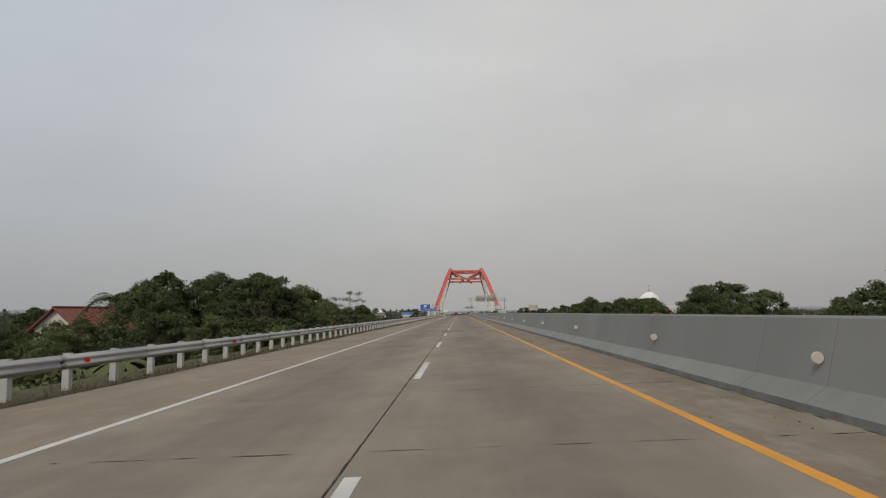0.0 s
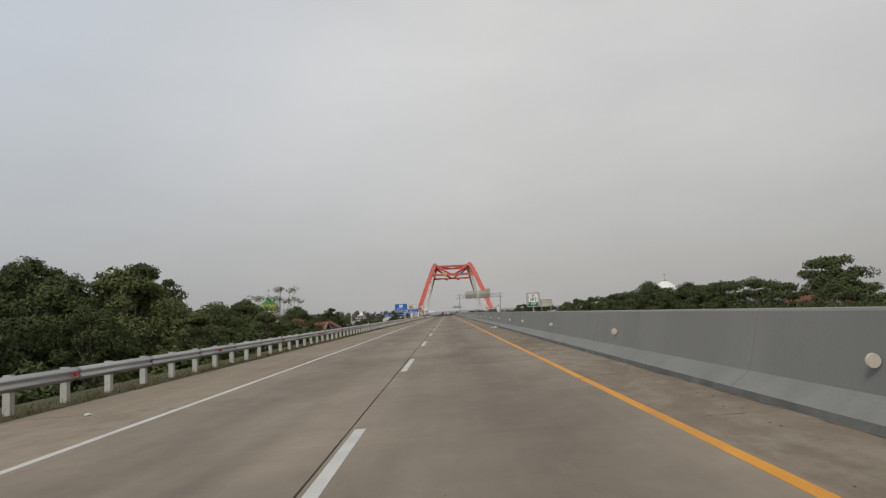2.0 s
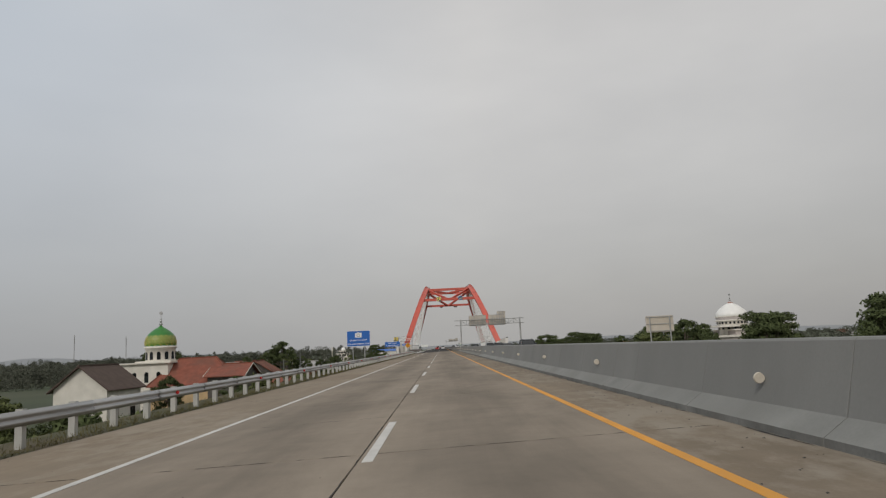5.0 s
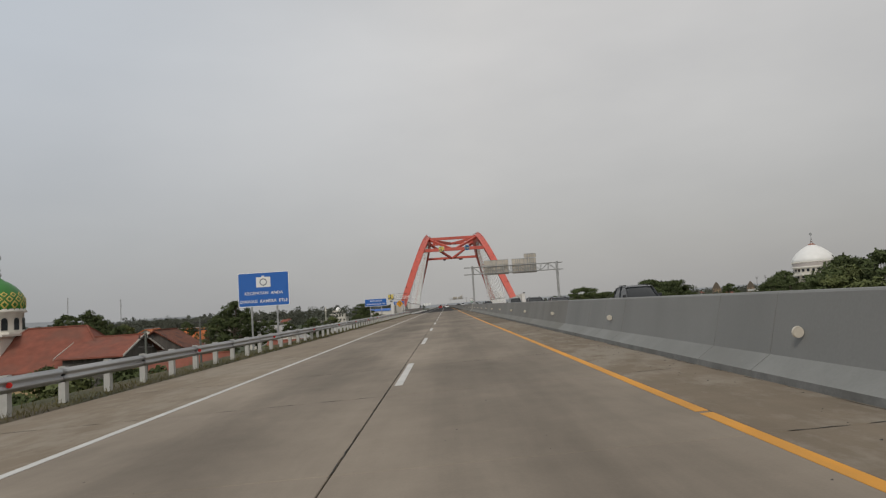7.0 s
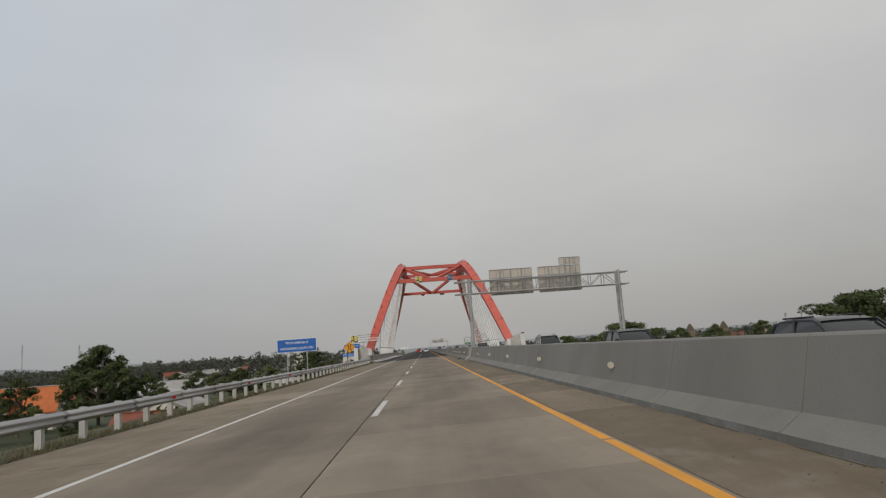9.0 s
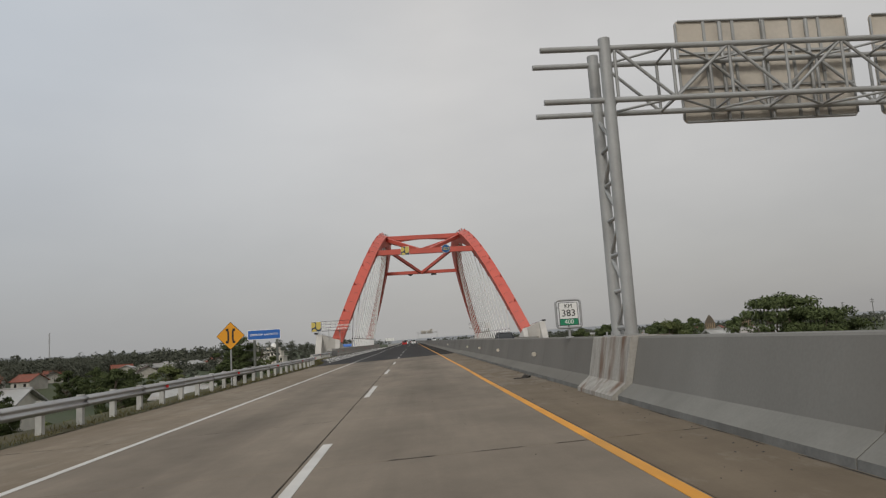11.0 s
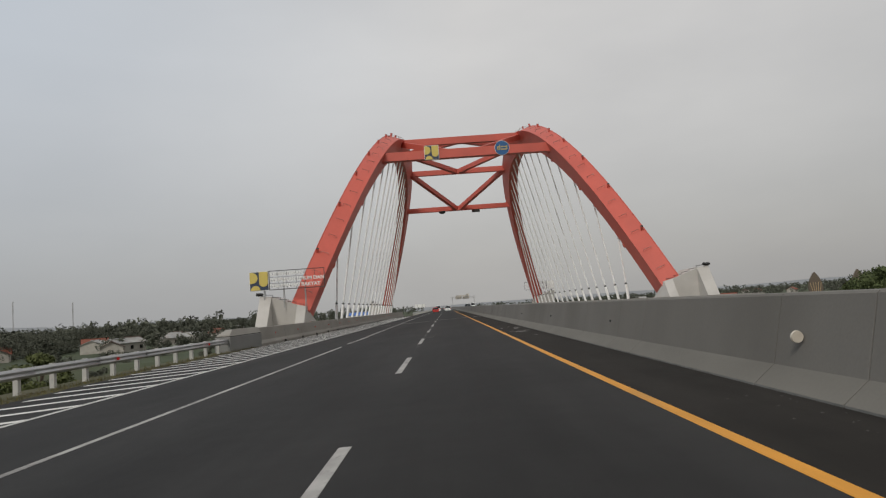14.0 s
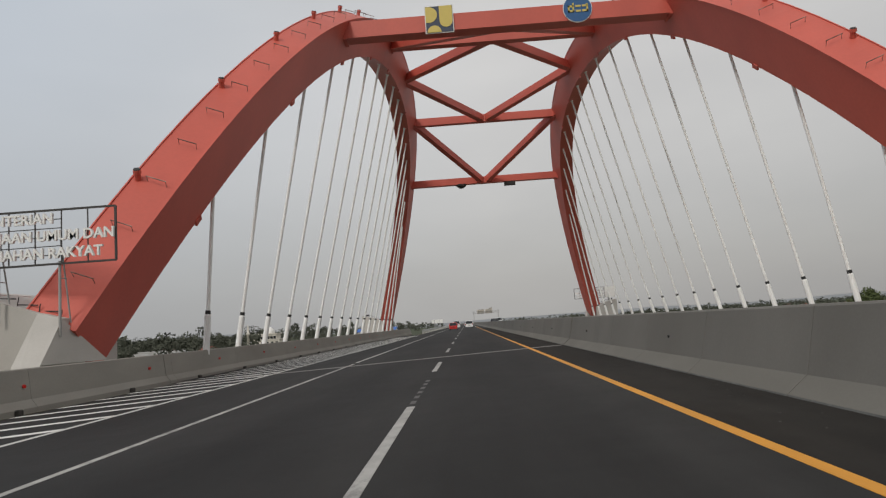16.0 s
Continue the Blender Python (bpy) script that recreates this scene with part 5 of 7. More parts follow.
# crumbs of dirt and gravel, mostly along the barrier
rnd = random.Random(11)
verts, faces = [], []
for i in range(1900):
    y = rnd.uniform(0, 410)
    x = 3.7 - abs(rnd.gauss(0, 0.4)) if i % 3 else rnd.uniform(-7.8, 3.5)
    s = rnd.uniform(0.004, 0.012) * (1.3 if i % 3 else 0.8)
    z = road_z(x)
    b = len(verts)
    for dx, dy, dz in ((-1, -1, -0.2), (1, -1, -0.2), (1, 1, -0.2), (-1, 1, -0.2), (0.2, 0.1, 1)):
        verts.append((x + dx * s * rnd.uniform(0.6, 1.4), y + dy * s * rnd.uniform(0.6, 1.8), z + dz * s * 0.7))
    faces += [(b, b + 1, b + 4), (b + 1, b + 2, b + 4), (b + 2, b + 3, b + 4), (b + 3, b, b + 4)]
me = bpy.data.meshes.new("road_grit")
me.from_pydata(verts, [], faces)
me.materials.append(M["soil"])
tagged(new("road_grit", me), "scattered dark grit and crumbs on the road", "grit", kind="stuff")

# pale cement spilled on the asphalt shoulder beside the barrier
rnd = random.Random(31)
M["cement"] = mat("spilled_cement", (0.13, 0.124, 0.113), 0.9, vary=0.3, scale=6, fine=40, tint=(0.045, 0.043, 0.04), tint_amount=0.9)
for x, y, a, b in ((3.15, 365.9, 0.3, 0.75), (3.45, 366.5, 0.16, 0.3), (2.85, 366.7, 0.12, 0.25), (3.3, 369.4, 0.14, 0.5), (3.45, 370.6, 0.2, 0.6), (3.2, 372.2, 0.07, 0.4), (3.3, 362.2, 0.06, 0.4), (2.75, 371.0, 0.06, 0.5)):
    bm = bmesh.new()
    pts = []
    for i in range(26):
        k = 2 * math.pi * i / 26
        r = rnd.uniform(0.55, 1.15)
        px, py = x + a * r * math.cos(k), y + b * r * math.sin(k)
        pts.append(bm.verts.new((px, py, road_z(px) + 0.004)))
    mid = bm.verts.new((x, y, road_z(x) + 0.007))
    for i in range(26):
        bm.faces.new((pts[i], pts[(i + 1) % 26], mid))
    o = part("cement_spill", bm, M["cement"])
    tagged(o, "pale crust of spilled cement on the asphalt", "spill", "cement spills")
lump("paper_litter", (-7.5, 122.4, road_z(-7.5) + 0.01), (0.16, 0.09, 0.02), M["litter"], "flat white scrap on the concrete shoulder", 21)
lump("paper_litter", (-5.8, 121.3, road_z(-5.8) + 0.01), (0.15, 0.08, 0.02), M["litter"], "small white scrap beside the edge line", 23)
lump("paper_litter", (-6.6, 61.7, road_z(-6.6) + 0.015), (0.05, 0.08, 0.035), M["litter"], "crumpled pale scrap on the concrete shoulder", 25)

# ---- trees ----
def leaf_mesh(name, clumps, per, size, seed, flat=0.75, droop=0.2, material=None):
    """Many small pointed leaves gathered in clumps. clumps: rows of (centre, radius)."""
    r = np.random.default_rng(seed)
    cs, rs = np.array([c for c, _ in clumps]), np.array([q for _, q in clumps])
    idx = np.repeat(np.arange(len(cs)), per)
    n = len(idx)
    d = r.normal(size=(n, 3))
    d /= np.linalg.norm(d, axis=1)[:, None]
    rad = rs[idx] * r.uniform(0.25, 1.0, n) ** 0.5
    p = cs[idx] + d * rad[:, None] * np.array([1, 1, flat])
    nrm = d + r.normal(size=(n, 3)) * 0.6 + np.array([0, 0, 0.5])
    nrm /= np.linalg.norm(nrm, axis=1)[:, None]
    u = np.cross(nrm, r.normal(size=(n, 3)))
    u /= np.linalg.norm(u, axis=1)[:, None]
    w = np.cross(nrm, u)
    s = size * r.uniform(0.6, 1.4, n)[:, None]
    tip = p + u * s + np.array([0, 0, -droop]) * s
    base = p - u * s
    v = np.stack([base - w * s * 0.42, tip, base + w * s * 0.42], 1).reshape(-1, 3)
    f = np.arange(3 * n).reshape(-1, 3)
    me = bpy.data.meshes.new(name)
    me.from_pydata(v.tolist(), [], f.tolist())
    me.materials.append(material or M["leaf"])
    return me


def tree(name, high, wide, seed, label, clumps=46, per=90, leaf=0.34, bare=0.3, layered=False, material=None, limb=1.0):
    """A tree of its own: tapered trunk, limbs and a crown of leaf clumps."""
    rnd = random.Random(seed)
    t = thing(name, (0, 0, 0), label, "tree")
    bm = bmesh.new()
    p, r = Vector((0, 0, -0.6)), 0.028 * high
    pts = [p]
    for i in range(6):
        q = p + Vector((rnd.uniform(-0.25, 0.25), rnd.uniform(-0.25, 0.25), high * 0.62 / 6 + 0.1))
        tube(bm, p, q, r, r * 0.82, seg=8, cap=False)
        p, r = q, r * 0.82
        pts.append(p)
    cl = []
    for i in range(clumps):
        k = rnd.random()
        a = rnd.uniform(0, 2 * math.pi)
        if layered:
            lev = rnd.choice((0.55, 0.72, 0.86, 0.97))
            rr = wide / 2 * rnd.uniform(0.25, 1.0) * (1.15 - 0.55 * abs(lev - 0.6) / 0.4)
            c = Vector((rr * math.cos(a), rr * math.sin(a), high * lev + rnd.uniform(-0.3, 0.3)))
            q = wide * rnd.uniform(0.09, 0.15)
        else:
            h = bare + (1 - bare) * k
            prof = math.sin(math.pi * min(1.0, (h - bare) / (1 - bare) * 0.86 + 0.14)) ** 0.7
            rr = wide / 2 * prof * rnd.uniform(0.35, 1.0) ** 0.6
            c = Vector((rr * math.cos(a), rr * math.sin(a), high * (h * 0.95)))
            q = wide * rnd.uniform(0.055, 0.135)
        cl.append((tuple(c), q))
        if i < 24:
            s = pts[min(6, 2 + int(4 * k))]
            mid = (s + c) / 2 + Vector((0, 0, -0.04 * high))
            tube(bm, s, mid, 0.011 * high * limb, 0.007 * high * limb, seg=6, cap=False)
            tube(bm, mid, c, 0.007 * high * limb, 0.002 * high, seg=5, cap=False)
    part("trunk", bm, M["bark"], t)
    crown = new("crown", leaf_mesh("crown", cl, per, leaf, seed, 0.5 if layered else 0.6, material=material))
    crown.parent = t
    return t


def shrub(seed, label, wide=2.6, high=2.0, material=None):
    rnd = random.Random(seed)
    t = thing("shrub", (0, 0, 0), label, "shrub", "verge shrubs")
    cl = [((rnd.gauss(0, wide * 0.22), rnd.gauss(0, wide * 0.22), high * rnd.uniform(0.1, 0.8)), wide * rnd.uniform(0.12, 0.24)) for _ in range(14)]
    c = new("foliage", leaf_mesh("foliage", cl, 130, 0.15, seed, 0.8, material=material))
    c.parent = t
    bm = bmesh.new()
    for i in range(5):
        q = Vector(cl[i][0])
        tube(bm, (0, 0, -0.4), q, 0.04, 0.012, seg=5, cap=False)
    part("stem", bm, M["bark"], t)
    return t


def palm(seed, high, label, fronds=15, length=3.2, banana=False):
    """A palm or banana plant with arching fronds."""
    rnd = random.Random(seed)
    t = thing("banana_plant" if banana else "palm_tree", (0, 0, 0), label, "palm")
    bm = bmesh.new()
    p = Vector((0, 0, -0.5))
    for i in range(5):
        q = p + Vector((rnd.uniform(-0.15, 0.15), rnd.uniform(-0.15, 0.15), high / 5))
        tube(bm, p, q, 0.16 - 0.015 * i, 0.145 - 0.015 * i, seg=8, cap=False)
        p = q
    part("trunk", bm, M["bark"], t)
    for i in range(fronds):
        a = 2 * math.pi * i / fronds + rnd.uniform(-0.2, 0.2)
        rise = rnd.uniform(0.2, 1.1)
        out = Vector((math.cos(a), math.sin(a), 0))
        side = Vector((-math.sin(a), math.cos(a), 0))
        bm = bmesh.new()
        prev = None
        n = 14
        for k in range(n + 1):
            s = k / n
            c = p + out * (length * s * 0.9) + Vector((0, 0, length * (rise * s - (rise + 0.55) * s * s)))
            w = (0.38 if banana else 0.62) * length * 0.3 * math.sin(math.pi * min(1, s * 0.9 + 0.1)) ** 0.6
            if banana:
                e = [bm.verts.new(c + side * w * j - Vector((0, 0, abs(j) * 0.12))) for j in (-1, 0, 1)]
                if prev:
                    bm.faces.new((prev[0], prev[1], e[1], e[0]))
                    bm.faces.new((prev[1], prev[2], e[2], e[1]))
                prev = e
            elif k:
                for j in (-1, 1):
                    v = [bm.verts.new(c), bm.verts.new(c + out * 0.1 + side * j * 0.02), bm.verts.new(c + side * (j * w * 1.6) + out * 0.28 - Vector((0, 0, 0.3)))]
                    bm.faces.new(v)
                    v = [bm.verts.new(c + out * 0.12), bm.verts.new(c + out * 0.2), bm.verts.new(c + side * (j * w * 1.5) + out * 0.4 - Vector((0, 0, 0.36)))]
                    bm.faces.new(v)
        part("frond", bm, M["leaf_light"] if banana else M["leaf"], t)
    return t


def plant(src, x, y, scale=1.0, turn=0.0, z=None, tilt=0.0):
    zz = land_z(x, y) if z is None else z
    o = copy_thing(src, Matrix.Identity(4))
    o.matrix_basis = pose(x, y, zz, tilt, 0, turn) @ Matrix.Diagonal((scale, scale, scale, 1))
    return o


rnd = random.Random(23)
def broad_set(clumps, per, leaf):
    return [tree("broadleaf_tree", 13, 10.5, 31, "dense dark green broadleaf tree below the embankment", clumps, per, leaf, 0.18),
            tree("broadleaf_tree", 12, 9.0, 32, "full round dark green tree below the embankment", clumps, per, leaf, 0.2),
            tree("broadleaf_tree", 11, 9.5, 33, "leafy mid-green tree beside the motorway", clumps - 8, per, leaf, 0.22, material=M["leaf_light"]),
            tree("broadleaf_tree", 14, 9.5, 34, "tall uneven dark green tree beside the motorway", clumps - 12, per, leaf, 0.3)]


BROAD, BROAD_FAR = broad_set(115, 270, 0.145), broad_set(100, 110, 0.25)
LAYER = [tree("umbrella_tree", 11.5, 9.0, 41, "sparse layered tree with flat leaf clumps", 50, 170, 0.19, 0.4, layered=True),
         tree("umbrella_tree", 11, 7.5, 42, "open-crowned tree with thin layered branches", 38, 140, 0.19, 0.4, layered=True)]
THIN = tree("young_tree", 12, 5.6, 51, "thin pale tree with feathery open crown", 34, 46, 0.12, 0.45, layered=True, material=M["leaf_light"], limb=0.4)
SHRUB = [shrub(61, "tangled green shrub on the embankment slope"), shrub(62, "low leafy shrub on the embankment slope", 3.2, 2.4, M["leaf_light"]), shrub(63, "dark bushy shrub below the guard rail", 3.0, 2.8)]
PALM = palm(71, 9.0, "coconut palm with drooping green fronds")
BANANA = palm(72, 2.6, "banana plant with broad torn leaves", 10, 2.6, True)

# trees by kind, place and height of their tops
TOPS = {}


def stand(src, x, y, top, full, turn=0):
    z = land_z(x, y)
    if src not in TOPS:
        crown = [c for c in src.children if c.name.startswith("crown")]
        TOPS[src] = max(v.co.z for v in crown[0].data.vertices) * 0.97 if crown else full
    k = max(0.35, (top - z) / TOPS[src])
    return plant(src, x, y, k, turn, z)


def grove(kinds, places):
    """Plants trees: rows of (kind, x, y, height of the top over the road, turn)."""
    for k, x, y, top, turn in places:
        near = kinds is not BROAD or (-48 < x < 40 and 40 < y < 170)
        stand((kinds if near else BROAD_FAR)[k], x, y, top, 11.5, turn)


grove(BROAD, [(0, -25.5, 95, 4.9, 15), (0, 66, 437, 2.6, 0), (1, 72, 441, 2.8, 80), (0, 60, 434, 2.2, 30)])
# trees below our verge, from 51 to 104 m
grove(BROAD, [(1, -31, 51, -0.6, 90), (2, -34, 57, 0.4, 0), (0, -36, 60, 0.8, 10), (2, -22, 60, 1.2, 70), (0, -29, 62, 3.8, 120), (2, -37, 66, 1.0, 0), (0, -47, 70, 0.6, 30), (1, -21, 78, 2.2, 10), (0, -52, 82, 2.2, 0), (0, -27, 84, 5.4, 90), (0, -20.5, 88, 2.6, 220), (1, -58, 92, 2.4, 50), (0, -44, 95, 6.2, 0), (2, -22.5, 96, 5.2, 40), (2, -20, 104, 2.2, 190), (0, -20.5, 143, 3.0, 60)])
# trees below our verge, from 108 to 165 m
grove(BROAD, [(1, -26, 108, 5.0, 80), (3, -48, 110, 8.2, 40), (0, -21, 112, 2.6, 33), (0, -42, 118, 8.6, 140), (2, -24, 120, 3.3, 260), (0, -33, 122, 6.6, 150), (1, -50, 130, 8.0, 10), (2, -22, 132, 2.4, 130), (0, -38.5, 135, 7.0, 300), (1, -27, 138, 3.6, 20), (1, -43.5, 146, 10.0, 0), (1, -20, 146, -1.2, 0), (2, -28, 150, 3.0, 0), (0, -31, 155, 4.6, 70), (2, -25, 160, 0.0, 10), (0, -47, 165, 5.0, 0)])
# trees below our verge, from 166 to 352 m
grove(BROAD, [(1, -34, 166, 4.2, 210), (0, -27, 172, -1.6, 140), (2, -38, 176, 3.0, 0), (1, -52, 180, 4.0, 80), (1, -30, 222, -1.4, 0), (0, -41, 226, -1.0, 60), (1, -62, 300, 1.2, 0), (0, -77, 318, 4.9, 0), (1, -84, 322, 4.4, 60), (0, -81, 330, 4.0, 20), (2, -73, 326, 1.6, 0), (1, -45.5, 318, 5.0, 0), (0, -49.5, 322, 3.0, 90), (3, -54.5, 314, 1.2, 40), (0, -40.5, 322, 0.6, 40), (1, -37, 331, -0.6, 20), (2, -48, 306, -2.2, 0), (1, -42, 303, -2.6, 70), (2, -53, 303, -2.4, 30), (0, -34, 312, -3.2, 0), (2, -31.6, 359, 0.3, 20), (1, -35.5, 353, 0.2, 30), (2, -28, 356, -1.4, 80), (0, -39, 366, -0.2, 0)])
# trees below our verge, from 361 to 402 m
grove(BROAD, [(2, -20.5, 371, -2.6, 90), (0, -25.4, 364.5, 0.4, 50), (1, -30, 385, -2.6, 0), (2, -52, 392, -0.6, 60), (0, -58, 398, 0.0, 0), (1, -65, 402, -0.3, 0)])
stand(THIN, -23.1, 146.3, 5.9, 11.8, 30)
stand(THIN, -30.5, 258.0, 0.5, 11.8, 130)
stand(LAYER[0], -23.2, 362.7, 3.2, 11.8, 40)
stand(BROAD[3], -23.6, 362.2, 1.9, 11.8, 100)
stand(LAYER[0], -20.9, 73, 5.2, 11.8, 60)
stand(LAYER[1], -18.7, 75, 3.6, 11.8, 200)
stand(PALM, -33.5, 66, 5.2, 10.5, 0)
stand(PALM, -31, 33, 1.6, 10.5, 70)
for x, y, s in ((-17, 30, 1.15), (-15.5, 26, 0.9), (-19, 36, 1.3), (-21, 40, 1.5), (-23, 42, 1.5), (-25, 46, 1.5), (-18, 27, 1.2), (-20, 33, 1.4), (-14.5, 29, 0.8), (-16.5, 34, 1.0), (-22, 36, 1.5), (-27, 50, 1.5), (-19, 24, 1.2), (-29, 54, 1.4), (-24, 38, 1.4)):
    plant(BANANA, x, y, s, rnd.uniform(0, 360))
for i in range(150):
    y = rnd.uniform(5, 205) if i < 105 else rnd.uniform(205, 378)
    x = edge_x(y) - rnd.uniform(4.2, 13.5) - (2.5 if y > 200 else 0)
    plant(rnd.choice(SHRUB), x, y, rnd.uniform(0.55, 1.15) * (0.75 if y > 200 else 1.0), rnd.uniform(0, 360))
# trees beyond the opposite carriageway, from 60 to 205 m
grove(BROAD, [(1, 33, 60, 2.2, 60), (0, 27.5, 78, 3.9, 0), (1, 37, 84, 3.6, 0), (0, 34, 90, 3.3, 0), (1, 40, 104, 5.2, 0), (1, 24, 113, 2.8, 0), (0, 27.5, 97, 2.4, 40), (2, 30.5, 92, 2.2, 0), (1, 44, 68, 4.2, 0), (0, 48, 80, 4.4, 30), (0, 45, 128, 4.6, 40), (0, 25.5, 135, 4.1, 120), (0, 34, 145, 4.0, 0), (0, 39, 158, 4.0, 80), (1, 30, 166, 2.6, 30), (3, 48, 172, 4.4, 0), (0, 36, 176, 3.2, 0), (1, 44, 186, 3.8, 0), (0, 33, 192, 2.8, 10), (0, 56, 205, 4.6, 10)])
# trees beyond the opposite carriageway, from 206 to 368 m
grove(BROAD, [(1, 40, 206, 2.8, 0), (2, 31.5, 225, 2.6, 200), (0, 30.8, 226, 2.7, 0), (1, 34.5, 230, 3.4, 100), (1, 38.5, 231, 3.7, 10), (0, 77.5, 330, 4.0, 0), (1, 80.5, 333, 4.4, 20), (0, 70, 318, 2.6, 40), (1, 76, 322, 2.8, 0), (2, 41, 377, 2.2, 0), (1, 39, 376, 1.6, 50), (1, 35, 391, 2.1, 0), (0, 37.5, 396, 2.0, 0)])
# trees beyond the opposite carriageway, from 372 to 470 m
grove(BROAD, [(0, 90, 430, 2.6, 0), (1, 82, 438, 2.4, 0), (1, 120, 460, 3.0, 0), (0, 50, 470, 2.0, 0)])
# layered trees beyond the opposite carriageway, from 60 to 259 m
grove(LAYER, [(1, 39.5, 60, 5.0, 50), (1, 26, 102, 2.6, 0), (1, 41, 104, 5.4, 10), (1, 30, 114, 3.3, 70), (0, 31.5, 125, 3.4, 20), (0, 47, 132, 6.0, 0), (1, 28, 152, 3.2, 0), (0, 30, 166, 3.3, 30), (1, 36, 176, 3.7, 0), (0, 44, 186, 4.3, 0), (1, 33, 192, 3.2, 10), (0, 56, 205, 5.0, 10), (0, 40, 206, 3.5, 90), (0, 24.2, 243, 2.4, 10), (1, 25, 252, 1.8, 90), (0, 26.2, 259, 2.9, 0)])
# layered trees beyond the opposite carriageway, from 264 to 349 m
grove(LAYER, [(1, 29, 264, 2.9, 40), (0, 32, 271, 2.6, 90), (0, 29.3, 322, 3.1, 0), (1, 32.2, 324, 3.3, 60), (0, 36.5, 326, 2.0, 0)])
# the models themselves stand among the rest
for o, x, y in zip(BROAD + LAYER + [THIN] + SHRUB + [PALM, BANANA] + BROAD_FAR, (-55, -58, -52, -62, -49, -53, -27.5, -15.5, -16, -15, -46, -20, -60, -64, -57, -66), (150, 160, 120, 140, 100, 116, 148, 50, 72, 90, 60, 36, 185, 172, 132, 156)):
    o.matrix_basis = pose(x, y, land_z(x, y))

# far woods, a belt of crowns to the horizon
def far_woods():
    r = np.random.default_rng(3)

    def crowns(x, y, h, count, wide):
        g = land_z(x, y)
        for k in range(count):
            q = r.uniform(0.12, 0.86)
            s = wide * (1.15 - 0.6 * abs(q - 0.5))
            yield (x + r.normal() * s * 0.55, y + r.normal() * s * 0.55, g + h * q), wide * r.uniform(0.45, 0.8)

    near, far = [], []
    for i in range(1500):
        y = r.uniform(380, 1150)
        d = 135 + 0.12 * max(0.0, y - 420) + abs(r.normal()) * 120
        near += crowns(X_MID - d, y, r.uniform(5.5, 10.5) + min(3.5, d / 90), 6, r.uniform(2.0, 4.4))
    for i in range(120):
        y = r.uniform(400, 900)
        d = r.uniform(60, 190)
        near += crowns(X_MID - d, y, r.uniform(1.5, 4.5), 4, r.uniform(1.2, 2.4))
    for i in range(800):
        y = r.uniform(520, 1500)
        d = 60 + abs(r.normal()) * (90 + y * 0.28)
        if y < 1000 and d < 300 and r.random() < 0.85 or d < 150 and r.random() < 0.6:
            continue
        near += crowns(X_MID + d, y, r.uniform(3.0, 7.0) + min(3.0, y / 400), 4, r.uniform(2.0, 3.4))
    for i in range(1300):
        y = r.uniform(560, 2600)
        d = 70 + abs(r.normal()) * (120 + y * 0.3)
        side = -1 if i % 3 else 1
        if side > 0 and y < 900 and d < 210:
            continue
        far += crowns(X_MID + side * d, y, r.uniform(8.0, 14.0) + min(6.0, y / 300) - (6.0 if side > 0 else 0.0), 4, r.uniform(3.0, 5.0))
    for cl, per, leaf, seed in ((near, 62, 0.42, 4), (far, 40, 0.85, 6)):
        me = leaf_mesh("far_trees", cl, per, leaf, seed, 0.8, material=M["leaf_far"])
        tagged(new("far_trees", me), "distant belt of green trees with haze in their colour", "trees", kind="stuff")


far_woods()


def low_scrub():
    """Scrub that covers the slope and the fields' edges."""
    r = np.random.default_rng(8)
    cl = []
    for i in range(1500):
        y = r.uniform(0, 400)
        x = edge_x(y) - 4.0 - r.uniform(0, 34)
        cl.append(((x, y, land_z(x, y) + r.uniform(0.0, 0.5)), r.uniform(0.4, 1.1)))
    for i in range(500):
        y = r.uniform(0, 400)
        x = 19 + r.uniform(0, 30)
        cl.append(((x, y, land_z(x, y) + r.uniform(0.0, 0.5)), r.uniform(0.4, 1.1)))
    me = leaf_mesh("scrub", cl, 70, 0.2, 9, 0.6, material=M["leaf_light"])
    tagged(new("scrub", me), "low green scrub on the embankment slopes", "scrub", kind="stuff")


low_scrub()


def verge_x(y):
    """Ragged line where grass and soil creep over the paved edge."""
    k = min(1.0, max(0.0, (y - 326.0) / 14.0)) * min(1.0, max(0.0, (384.0 - y) / 30.0))
    wild = 0.2 * noise.noise(Vector((0.0, y * 0.45, 2.0))) + 0.12 * noise.noise(Vector((4.0, y * 1.9, 0.0)))
    return max(edge_x(y), rail_x(y) + 0.3 + 0.65 * k) + wild


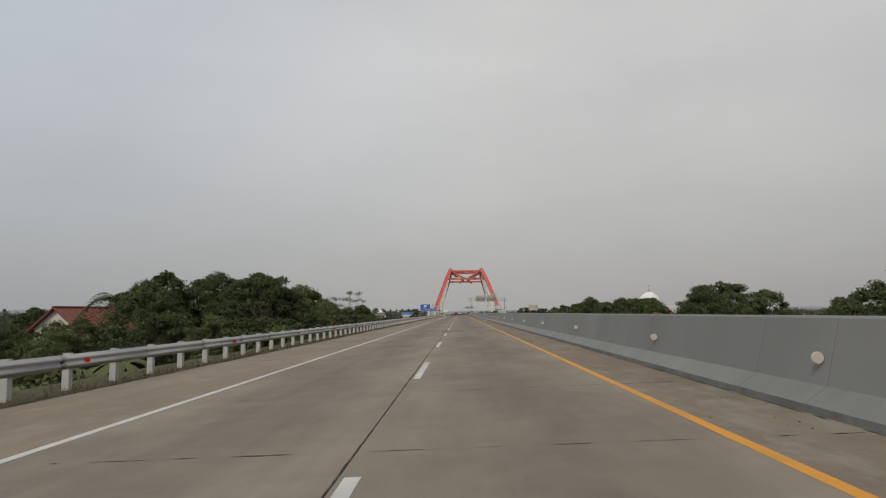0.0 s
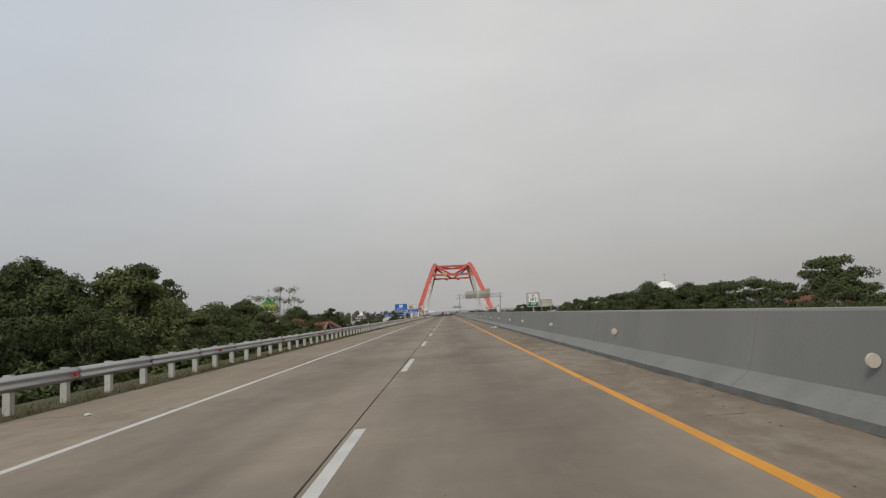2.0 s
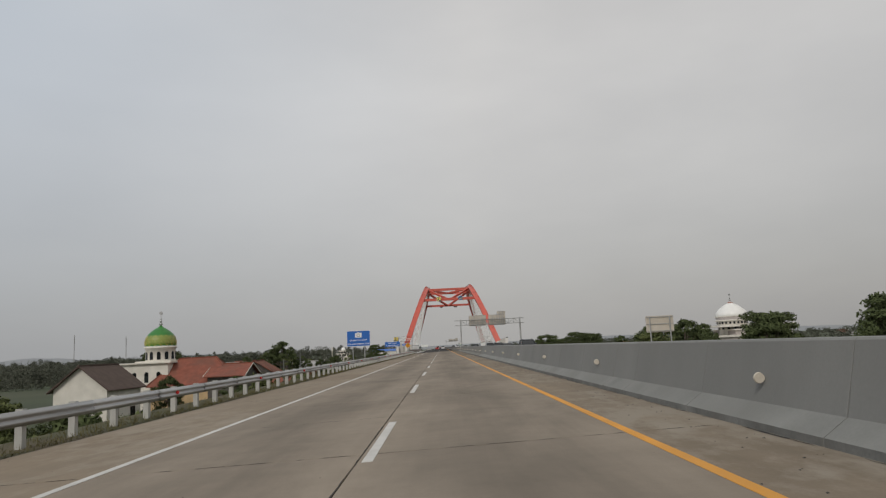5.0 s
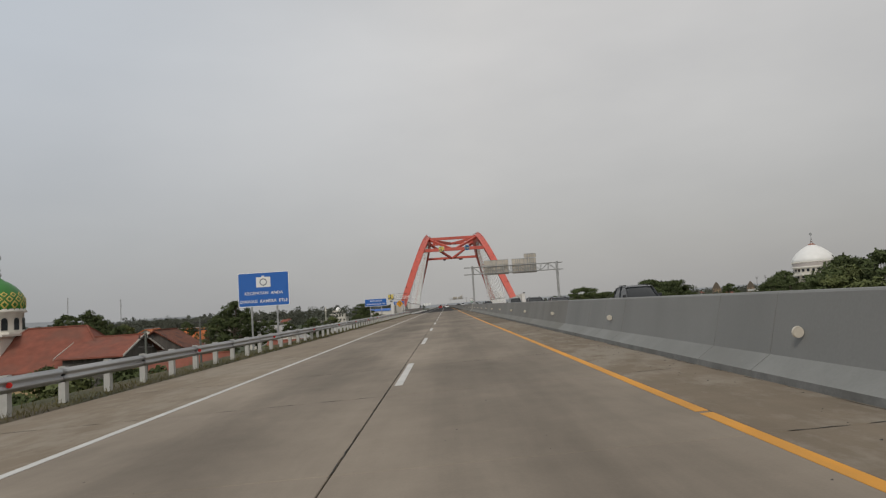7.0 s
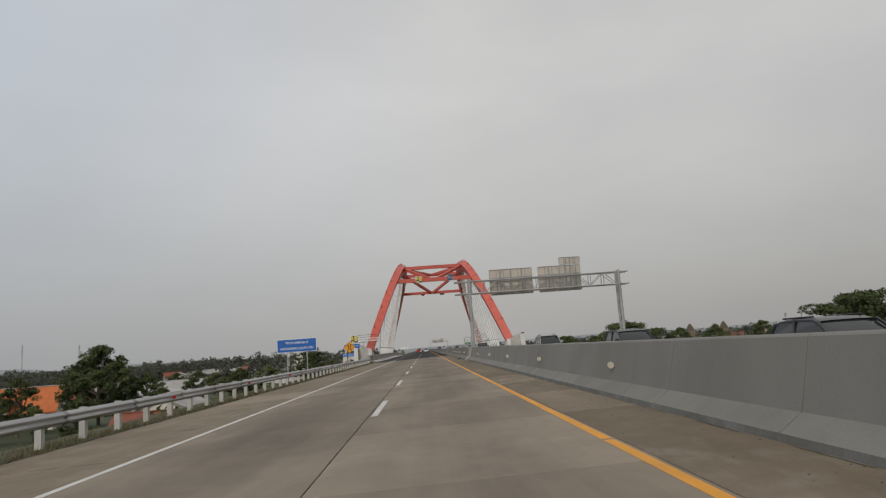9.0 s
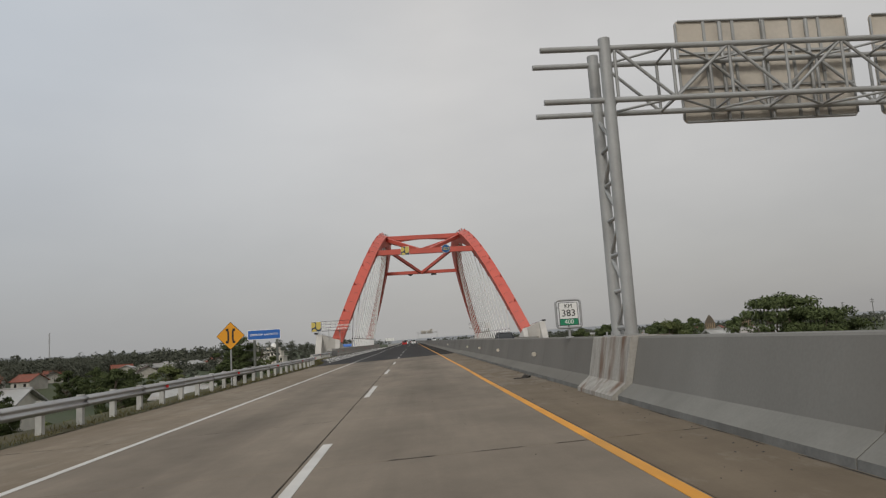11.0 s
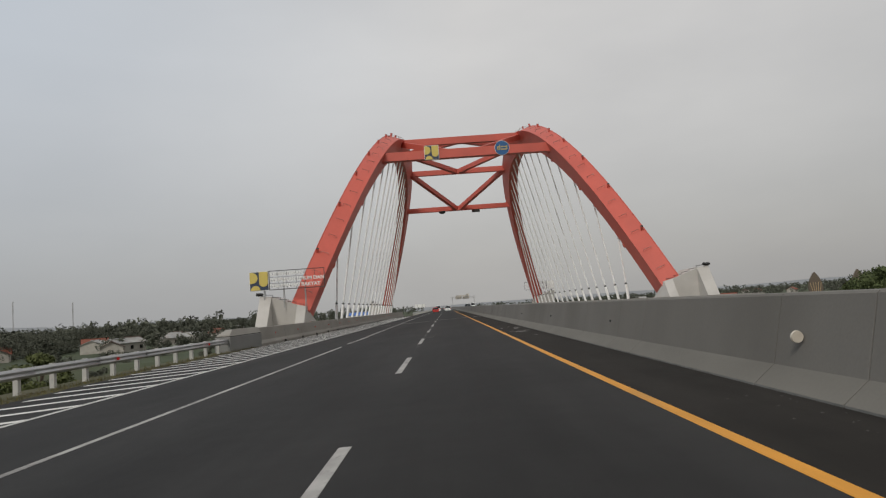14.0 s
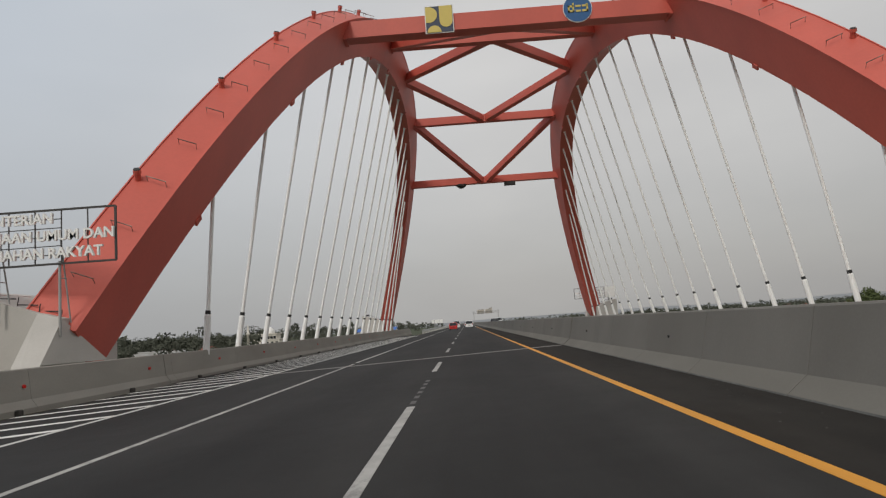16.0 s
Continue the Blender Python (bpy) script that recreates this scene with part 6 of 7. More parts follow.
def verge():
    bm = bmesh.new()
    prev = None
    y = -12.0
    while y < 381:
        inner, outer = verge_x(y), rail_x(y) - 0.9
        row = []
        for i in range(7):
            x = inner + (outer - inner) * i / 6
            lift = -0.004 if i == 0 else 0.012 + 0.012 * noise.noise(Vector((x * 3, y * 2, 0)))
            row.append(bm.verts.new((x, y, max(road_z(x), land_z(x, y) if i > 3 else -9) + lift)))
        if prev:
            for i in range(6):
                f = bm.faces.new((prev[i + 1], prev[i], row[i], row[i + 1]))
                f.smooth = True
        prev = row
        y += 0.3
    tagged(part("verge", bm, M["grass"]), "ragged olive grass verge under the guard rail", "verge", kind="structure")
    r = np.random.default_rng(5)
    n = 52000
    y = r.uniform(-8, 380, n)
    x = np.array([verge_x(q) for q in y]) - 0.03 - np.abs(r.normal(size=n)) * 0.6
    z = np.array([max(land_z(a, b), road_z(a)) if a > -12.3 else land_z(a, b) for a, b in zip(x, y)])
    a = r.uniform(0, 2 * np.pi, n)
    h = r.uniform(0.03, 0.11, n) * r.choice([1.0, 1.0, 1.0, 1.9], n)
    w = r.uniform(0.007, 0.016, n)
    dx, dy = np.cos(a) * w, np.sin(a) * w
    lx, ly = r.normal(size=n) * 0.07, r.normal(size=n) * 0.07
    v = np.stack([np.stack([x - dx, y - dy, z - 0.02], 1), np.stack([x + dx, y + dy, z - 0.02], 1), np.stack([x + lx, y + ly, z + h], 1)], 1).reshape(-1, 3)
    me = bpy.data.meshes.new("verge_grass")
    me.from_pydata(v.tolist(), [], np.arange(3 * n).reshape(-1, 3).tolist())
    me.materials.append(M["blade"])
    tagged(new("verge_grass", me), "dry yellow-green grass along the guard rail", "grass", kind="stuff")


verge()

# dead tree beside the tall one
snag = thing("dead_tree", (-22.0, 363.4, land_z(-22.0, 363.4) - 2.4), "bare leaning dead tree with a forked top", "tree")
bm = bmesh.new()
knots = [(0, 0, -0.5), (0.1, 0, 2.6), (0.5, 0.1, 4.9), (1.3, 0.1, 6.6), (1.7, 0.1, 7.9)]
for i, (a, b) in enumerate(zip(knots, knots[1:])):
    tube(bm, a, b, 0.2 - 0.035 * i, 0.165 - 0.035 * i, seg=8)
part("trunk", bm, M["bark"], snag)
for a, b in (((1.3, 0.1, 6.6), (2.3, 0.3, 7.5)), ((0.5, 0.1, 4.9), (-0.5, 0.2, 6.2)), ((1.7, 0.1, 7.9), (2.2, 0.0, 8.6))):
    bm = bmesh.new()
    tube(bm, a, b, 0.07, 0.02, seg=6)
    part("branch", bm, M["bark"], snag)

# ---- houses and mosques ----
def house(at, wide, deep, wall, ridge, roof, label, wall_m="plaster", rz=0.0, over=0.6, hip=False, windows=2, barge=False):
    """A small house: walls, a tiled roof with eaves, windows and a door. Ridge runs along its own x."""
    t = thing("house", at, label, "house", "roadside houses", rz=rz)
    bm = bmesh.new()
    box(bm, -wide / 2, wide / 2, -deep / 2, deep / 2, -0.5, wall)
    if not hip:
        for s in (-1, 1):
            v = [bm.verts.new((s * wide / 2, y, z)) for y, z in ((-deep / 2, wall), (deep / 2, wall), (0, wall + ridge - 0.1))]
            bm.faces.new(v)
            v = [bm.verts.new((s * (wide / 2 - 0.15), y, z)) for y, z in ((-deep / 2, wall), (deep / 2, wall), (0, wall + ridge - 0.1))]
            bm.faces.new(v)
    part("wall", bm, M[wall_m], t)
    x, y = wide / 2 + over, deep / 2 + over
    hx = wide / 2 * 0.45 if hip else x
    ze = wall - over * ridge / (deep / 2)
    bm = bmesh.new()
    top = [bm.verts.new(p) for p in ((-x, -y, ze), (x, -y, ze), (x, y, ze), (-x, y, ze), (-hx, 0, wall + ridge), (hx, 0, wall + ridge))]
    low = [bm.verts.new(v.co - Vector((0, 0, 0.16))) for v in top]
    for q in ((0, 1, 5, 4), (2, 3, 4, 5)):
        bm.faces.new([top[i] for i in q])
        bm.faces.new([low[i] for i in q[::-1]])
    if hip:
        for q in ((1, 2, 5), (3, 0, 4)):
            bm.faces.new([top[i] for i in q])
            bm.faces.new([low[i] for i in q[::-1]])
        rim = (0, 1, 2, 3)
    else:
        rim = (0, 1, 5, 2, 3, 4)
    for a, b in zip(rim, rim[1:] + rim[:1]):
        bm.faces.new((top[a], top[b], low[b], low[a]))
    bmesh.ops.recalc_face_normals(bm, faces=bm.faces)
    roof_ob = part("roof", bm, M[roof], t)
    bm = bmesh.new()
    bar(bm, (-hx, 0, wall + ridge + 0.04), (hx, 0, wall + ridge + 0.04), 0.28, 0.14)
    if hip:
        for sx in (-1, 1):
            for sy in (-1, 1):
                bar(bm, (sx * hx, 0, wall + ridge + 0.03), (sx * x, sy * y, ze + 0.05), 0.22, 0.12)
    part("ridge", bm, M["roof_grey"] if roof == "tile_new" else M[roof], roof_ob)
    if barge:
        for sx in (-1, 1):
            for sy in (-1, 1):
                bm = bmesh.new()
                bar(bm, (sx * (x + 0.03), 0, wall + ridge - 0.02), (sx * (x + 0.03), sy * y, ze - 0.02), 0.05, 0.2)
                part("barge_board", bm, M["plaster"], roof_ob)
    for i in range(windows):
        cx = -wide / 2 + wide * (i + 0.5) / windows
        for s in (-1, 1):
            bm = bmesh.new()
            box(bm, cx - 0.55, cx + 0.55, s * (deep / 2 + 0.02) - 0.03, s * (deep / 2 + 0.02) + 0.03, 0.9, 2.1)
            w = part("window", bm, M["glass"], t)
            bm = bmesh.new()
            for x0, x1, z0, z1 in ((-0.62, -0.55, 0.83, 2.17), (0.55, 0.62, 0.83, 2.17), (-0.55, 0.55, 2.1, 2.17), (-0.55, 0.55, 0.83, 0.9), (-0.03, 0.03, 0.9, 2.1)):
                box(bm, cx + x0, cx + x1, s * (deep / 2 + 0.03) - 0.04, s * (deep / 2 + 0.03) + 0.04, z0, z1)
            part("window_frame", bm, M["bark"], w)
    return t


def hz(x, y):
    return land_z(x, y)


house((-43.6, 78.5, -4.2), 9, 5.5, 4.3, 2.2, "tile", "cream gabled house with red tiled roof among trees", rz=80)
house((-45.2, 250.3, -6.9), 14, 11, 4.3, 4.2, "tile", "house with broad hipped red tiled roof", hip=True, wall_m="plaster_tan", rz=8)
house((-38.6, 249.6, -6.9), 6.2, 9.4, 5.3, 1.8, "tile", "low house with long red tiled roof", wall_m="boards", rz=0, barge=True)
house((-36.6, 259.8, -6.9), 5.6, 9.6, 4.5, 2.9, "tile_rust", "gabled house with rusty brown tiled roof", wall_m="boards", rz=88)
house((-48.0, 219, -6.9), 8.5, 7.5, 5.2, 2.9, "tile_dark", "white house with dark tiled gable", rz=85)
house((-26.5, 240, -7.2), 8, 7, 3.2, 2.0, "tile", "small tan house with weathered tiled roof", wall_m="plaster_tan", rz=8)
house((-64.6, 321.0, -7), 9, 8.0, 5.3, 2.0, "tile_new", "white gabled house with orange tiled roof", rz=97, over=0.4)
house((-59.6, 326.4, -7), 8.2, 7, 3.7, 3.1, "tile_new", "house with steep bright orange tiled roof", rz=10)
house((-27.0, 292, -7.2), 8.5, 6.5, 2.6, 1.6, "tile", "low shed with rusty red tiles beside the motorway", wall_m="plaster_tan", rz=5)
house((-30.0, 303, -7.2), 7, 9, 3.3, 2.2, "roof_grey", "small barn with pale grey sheet gable", rz=88)
house((-43.5, 340, -7.2), 9, 8, 4.6, 1.6, "roof_grey", "white house with pale flat sheet roof", rz=5)
house((-27.0, 352.5, -6.2), 6, 4, 3.0, 0.9, "roof_grey", "low shed with white sheet roof below the verge", rz=0)
house((44, 355, -6.9), 13, 10, 5.0, 2.4, "roof_grey", "hall with pale weathered sheet roof", rz=12)
house((40.5, 124, -7.0), 9, 8, 6.0, 2.7, "tile", "house with red tiled roof beyond the motorway", rz=80)
house((31.5, 108, -5.8), 8, 6.5, 4.8, 2.6, "tile", "red roofed house beyond the opposite carriageway", rz=85)
far_house = [house((-150, 520, hz(-150, 520)), 9, 7, 3.2, 2.0, "tile", "distant muted white house with red roof", wall_m="plaster_far", rz=15),
             house((-175, 600, hz(-175, 600)), 12, 8, 3.4, 1.5, "roof_grey", "distant pale house with grey roof", wall_m="plaster_far", rz=-10, windows=3),
             house((-140, 640, hz(-140, 640)), 8, 7, 3.0, 1.8, "tile_dark", "distant small house with brown roof", wall_m="plaster_far", rz=60)]
rnd = random.Random(77)
for i in range(110):
    side = -1 if i % 4 else 1
    y = rnd.uniform(470, 1250) if i < 84 else rnd.uniform(420, 760)
    d = 190 + rnd.uniform(0, 0.42 * y) if i < 84 else rnd.uniform(105, 165)
    x = X_MID + side * d
    o = copy_thing(far_house[i % 3], pose(x, y, land_z(x, y), 0, 0, rnd.uniform(0, 180)))


def revolve(bm, prof, cx=0.0, cy=0.0, seg=32, mi=0):
    """A turned shape from (radius, z) points."""
    rings = []
    for r, z in prof:
        rings.append([bm.verts.new((cx + r * math.cos(2 * math.pi * i / seg), cy + r * math.sin(2 * math.pi * i / seg), z)) for i in range(seg)])
    for a, b in zip(rings, rings[1:]):
        for i in range(seg):
            f = bm.faces.new((a[i], a[(i + 1) % seg], b[(i + 1) % seg], b[i]))
            f.smooth, f.material_index = True, mi


DOME = [(1.0, 0.0), (1.04, 0.14), (1.05, 0.3), (1.02, 0.48), (0.95, 0.66), (0.82, 0.86), (0.64, 1.04), (0.42, 1.2), (0.22, 1.31), (0.1, 1.4), (0.05, 1.48)]


def finial(parent, z, s=1.0):
    bm = bmesh.new()
    tube(bm, (0, 0, z - 0.2), (0, 0, z + 1.9 * s), 0.08 * s, 0.04 * s, seg=8)
    for zz, r in ((0.3, 0.3), (0.8, 0.22), (1.2, 0.15)):
        bmesh.ops.create_icosphere(bm, subdivisions=2, radius=r * s, matrix=Matrix.Translation((0, 0, z + zz * s)))
    bmesh.ops.create_cone(bm, cap_ends=True, segments=14, radius1=0.3 * s, radius2=0.3 * s, depth=0.08 * s, matrix=Matrix.Translation((0, 0, z + 2.15 * s)) @ Matrix.Rotation(radians(90), 4, "X"))
    part("finial", bm, M["galv"], parent)


# green patterned dome on the left
mq = thing("mosque", (-52.5, 251, -7.0), "small mosque with green and yellow patterned dome", "mosque")
bm = bmesh.new()
box(bm, -8.0, 3.4, -5, 5, -0.5, 7.9)
part("wall", bm, M["plaster"], mq)
bm = bmesh.new()
box(bm, -8.5, 3.9, -5.5, 5.5, 7.9, 8.15)
box(bm, -3.3, 3.3, -3.3, 3.3, 8.15, 8.4)
part("cornice", bm, M["plaster"], mq)
bm = bmesh.new()
revolve(bm, [(2.6, 8.3), (2.6, 10.6), (2.9, 10.65), (2.9, 10.9), (2.55, 11.0)], seg=16)
part("drum", bm, M["plaster"], mq)
for i in range(12):
    a = 2 * math.pi * (i + 0.5) / 12
    bm = bmesh.new()
    box(bm, -0.32, 0.32, -0.06, 0.06, 8.6, 9.7)
    tube(bm, (0, -0.06, 9.7), (0, 0.06, 9.7), 0.32, seg=14)
    part("window", bm, M["glass"], mq, at=pose(2.58 * math.cos(a), 2.58 * math.sin(a), 0, 0, 0, math.degrees(a) + 90))
bm = bmesh.new()
revolve(bm, [(2.65 * r, 10.95 + 2.7 * z) for r, z in DOME], seg=32)
for k in range(5):
    x = -6.9 + 2.15 * k
    wb = bmesh.new()
    box(wb, x - 0.36, x + 0.36, -5.04, -4.95, 4.6, 6.1)
    tube(wb, (x, -5.04, 6.1), (x, -4.95, 6.1), 0.36, seg=16)
    part("window", wb, M["glass"], mq)
dome = part("dome", bm, M["dome_green"], mq, "green tiled onion dome")


def dome_at(a, z, lift):
    r = np.interp(z, [q for _, q in DOME], [p for p, _ in DOME]) * 2.65 + lift
    return Vector((r * math.cos(a), r * math.sin(a), 10.95 + 2.7 * z))


bm = bmesh.new()
for row, (zc, hh, n) in enumerate(((0.22, 0.2, 16), (0.46, 0.15, 16), (0.66, 0.12, 16))):
    for i in range(n):
        a = 2 * math.pi * (i + 0.5 * (row % 2)) / n
        wa = math.pi / n * 0.8
        o = [dome_at(a + p * wa, zc + q * hh, 0.04) for p, q in ((-1, 0), (0, -1), (1, 0), (0, 1))]
        c = [dome_at(a + p * wa * 0.55, zc + q * hh * 0.55, 0.05) for p, q in ((-1, 0), (0, -1), (1, 0), (0, 1))]
        vo, vc = [bm.verts.new(v) for v in o], [bm.verts.new(v) for v in c]
        for k in range(4):
            bm.faces.new((vo[k], vo[(k + 1) % 4], vc[(k + 1) % 4], vc[k]))
bmesh.ops.recalc_face_normals(bm, faces=bm.faces)
part("diamond_band", bm, mat("dome_yellow", (0.6, 0.48, 0.12), 0.5, vary=0.1), dome, "yellow diamond tiles")
bm = bmesh.new()
for i in range(24):
    a = 2 * math.pi * i / 24
    vv = [bm.verts.new(dome_at(a + p * math.pi / 26, q, 0.045)) for p, q in ((-1, -0.02), (1, -0.02), (0.75, 0.05), (-0.75, 0.05))]
    bm.faces.new(vv)
part("white_band", bm, M["dome_white"], dome)
finial(mq, 14.8, 1.1)

# white dome on the right
mr = thing("mosque", (95.7, 348, -7.0), "large mosque with white dome and arcaded drum", "mosque")
M["old_band"] = mat("weathered_band", (0.42, 0.38, 0.36), 0.85, vary=0.2, scale=1.5, fine=12)
for x0, x1, y0, z0, z1, nm, mm in ((-12, 12, -11, -0.5, 6.95, "wall", "old_band"), (-12.6, 10.5, -11.6, 6.95, 7.55, "cornice", "plaster"), (-3.0, 15, -9, 7.5, 9.0, "wall", "old_band"), (-3.6, 16, -9.6, 9.0, 9.4, "cornice", "plaster"), (-7.6, 16.5, -8.2, 10.15, 10.7, "cornice", "plaster")):
    bm = bmesh.new()
    box(bm, x0, x1, y0, -y0, z0, z1)
    part(nm, bm, M[mm], mr)
bm = bmesh.new()
revolve(bm, [(4.3, 7.4), (4.3, 10.2), (4.75, 10.65), (4.75, 12.05), (5.2, 12.1), (5.25, 12.45), (4.9, 12.5)], seg=28)
part("drum", bm, M["plaster"], mr)
bm = bmesh.new()
revolve(bm, [(4.88, 12.45), (4.95, 13.4), (4.9, 13.6)], seg=28)
part("band", bm, M["old_band"], mr, "weathered grey band below the dome")
for i in range(24):
    a = 2 * math.pi * i / 24
    bm = bmesh.new()
    box(bm, -0.3, 0.3, -0.08, 0.08, 11.15, 11.85)
    part("window", bm, M["glass"], mr, at=pose(4.73 * math.cos(a), 4.73 * math.sin(a), 0, 0, 0, math.degrees(a) + 90))
for i in range(14):
    a = 2 * math.pi * i / 14
    bm = bmesh.new()
    box(bm, -0.4, 0.4, -0.08, 0.08, 9.45, 10.1)
    part("window", bm, M["glass"], mr, at=pose(4.29 * math.cos(a), 4.29 * math.sin(a), 0, 0, 0, math.degrees(a) + 90))
for i in range(9):
    bm = bmesh.new()
    x = 3.0 + 1.4 * i
    box(bm, x - 0.18, x + 0.18, -9.5, -9.1, 7.5, 9.05)
    part("column", bm, M["dome_white"], mr)
WD = [(0.96, 0.0), (1.0, 0.08), (0.975, 0.2), (0.89, 0.36), (0.74, 0.55), (0.53, 0.74), (0.32, 0.89), (0.17, 0.97), (0.1, 1.0)]
bm = bmesh.new()
revolve(bm, [(5.1 * r, 13.5 + 4.6 * z) for r, z in WD], seg=40)
wd = part("dome", bm, M["dome_white"], mr, "smooth white dome")
bm = bmesh.new()
bmesh.ops.create_icosphere(bm, subdivisions=1, radius=0.24)
bead = part("bead", bm, M["plaster"], wd)
for i in range(40):
    a = 2 * math.pi * i / 40
    o = new("bead", bead.data) if i else bead
    o.parent = wd
    o.matrix_basis = pose(5.0 * math.cos(a), 5.0 * math.sin(a), 13.55)
bm = bmesh.new()
revolve(bm, [(0.95, 17.95), (0.8, 18.15), (0.35, 18.4), (0.2, 18.8)], seg=16)
part("finial_base", bm, mat("finial_red", (0.3, 0.14, 0.1), 0.7, vary=0.2), wd, "dull red finial base")
finial(mr, 18.0, 1.3)

# carved pointed monuments far to the right
for x, y, s in ((165, 642, 1.25), (191, 653, 1.25), (219, 662, 1.2)):
    t = thing("carved_gate", (x, y, land_z(x, y)), "dark pointed carved gate ornament far off", "monument", "carved gates")
    bm = bmesh.new()
    pts = []
    for i in range(17):
        k = i / 16
        w = 2.5 * s * math.sin(math.pi * (0.25 + 0.75 * k)) ** 0.8
        pts.append((w, 2 + 8.5 * s * k))
    outline = [(-w, z) for w, z in pts] + [(w, z) for w, z in pts[::-1]]
    f0 = [bm.verts.new((a, -0.5, b)) for a, b in outline]
    f1 = [bm.verts.new((a, 0.5, b)) for a, b in outline]
    bm.faces.new(f0)
    bm.faces.new(f1[::-1])
    for i in range(len(outline)):
        bm.faces.new((f0[i], f1[i], f1[(i + 1) % len(outline)], f0[(i + 1) % len(outline)]))
    bmesh.ops.recalc_face_normals(bm, faces=bm.faces)
    part("leaf_panel", bm, M["bark"], t)
    bm = bmesh.new()
    box(bm, -3, 3, -1.2, 1.2, -0.5, 2.2)
    part("plinth", bm, M["plaster"], t)
    bm = bmesh.new()
    for a in range(-2, 3):
        bar(bm, (a * 0.5 * s, -0.55, 2.4), (a * 1.0 * s, -0.55, 6.5 * s), 0.15, 0.15, up=(0, 1, 0.01))
    part("carving", bm, M["plaster_tan"], t)

# distant white mosque with stepped roofs and a slim minaret
mw = thing("mosque", (-74.0, 640, -9.2), "distant white mosque with stepped roofs and slim minaret", "mosque")
for x0, x1, z0, z1, nm in ((-6, 6, -0.5, 6.5, "hall"), (-4.5, 4.5, 6.5, 9.2, "upper_storey"), (-3, 3, 9.2, 11.2, "lantern")):
    bm = bmesh.new()
    box(bm, x0, x1, x0, x1, z0, z1)
    w = part(nm, bm, M["plaster"], mw)
    for k in range(5):
        bm = bmesh.new()
        cx = x0 + (x1 - x0) * (k + 0.5) / 5
        box(bm, cx - 0.5, cx + 0.5, x0 - 0.06, x0 + 0.02, z1 - 1.9, z1 - 0.7)
        part("window", bm, M["glass"], w)
    bm = bmesh.new()
    box(bm, x0 - 0.5, x1 + 0.5, x0 - 0.5, x1 + 0.5, z1, z1 + 0.3)
    part("cornice", bm, M["plaster"], mw)
bm = bmesh.new()
revolve(bm, [(1.6, 11.4), (1.75, 12.0), (1.4, 12.9), (0.7, 13.6), (0.0, 14.0)], seg=16)
part("dome", bm, M["dome_white"], mw)
bm = bmesh.new()
revolve(bm, [(0.55, -0.5), (0.5, 11.5), (0.85, 11.6), (0.85, 12.1), (0.4, 12.2), (0.35, 14.0), (0.0, 15.5)], cx=-8.5, seg=12)
part("minaret", bm, M["plaster"], mw)

# thin radio masts and power poles
def mast(x, y, high, r, label):
    t = thing("mast", (x, y, land_z(x, y)), label, "mast")
    bm = bmesh.new()
    tube(bm, (0, 0, -1), (0, 0, high), r, r * 0.5, seg=6)
    for k in range(6):
        z = high * (0.96 - 0.05 * k)
        tube(bm, (-r * 1.6, 0, z), (r * 1.6, 0, z + high * 0.04), r * 0.4, seg=5)
    part("pole", bm, M["gantry"], t)


mast(-609, 1454, 58, 0.9, "tall thin radio mast far off")
mast(-719, 1473, 66, 0.9, "tall thin radio mast in the distance")
for x, y, h in ((-23.3, 235.2, 8.6), (-23.4, 223.8, 7.8), (140, 470, 15), (150, 500, 15)):
    t = thing("power_pole", (x, y, land_z(x, y)), "concrete power pole with crossarms", "power pole", "power poles")
    bm = bmesh.new()
    tube(bm, (0, 0, -1), (0, 0, h), 0.14, 0.09, seg=8)
    part("pole", bm, M["post_dark"], t)
    bm = bmesh.new()
    for k in range(2):
        bar(bm, (-0.6, 0, h - 0.4 - 0.7 * k), (0.6, 0, h - 0.4 - 0.7 * k), 0.09, 0.09, up=(0, 0.01, 1))
        for xx in (-0.5, -0.2, 0.2, 0.5):
            tube(bm, (xx, 0, h - 0.38 - 0.7 * k), (xx, 0, h - 0.18 - 0.7 * k), 0.035, seg=5)
    part("crossarm", bm, M["steel_dark"], t)

# billboard and blue shed beyond the bridge
bb = thing("billboard", (-19, 760, -1.5), "plain white roadside billboard on posts", "billboard")
for x in (1.5, 4.5):
    pole(bb, x, 0.1, -5, 5.5, 0.15, material=M["gantry"])
bm = bmesh.new()
box(bm, 0, 6, 0, 0.2, 3.6, 5.6, bev=0.02)
part("board", bm, M["signwhite"], bb)
sh = house((-62, 860, -7), 26, 16, 7.0, 2.0, "roof_grey", "long blue walled warehouse beyond the bridge", rz=0, windows=5)
sh.children[0].data.materials[0] = M["blue"]

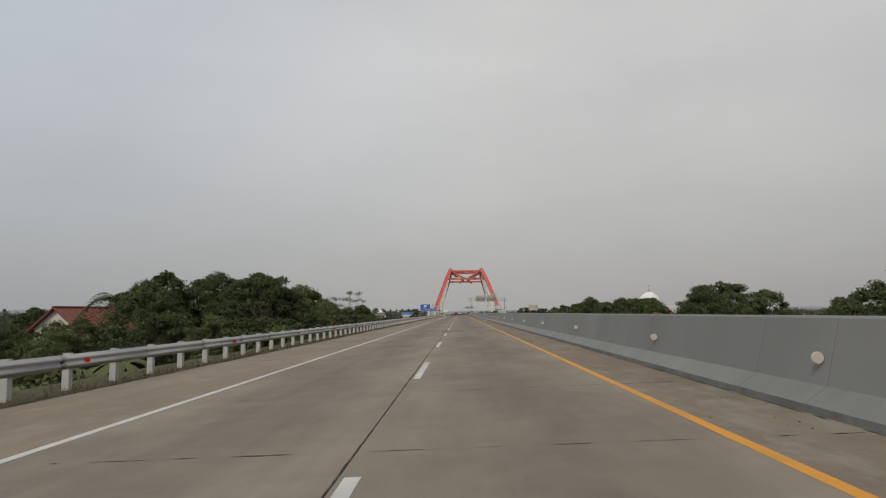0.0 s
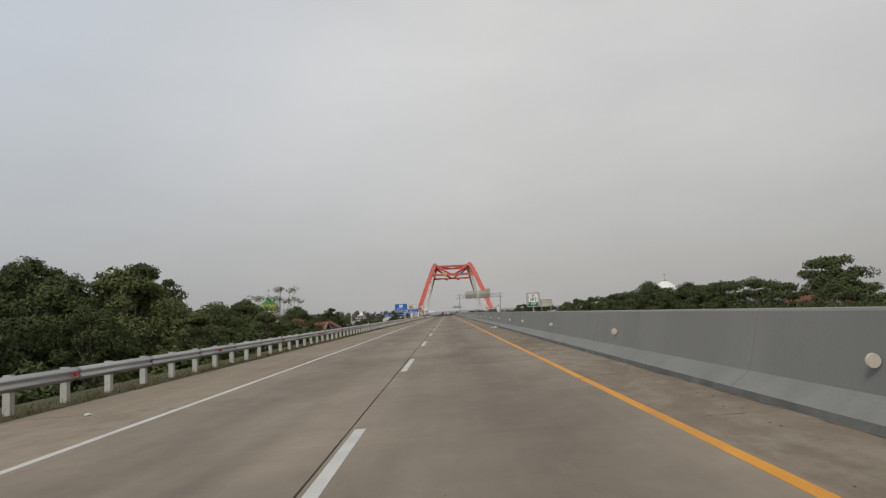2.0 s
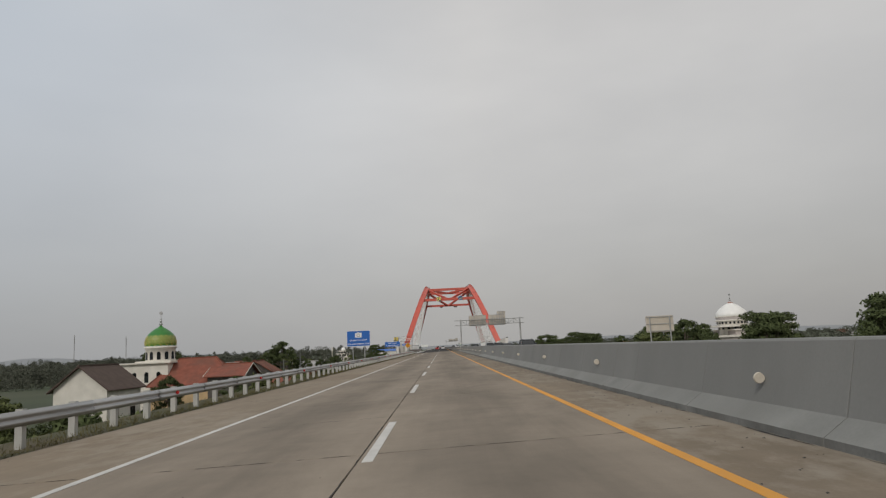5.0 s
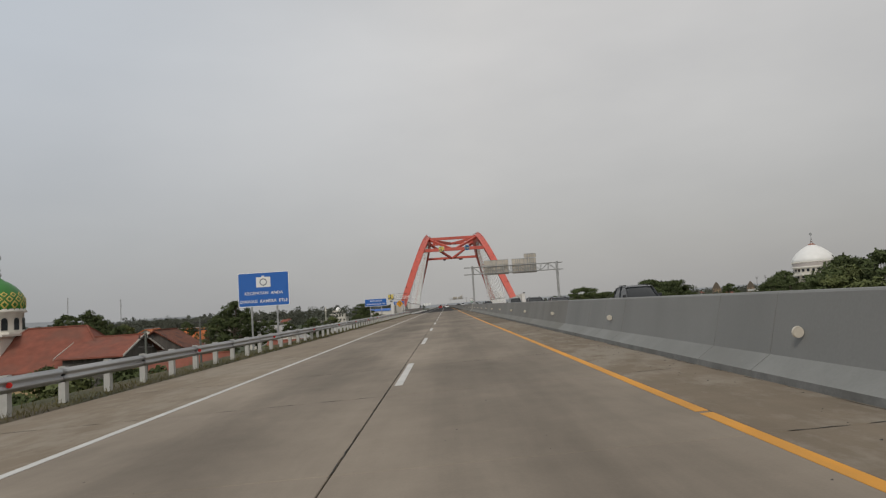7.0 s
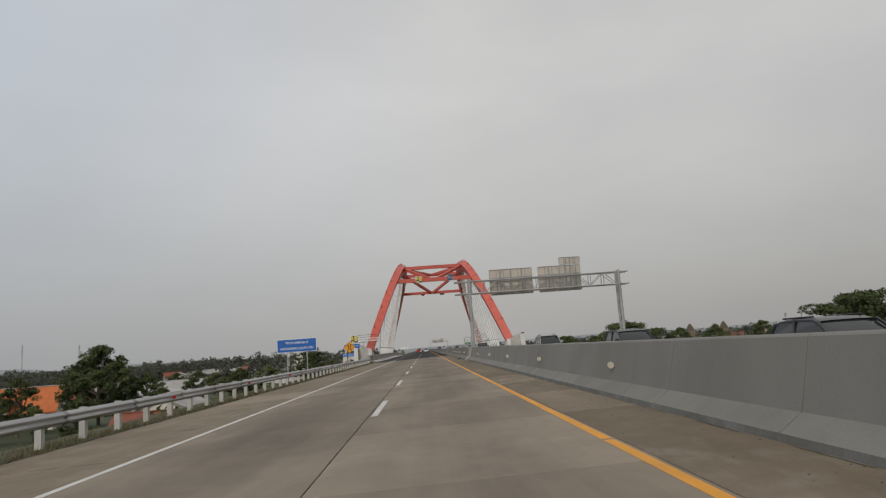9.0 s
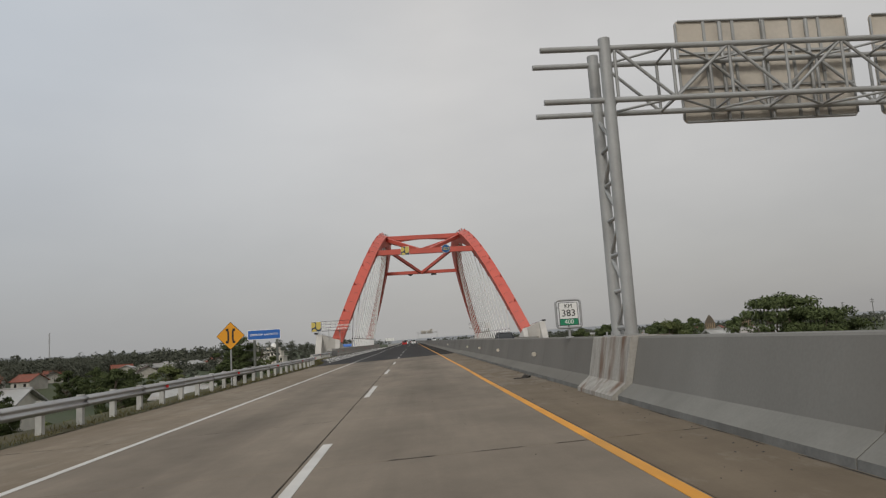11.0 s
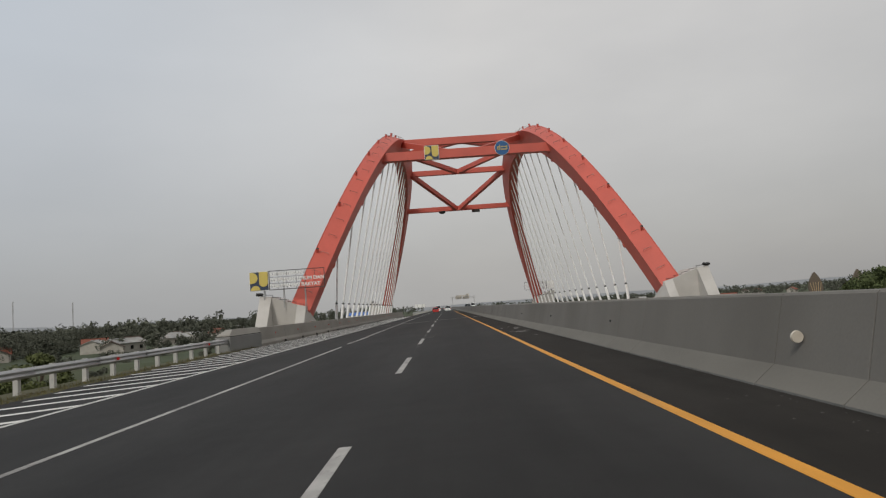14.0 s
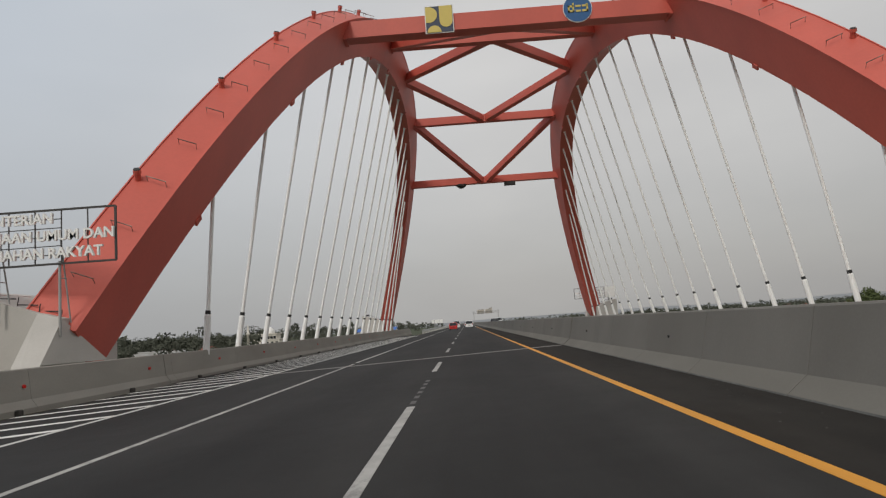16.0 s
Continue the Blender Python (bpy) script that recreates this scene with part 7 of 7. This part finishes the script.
# ---- cars ----
def car(at, rz, paint_m, label, long=4.4, wide=1.75, high=1.7, hood=0.28, box_tail=True):
    """A family car: shaped body with cabin, glass, wheels, lamps. Its nose points along its own +y."""
    t = thing("car", at, label, "car", rz=rz)
    L, Wd, H = long / 2, wide / 2, high
    deck_z = 0.58 * H
    prof_low = [(-L, 0.32), (-L, 0.5 * H), (-L + 0.05, deck_z), (L - long * hood, deck_z), (L - 0.12, 0.47 * H), (L, 0.42 * H), (L, 0.3)]
    bm = bmesh.new()
    rings = []
    for k, s in ((-1, 0.96), (-0.93, 1.0), (0.93, 1.0), (1, 0.96)):
        rings.append([bm.verts.new((Wd * k, y * s, z)) for y, z in prof_low])
    n = len(prof_low)
    for r0, r1 in zip(rings, rings[1:]):
        for i in range(n):
            bm.faces.new((r0[i], r0[(i + 1) % n], r1[(i + 1) % n], r1[i]))
    bm.faces.new(rings[0])
    bm.faces.new(rings[-1])
    bmesh.ops.recalc_face_normals(bm, faces=bm.faces)
    part("body", bm, paint_m, t)
    rear = -L + (0.12 if box_tail else 0.75)
    front = L - long * hood
    cab = [(rear - 0.05, deck_z), (rear + 0.1, deck_z + 0.3 * (H - deck_z)), (rear + 0.3, H - 0.1), (rear + 0.5, H - 0.03), ((rear + front) / 2 - 0.3, H), (front - 1.0, H - 0.03), (front - 0.72, H - 0.11), (front + 0.05, deck_z)]

    def half(z, k=1.0):
        """Half width of the cabin at height z: it leans in and rounds over at the top."""
        q = (z - deck_z) / (H - deck_z)
        return Wd * k * (0.97 - 0.13 * q - 0.06 * q ** 6)

    def shell(points, k, lift, cross=7):
        bm = bmesh.new()
        rows = []
        for y, z in points:
            h = half(z, k)
            rows.append([bm.verts.new((h * math.sin(math.pi / 2 * (c / (cross - 1) * 2 - 1)), y, z + lift - 0.05 * abs(c / (cross - 1) * 2 - 1) ** 3)) for c in range(cross)])
        for p, q in zip(rows, rows[1:]):
            for c in range(cross - 1):
                bm.faces.new((p[c], p[c + 1], q[c + 1], q[c])).smooth = True
        return bm, rows

    bm, rows = shell(cab, 1.0, 0.0)
    bm.faces.new([r[0] for r in rows])
    bm.faces.new([r[-1] for r in rows[::-1]])
    bmesh.ops.recalc_face_normals(bm, faces=bm.faces)
    part("cabin_glass", bm, M["glass"], t, "dark tinted windows")
    bm, rows = shell(cab[2:7], 1.02, 0.03)
    low = [[bm.verts.new(v.co - Vector((0, 0, 0.07))) for v in (r[0], r[-1])] for r in rows]
    for (a, b), (c, d), p, q in zip(low, low[1:], rows, rows[1:]):
        bm.faces.new((p[0], q[0], c, a))
        bm.faces.new((p[-1], b, d, q[-1]))
    bmesh.ops.recalc_face_normals(bm, faces=bm.faces)
    part("roof", bm, paint_m, t)
    for s in (-1, 1):
        for (ya, za), (yb, zb) in ((cab[0], cab[2]), (cab[7], cab[6]), (((rear + front) / 2 - 0.2, deck_z), ((rear + front) / 2 - 0.3, H - 0.06))):
            bm = bmesh.new()
            bar(bm, (s * half(za), ya, za), (s * half(zb), yb, zb), 0.05, 0.07)
            part("pillar", bm, paint_m, t)
    for s in (-1, 1):
        bm = bmesh.new()
        tube(bm, (s * Wd * 0.7, rear + 0.5, H + 0.03), (s * Wd * 0.7, front - 1.1, H + 0.03), 0.025, seg=6)
        part("roof_rail", bm, M["black"], t)
    for sx in (-1, 1):
        for yy in (-L + 0.8, L - 0.8):
            bm = bmesh.new()
            tube(bm, (sx * (Wd - 0.2), yy, 0.32), (sx * (Wd + 0.01), yy, 0.32), 0.32, seg=18)
            w = part("wheel", bm, M["black"], t)
            bm = bmesh.new()
            tube(bm, (sx * (Wd + 0.0), yy, 0.32), (sx * (Wd + 0.02), yy, 0.32), 0.2, seg=14)
            part("rim", bm, M["car_silver"], w)
        bm = bmesh.new()
        box(bm, sx * Wd * 0.9 - 0.12, sx * Wd * 0.9 + 0.08, -L - 0.02, -L + 0.08, 0.42 * H, 0.57 * H, bev=0.02)
        part("tail_lamp", bm, M["tail"], t)
        bm = bmesh.new()
        box(bm, sx * Wd * 0.78 - 0.16, sx * Wd * 0.78 + 0.16, L - 0.12, L + 0.01, 0.36 * H, 0.44 * H, bev=0.02)
        part("headlamp", bm, M["lamp"], t)
        bm = bmesh.new()
        box(bm, sx * (Wd + 0.1) - 0.1, sx * (Wd + 0.1) + 0.1, L - long * hood - 0.25, L - long * hood - 0.12, deck_z + 0.05, deck_z + 0.24, bev=0.03)
        part("mirror", bm, paint_m, t)
    bm = bmesh.new()
    box(bm, -0.26, 0.26, -L - 0.03, -L + 0.01, 0.36 * H, 0.43 * H)
    part("plate", bm, M["black"], t)
    bm = bmesh.new()
    box(bm, -Wd * 0.97, Wd * 0.97, -L - 0.06, -L + 0.15, 0.25, 0.33 * H, bev=0.04)
    box(bm, -Wd * 0.97, Wd * 0.97, L - 0.15, L + 0.05, 0.22, 0.33 * H, bev=0.04)
    part("bumper", bm, paint_m, t)
    return t


car((0.55, 548, road_z(0.55)), 0, M["car_white"], "white family van driving behind a red hatchback", 4.5, 1.8, 1.72)
car((-3.0, 536, road_z(-3.0)), 0, M["car_red"], "red hatchback driving towards the arch bridge", 4.2, 1.75, 1.6)
car((-2.9, 585, road_z(-2.9)), 0, M["car_white"], "white delivery van far ahead beyond the bridge", 4.9, 1.9, 2.1)
car((-0.2, 640, road_z(-0.2)), 0, M["car_silver"], "silver car far ahead on the road", 4.4, 1.75, 1.6)
for x, y, m, lab, hh in (
                         (10.8, 210, "car_black", "dark off-roader on the opposite carriageway", 1.75), (10.8, 237, "car_black", "dark saloon on the opposite carriageway", 1.42),
                         (10.8, 255, "car_black", "dark family car on the opposite carriageway", 1.6), (10.8, 279, "car_silver", "silver minibus on the opposite carriageway", 1.8),
                         (10.8, 347, "car_black", "dark estate car on the opposite carriageway", 1.7),
                         (7.2, 560, "car_black", "dark car beyond the bridge", 1.8), (10.8, 610, "car_white", "white truck-like van beyond the bridge", 2.3)):
    car((x, y, road_z(x)), 180, M[m], lab, 4.5, 1.8, hh)
# guard rail of the far side
rail3 = thing("guard_rail", label="galvanised guard rail of the opposite carriageway", category="guard rail", kind="structure")
bm = bmesh.new()
extrude(bm, [(17.55 - x, road_z(17.5) + 0.47 + z) for x, z in prof], Y_START, 384)
part("beam", bm, M["galv"], rail3)
for i in range(105):
    o = new("post", post0.data)
    o.parent = rail3
    o.matrix_basis = pose(17.55, -40 + 4 * i, road_z(17.5), 0, 0, 180)

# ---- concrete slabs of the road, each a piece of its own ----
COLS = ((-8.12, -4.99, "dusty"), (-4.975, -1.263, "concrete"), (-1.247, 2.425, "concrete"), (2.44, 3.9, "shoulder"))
rnd = random.Random(9)
slab_mesh = {}
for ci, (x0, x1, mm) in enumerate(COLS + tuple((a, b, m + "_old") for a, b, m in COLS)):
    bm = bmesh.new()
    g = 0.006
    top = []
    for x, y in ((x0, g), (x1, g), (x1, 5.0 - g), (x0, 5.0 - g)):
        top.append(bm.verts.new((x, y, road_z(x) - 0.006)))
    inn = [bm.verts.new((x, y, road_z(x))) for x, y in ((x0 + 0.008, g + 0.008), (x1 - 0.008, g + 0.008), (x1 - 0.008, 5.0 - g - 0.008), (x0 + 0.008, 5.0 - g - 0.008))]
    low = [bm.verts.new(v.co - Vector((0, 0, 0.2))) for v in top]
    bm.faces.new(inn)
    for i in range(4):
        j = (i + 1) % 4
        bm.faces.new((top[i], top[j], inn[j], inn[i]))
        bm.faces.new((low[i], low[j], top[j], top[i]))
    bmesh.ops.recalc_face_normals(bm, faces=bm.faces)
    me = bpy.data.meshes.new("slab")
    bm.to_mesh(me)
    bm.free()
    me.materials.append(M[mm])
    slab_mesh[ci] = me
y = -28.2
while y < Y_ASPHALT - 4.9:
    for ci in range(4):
        # from 205 m on, more and more slabs take the darker concrete
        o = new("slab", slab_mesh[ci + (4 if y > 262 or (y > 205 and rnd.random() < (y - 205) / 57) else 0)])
        o.parent = road
        o.matrix_basis = pose(0, y, 0.0015 * rnd.uniform(-1, 0.3))
    y += 5.0
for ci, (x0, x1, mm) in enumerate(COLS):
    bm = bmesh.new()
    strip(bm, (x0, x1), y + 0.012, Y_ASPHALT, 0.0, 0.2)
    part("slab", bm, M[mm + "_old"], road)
for ci, (x0, x1, mm) in enumerate(COLS):
    bm = bmesh.new()
    strip(bm, (x0, x1), Y_START, -28.22, 0.0, 0.2)
    part("slab", bm, M[mm], road)
# broken transverse joints of the shoulders and the ragged centre joint
def ragged(points, width):
    """A thin dark crack along points, of uneven width."""
    bm = bmesh.new()
    prev = None
    for k, (x, y, along) in enumerate(points):
        w = width * rnd.uniform(0.25, 1.3) * (0.3 if k in (0, len(points) - 1) else 1)
        dx, dy = (w, 0) if along else (0, w)
        e = [bm.verts.new((x - dx, y - dy, road_z(x - dx) + 0.003)), bm.verts.new((x + dx, y + dy, road_z(x + dx) + 0.003))]
        if prev:
            bm.faces.new((prev[0], e[0], e[1], prev[1]) if not along else (prev[0], prev[1], e[1], e[0]))
        prev = e
    bmesh.ops.recalc_face_normals(bm, faces=bm.faces)
    for f in bm.faces:
        if f.normal.z < 0:
            f.normal_flip()
    part("crack", bm, M["joint"], road)


rnd = random.Random(41)
for k in range(70):
    y = -23.2 + 5.0 * k
    if y > Y_ASPHALT - 4:
        break
    for x0, x1, chance in ((2.55, 3.7, 0.75), (-8.0, -5.05, 0.8), (-4.9, -1.4, 0.3), (-1.1, 2.3, 0.4)):
        if rnd.random() < chance:
            a = rnd.uniform(x0, x0 + 0.3 * (x1 - x0))
            wide = rnd.uniform(0.008, 0.017)
            while a < x1 - 0.15:
                b = min(x1, a + rnd.uniform(0.12, 0.7))
                n = max(3, int((b - a) / 0.07))
                ragged([(a + (b - a) * i / n, y + rnd.uniform(-0.012, 0.012), False) for i in range(n + 1)], wide)
                a = b + rnd.uniform(0.05, 0.5)
y = 2.0
while y < Y_ASPHALT - 3:
    ln = rnd.uniform(2.0, 9.0)
    y1 = min(y + ln, Y_ASPHALT - 1)
    n = max(6, int((y1 - y) / 0.2))
    ragged([(-1.255 + rnd.uniform(-0.012, 0.012), y + (y1 - y) * i / n, True) for i in range(n + 1)], rnd.uniform(0.004, 0.009))
    y = y1 + rnd.uniform(0.2, 2.5)
# dirt gathered along the barrier's foot
y = -5.0
while y < Y_ASPHALT - 2:
    y1 = y + rnd.uniform(0.3, 2.6)
    n = max(3, int((y1 - y) / 0.15))
    if not 279.5 < y1 < 285.9:
        ragged([(3.738 + rnd.uniform(-0.012, 0.006), y + (y1 - y) * i / n, True) for i in range(n + 1)], rnd.uniform(0.006, 0.02))
    y = y1 + rnd.uniform(0.1, 1.2)
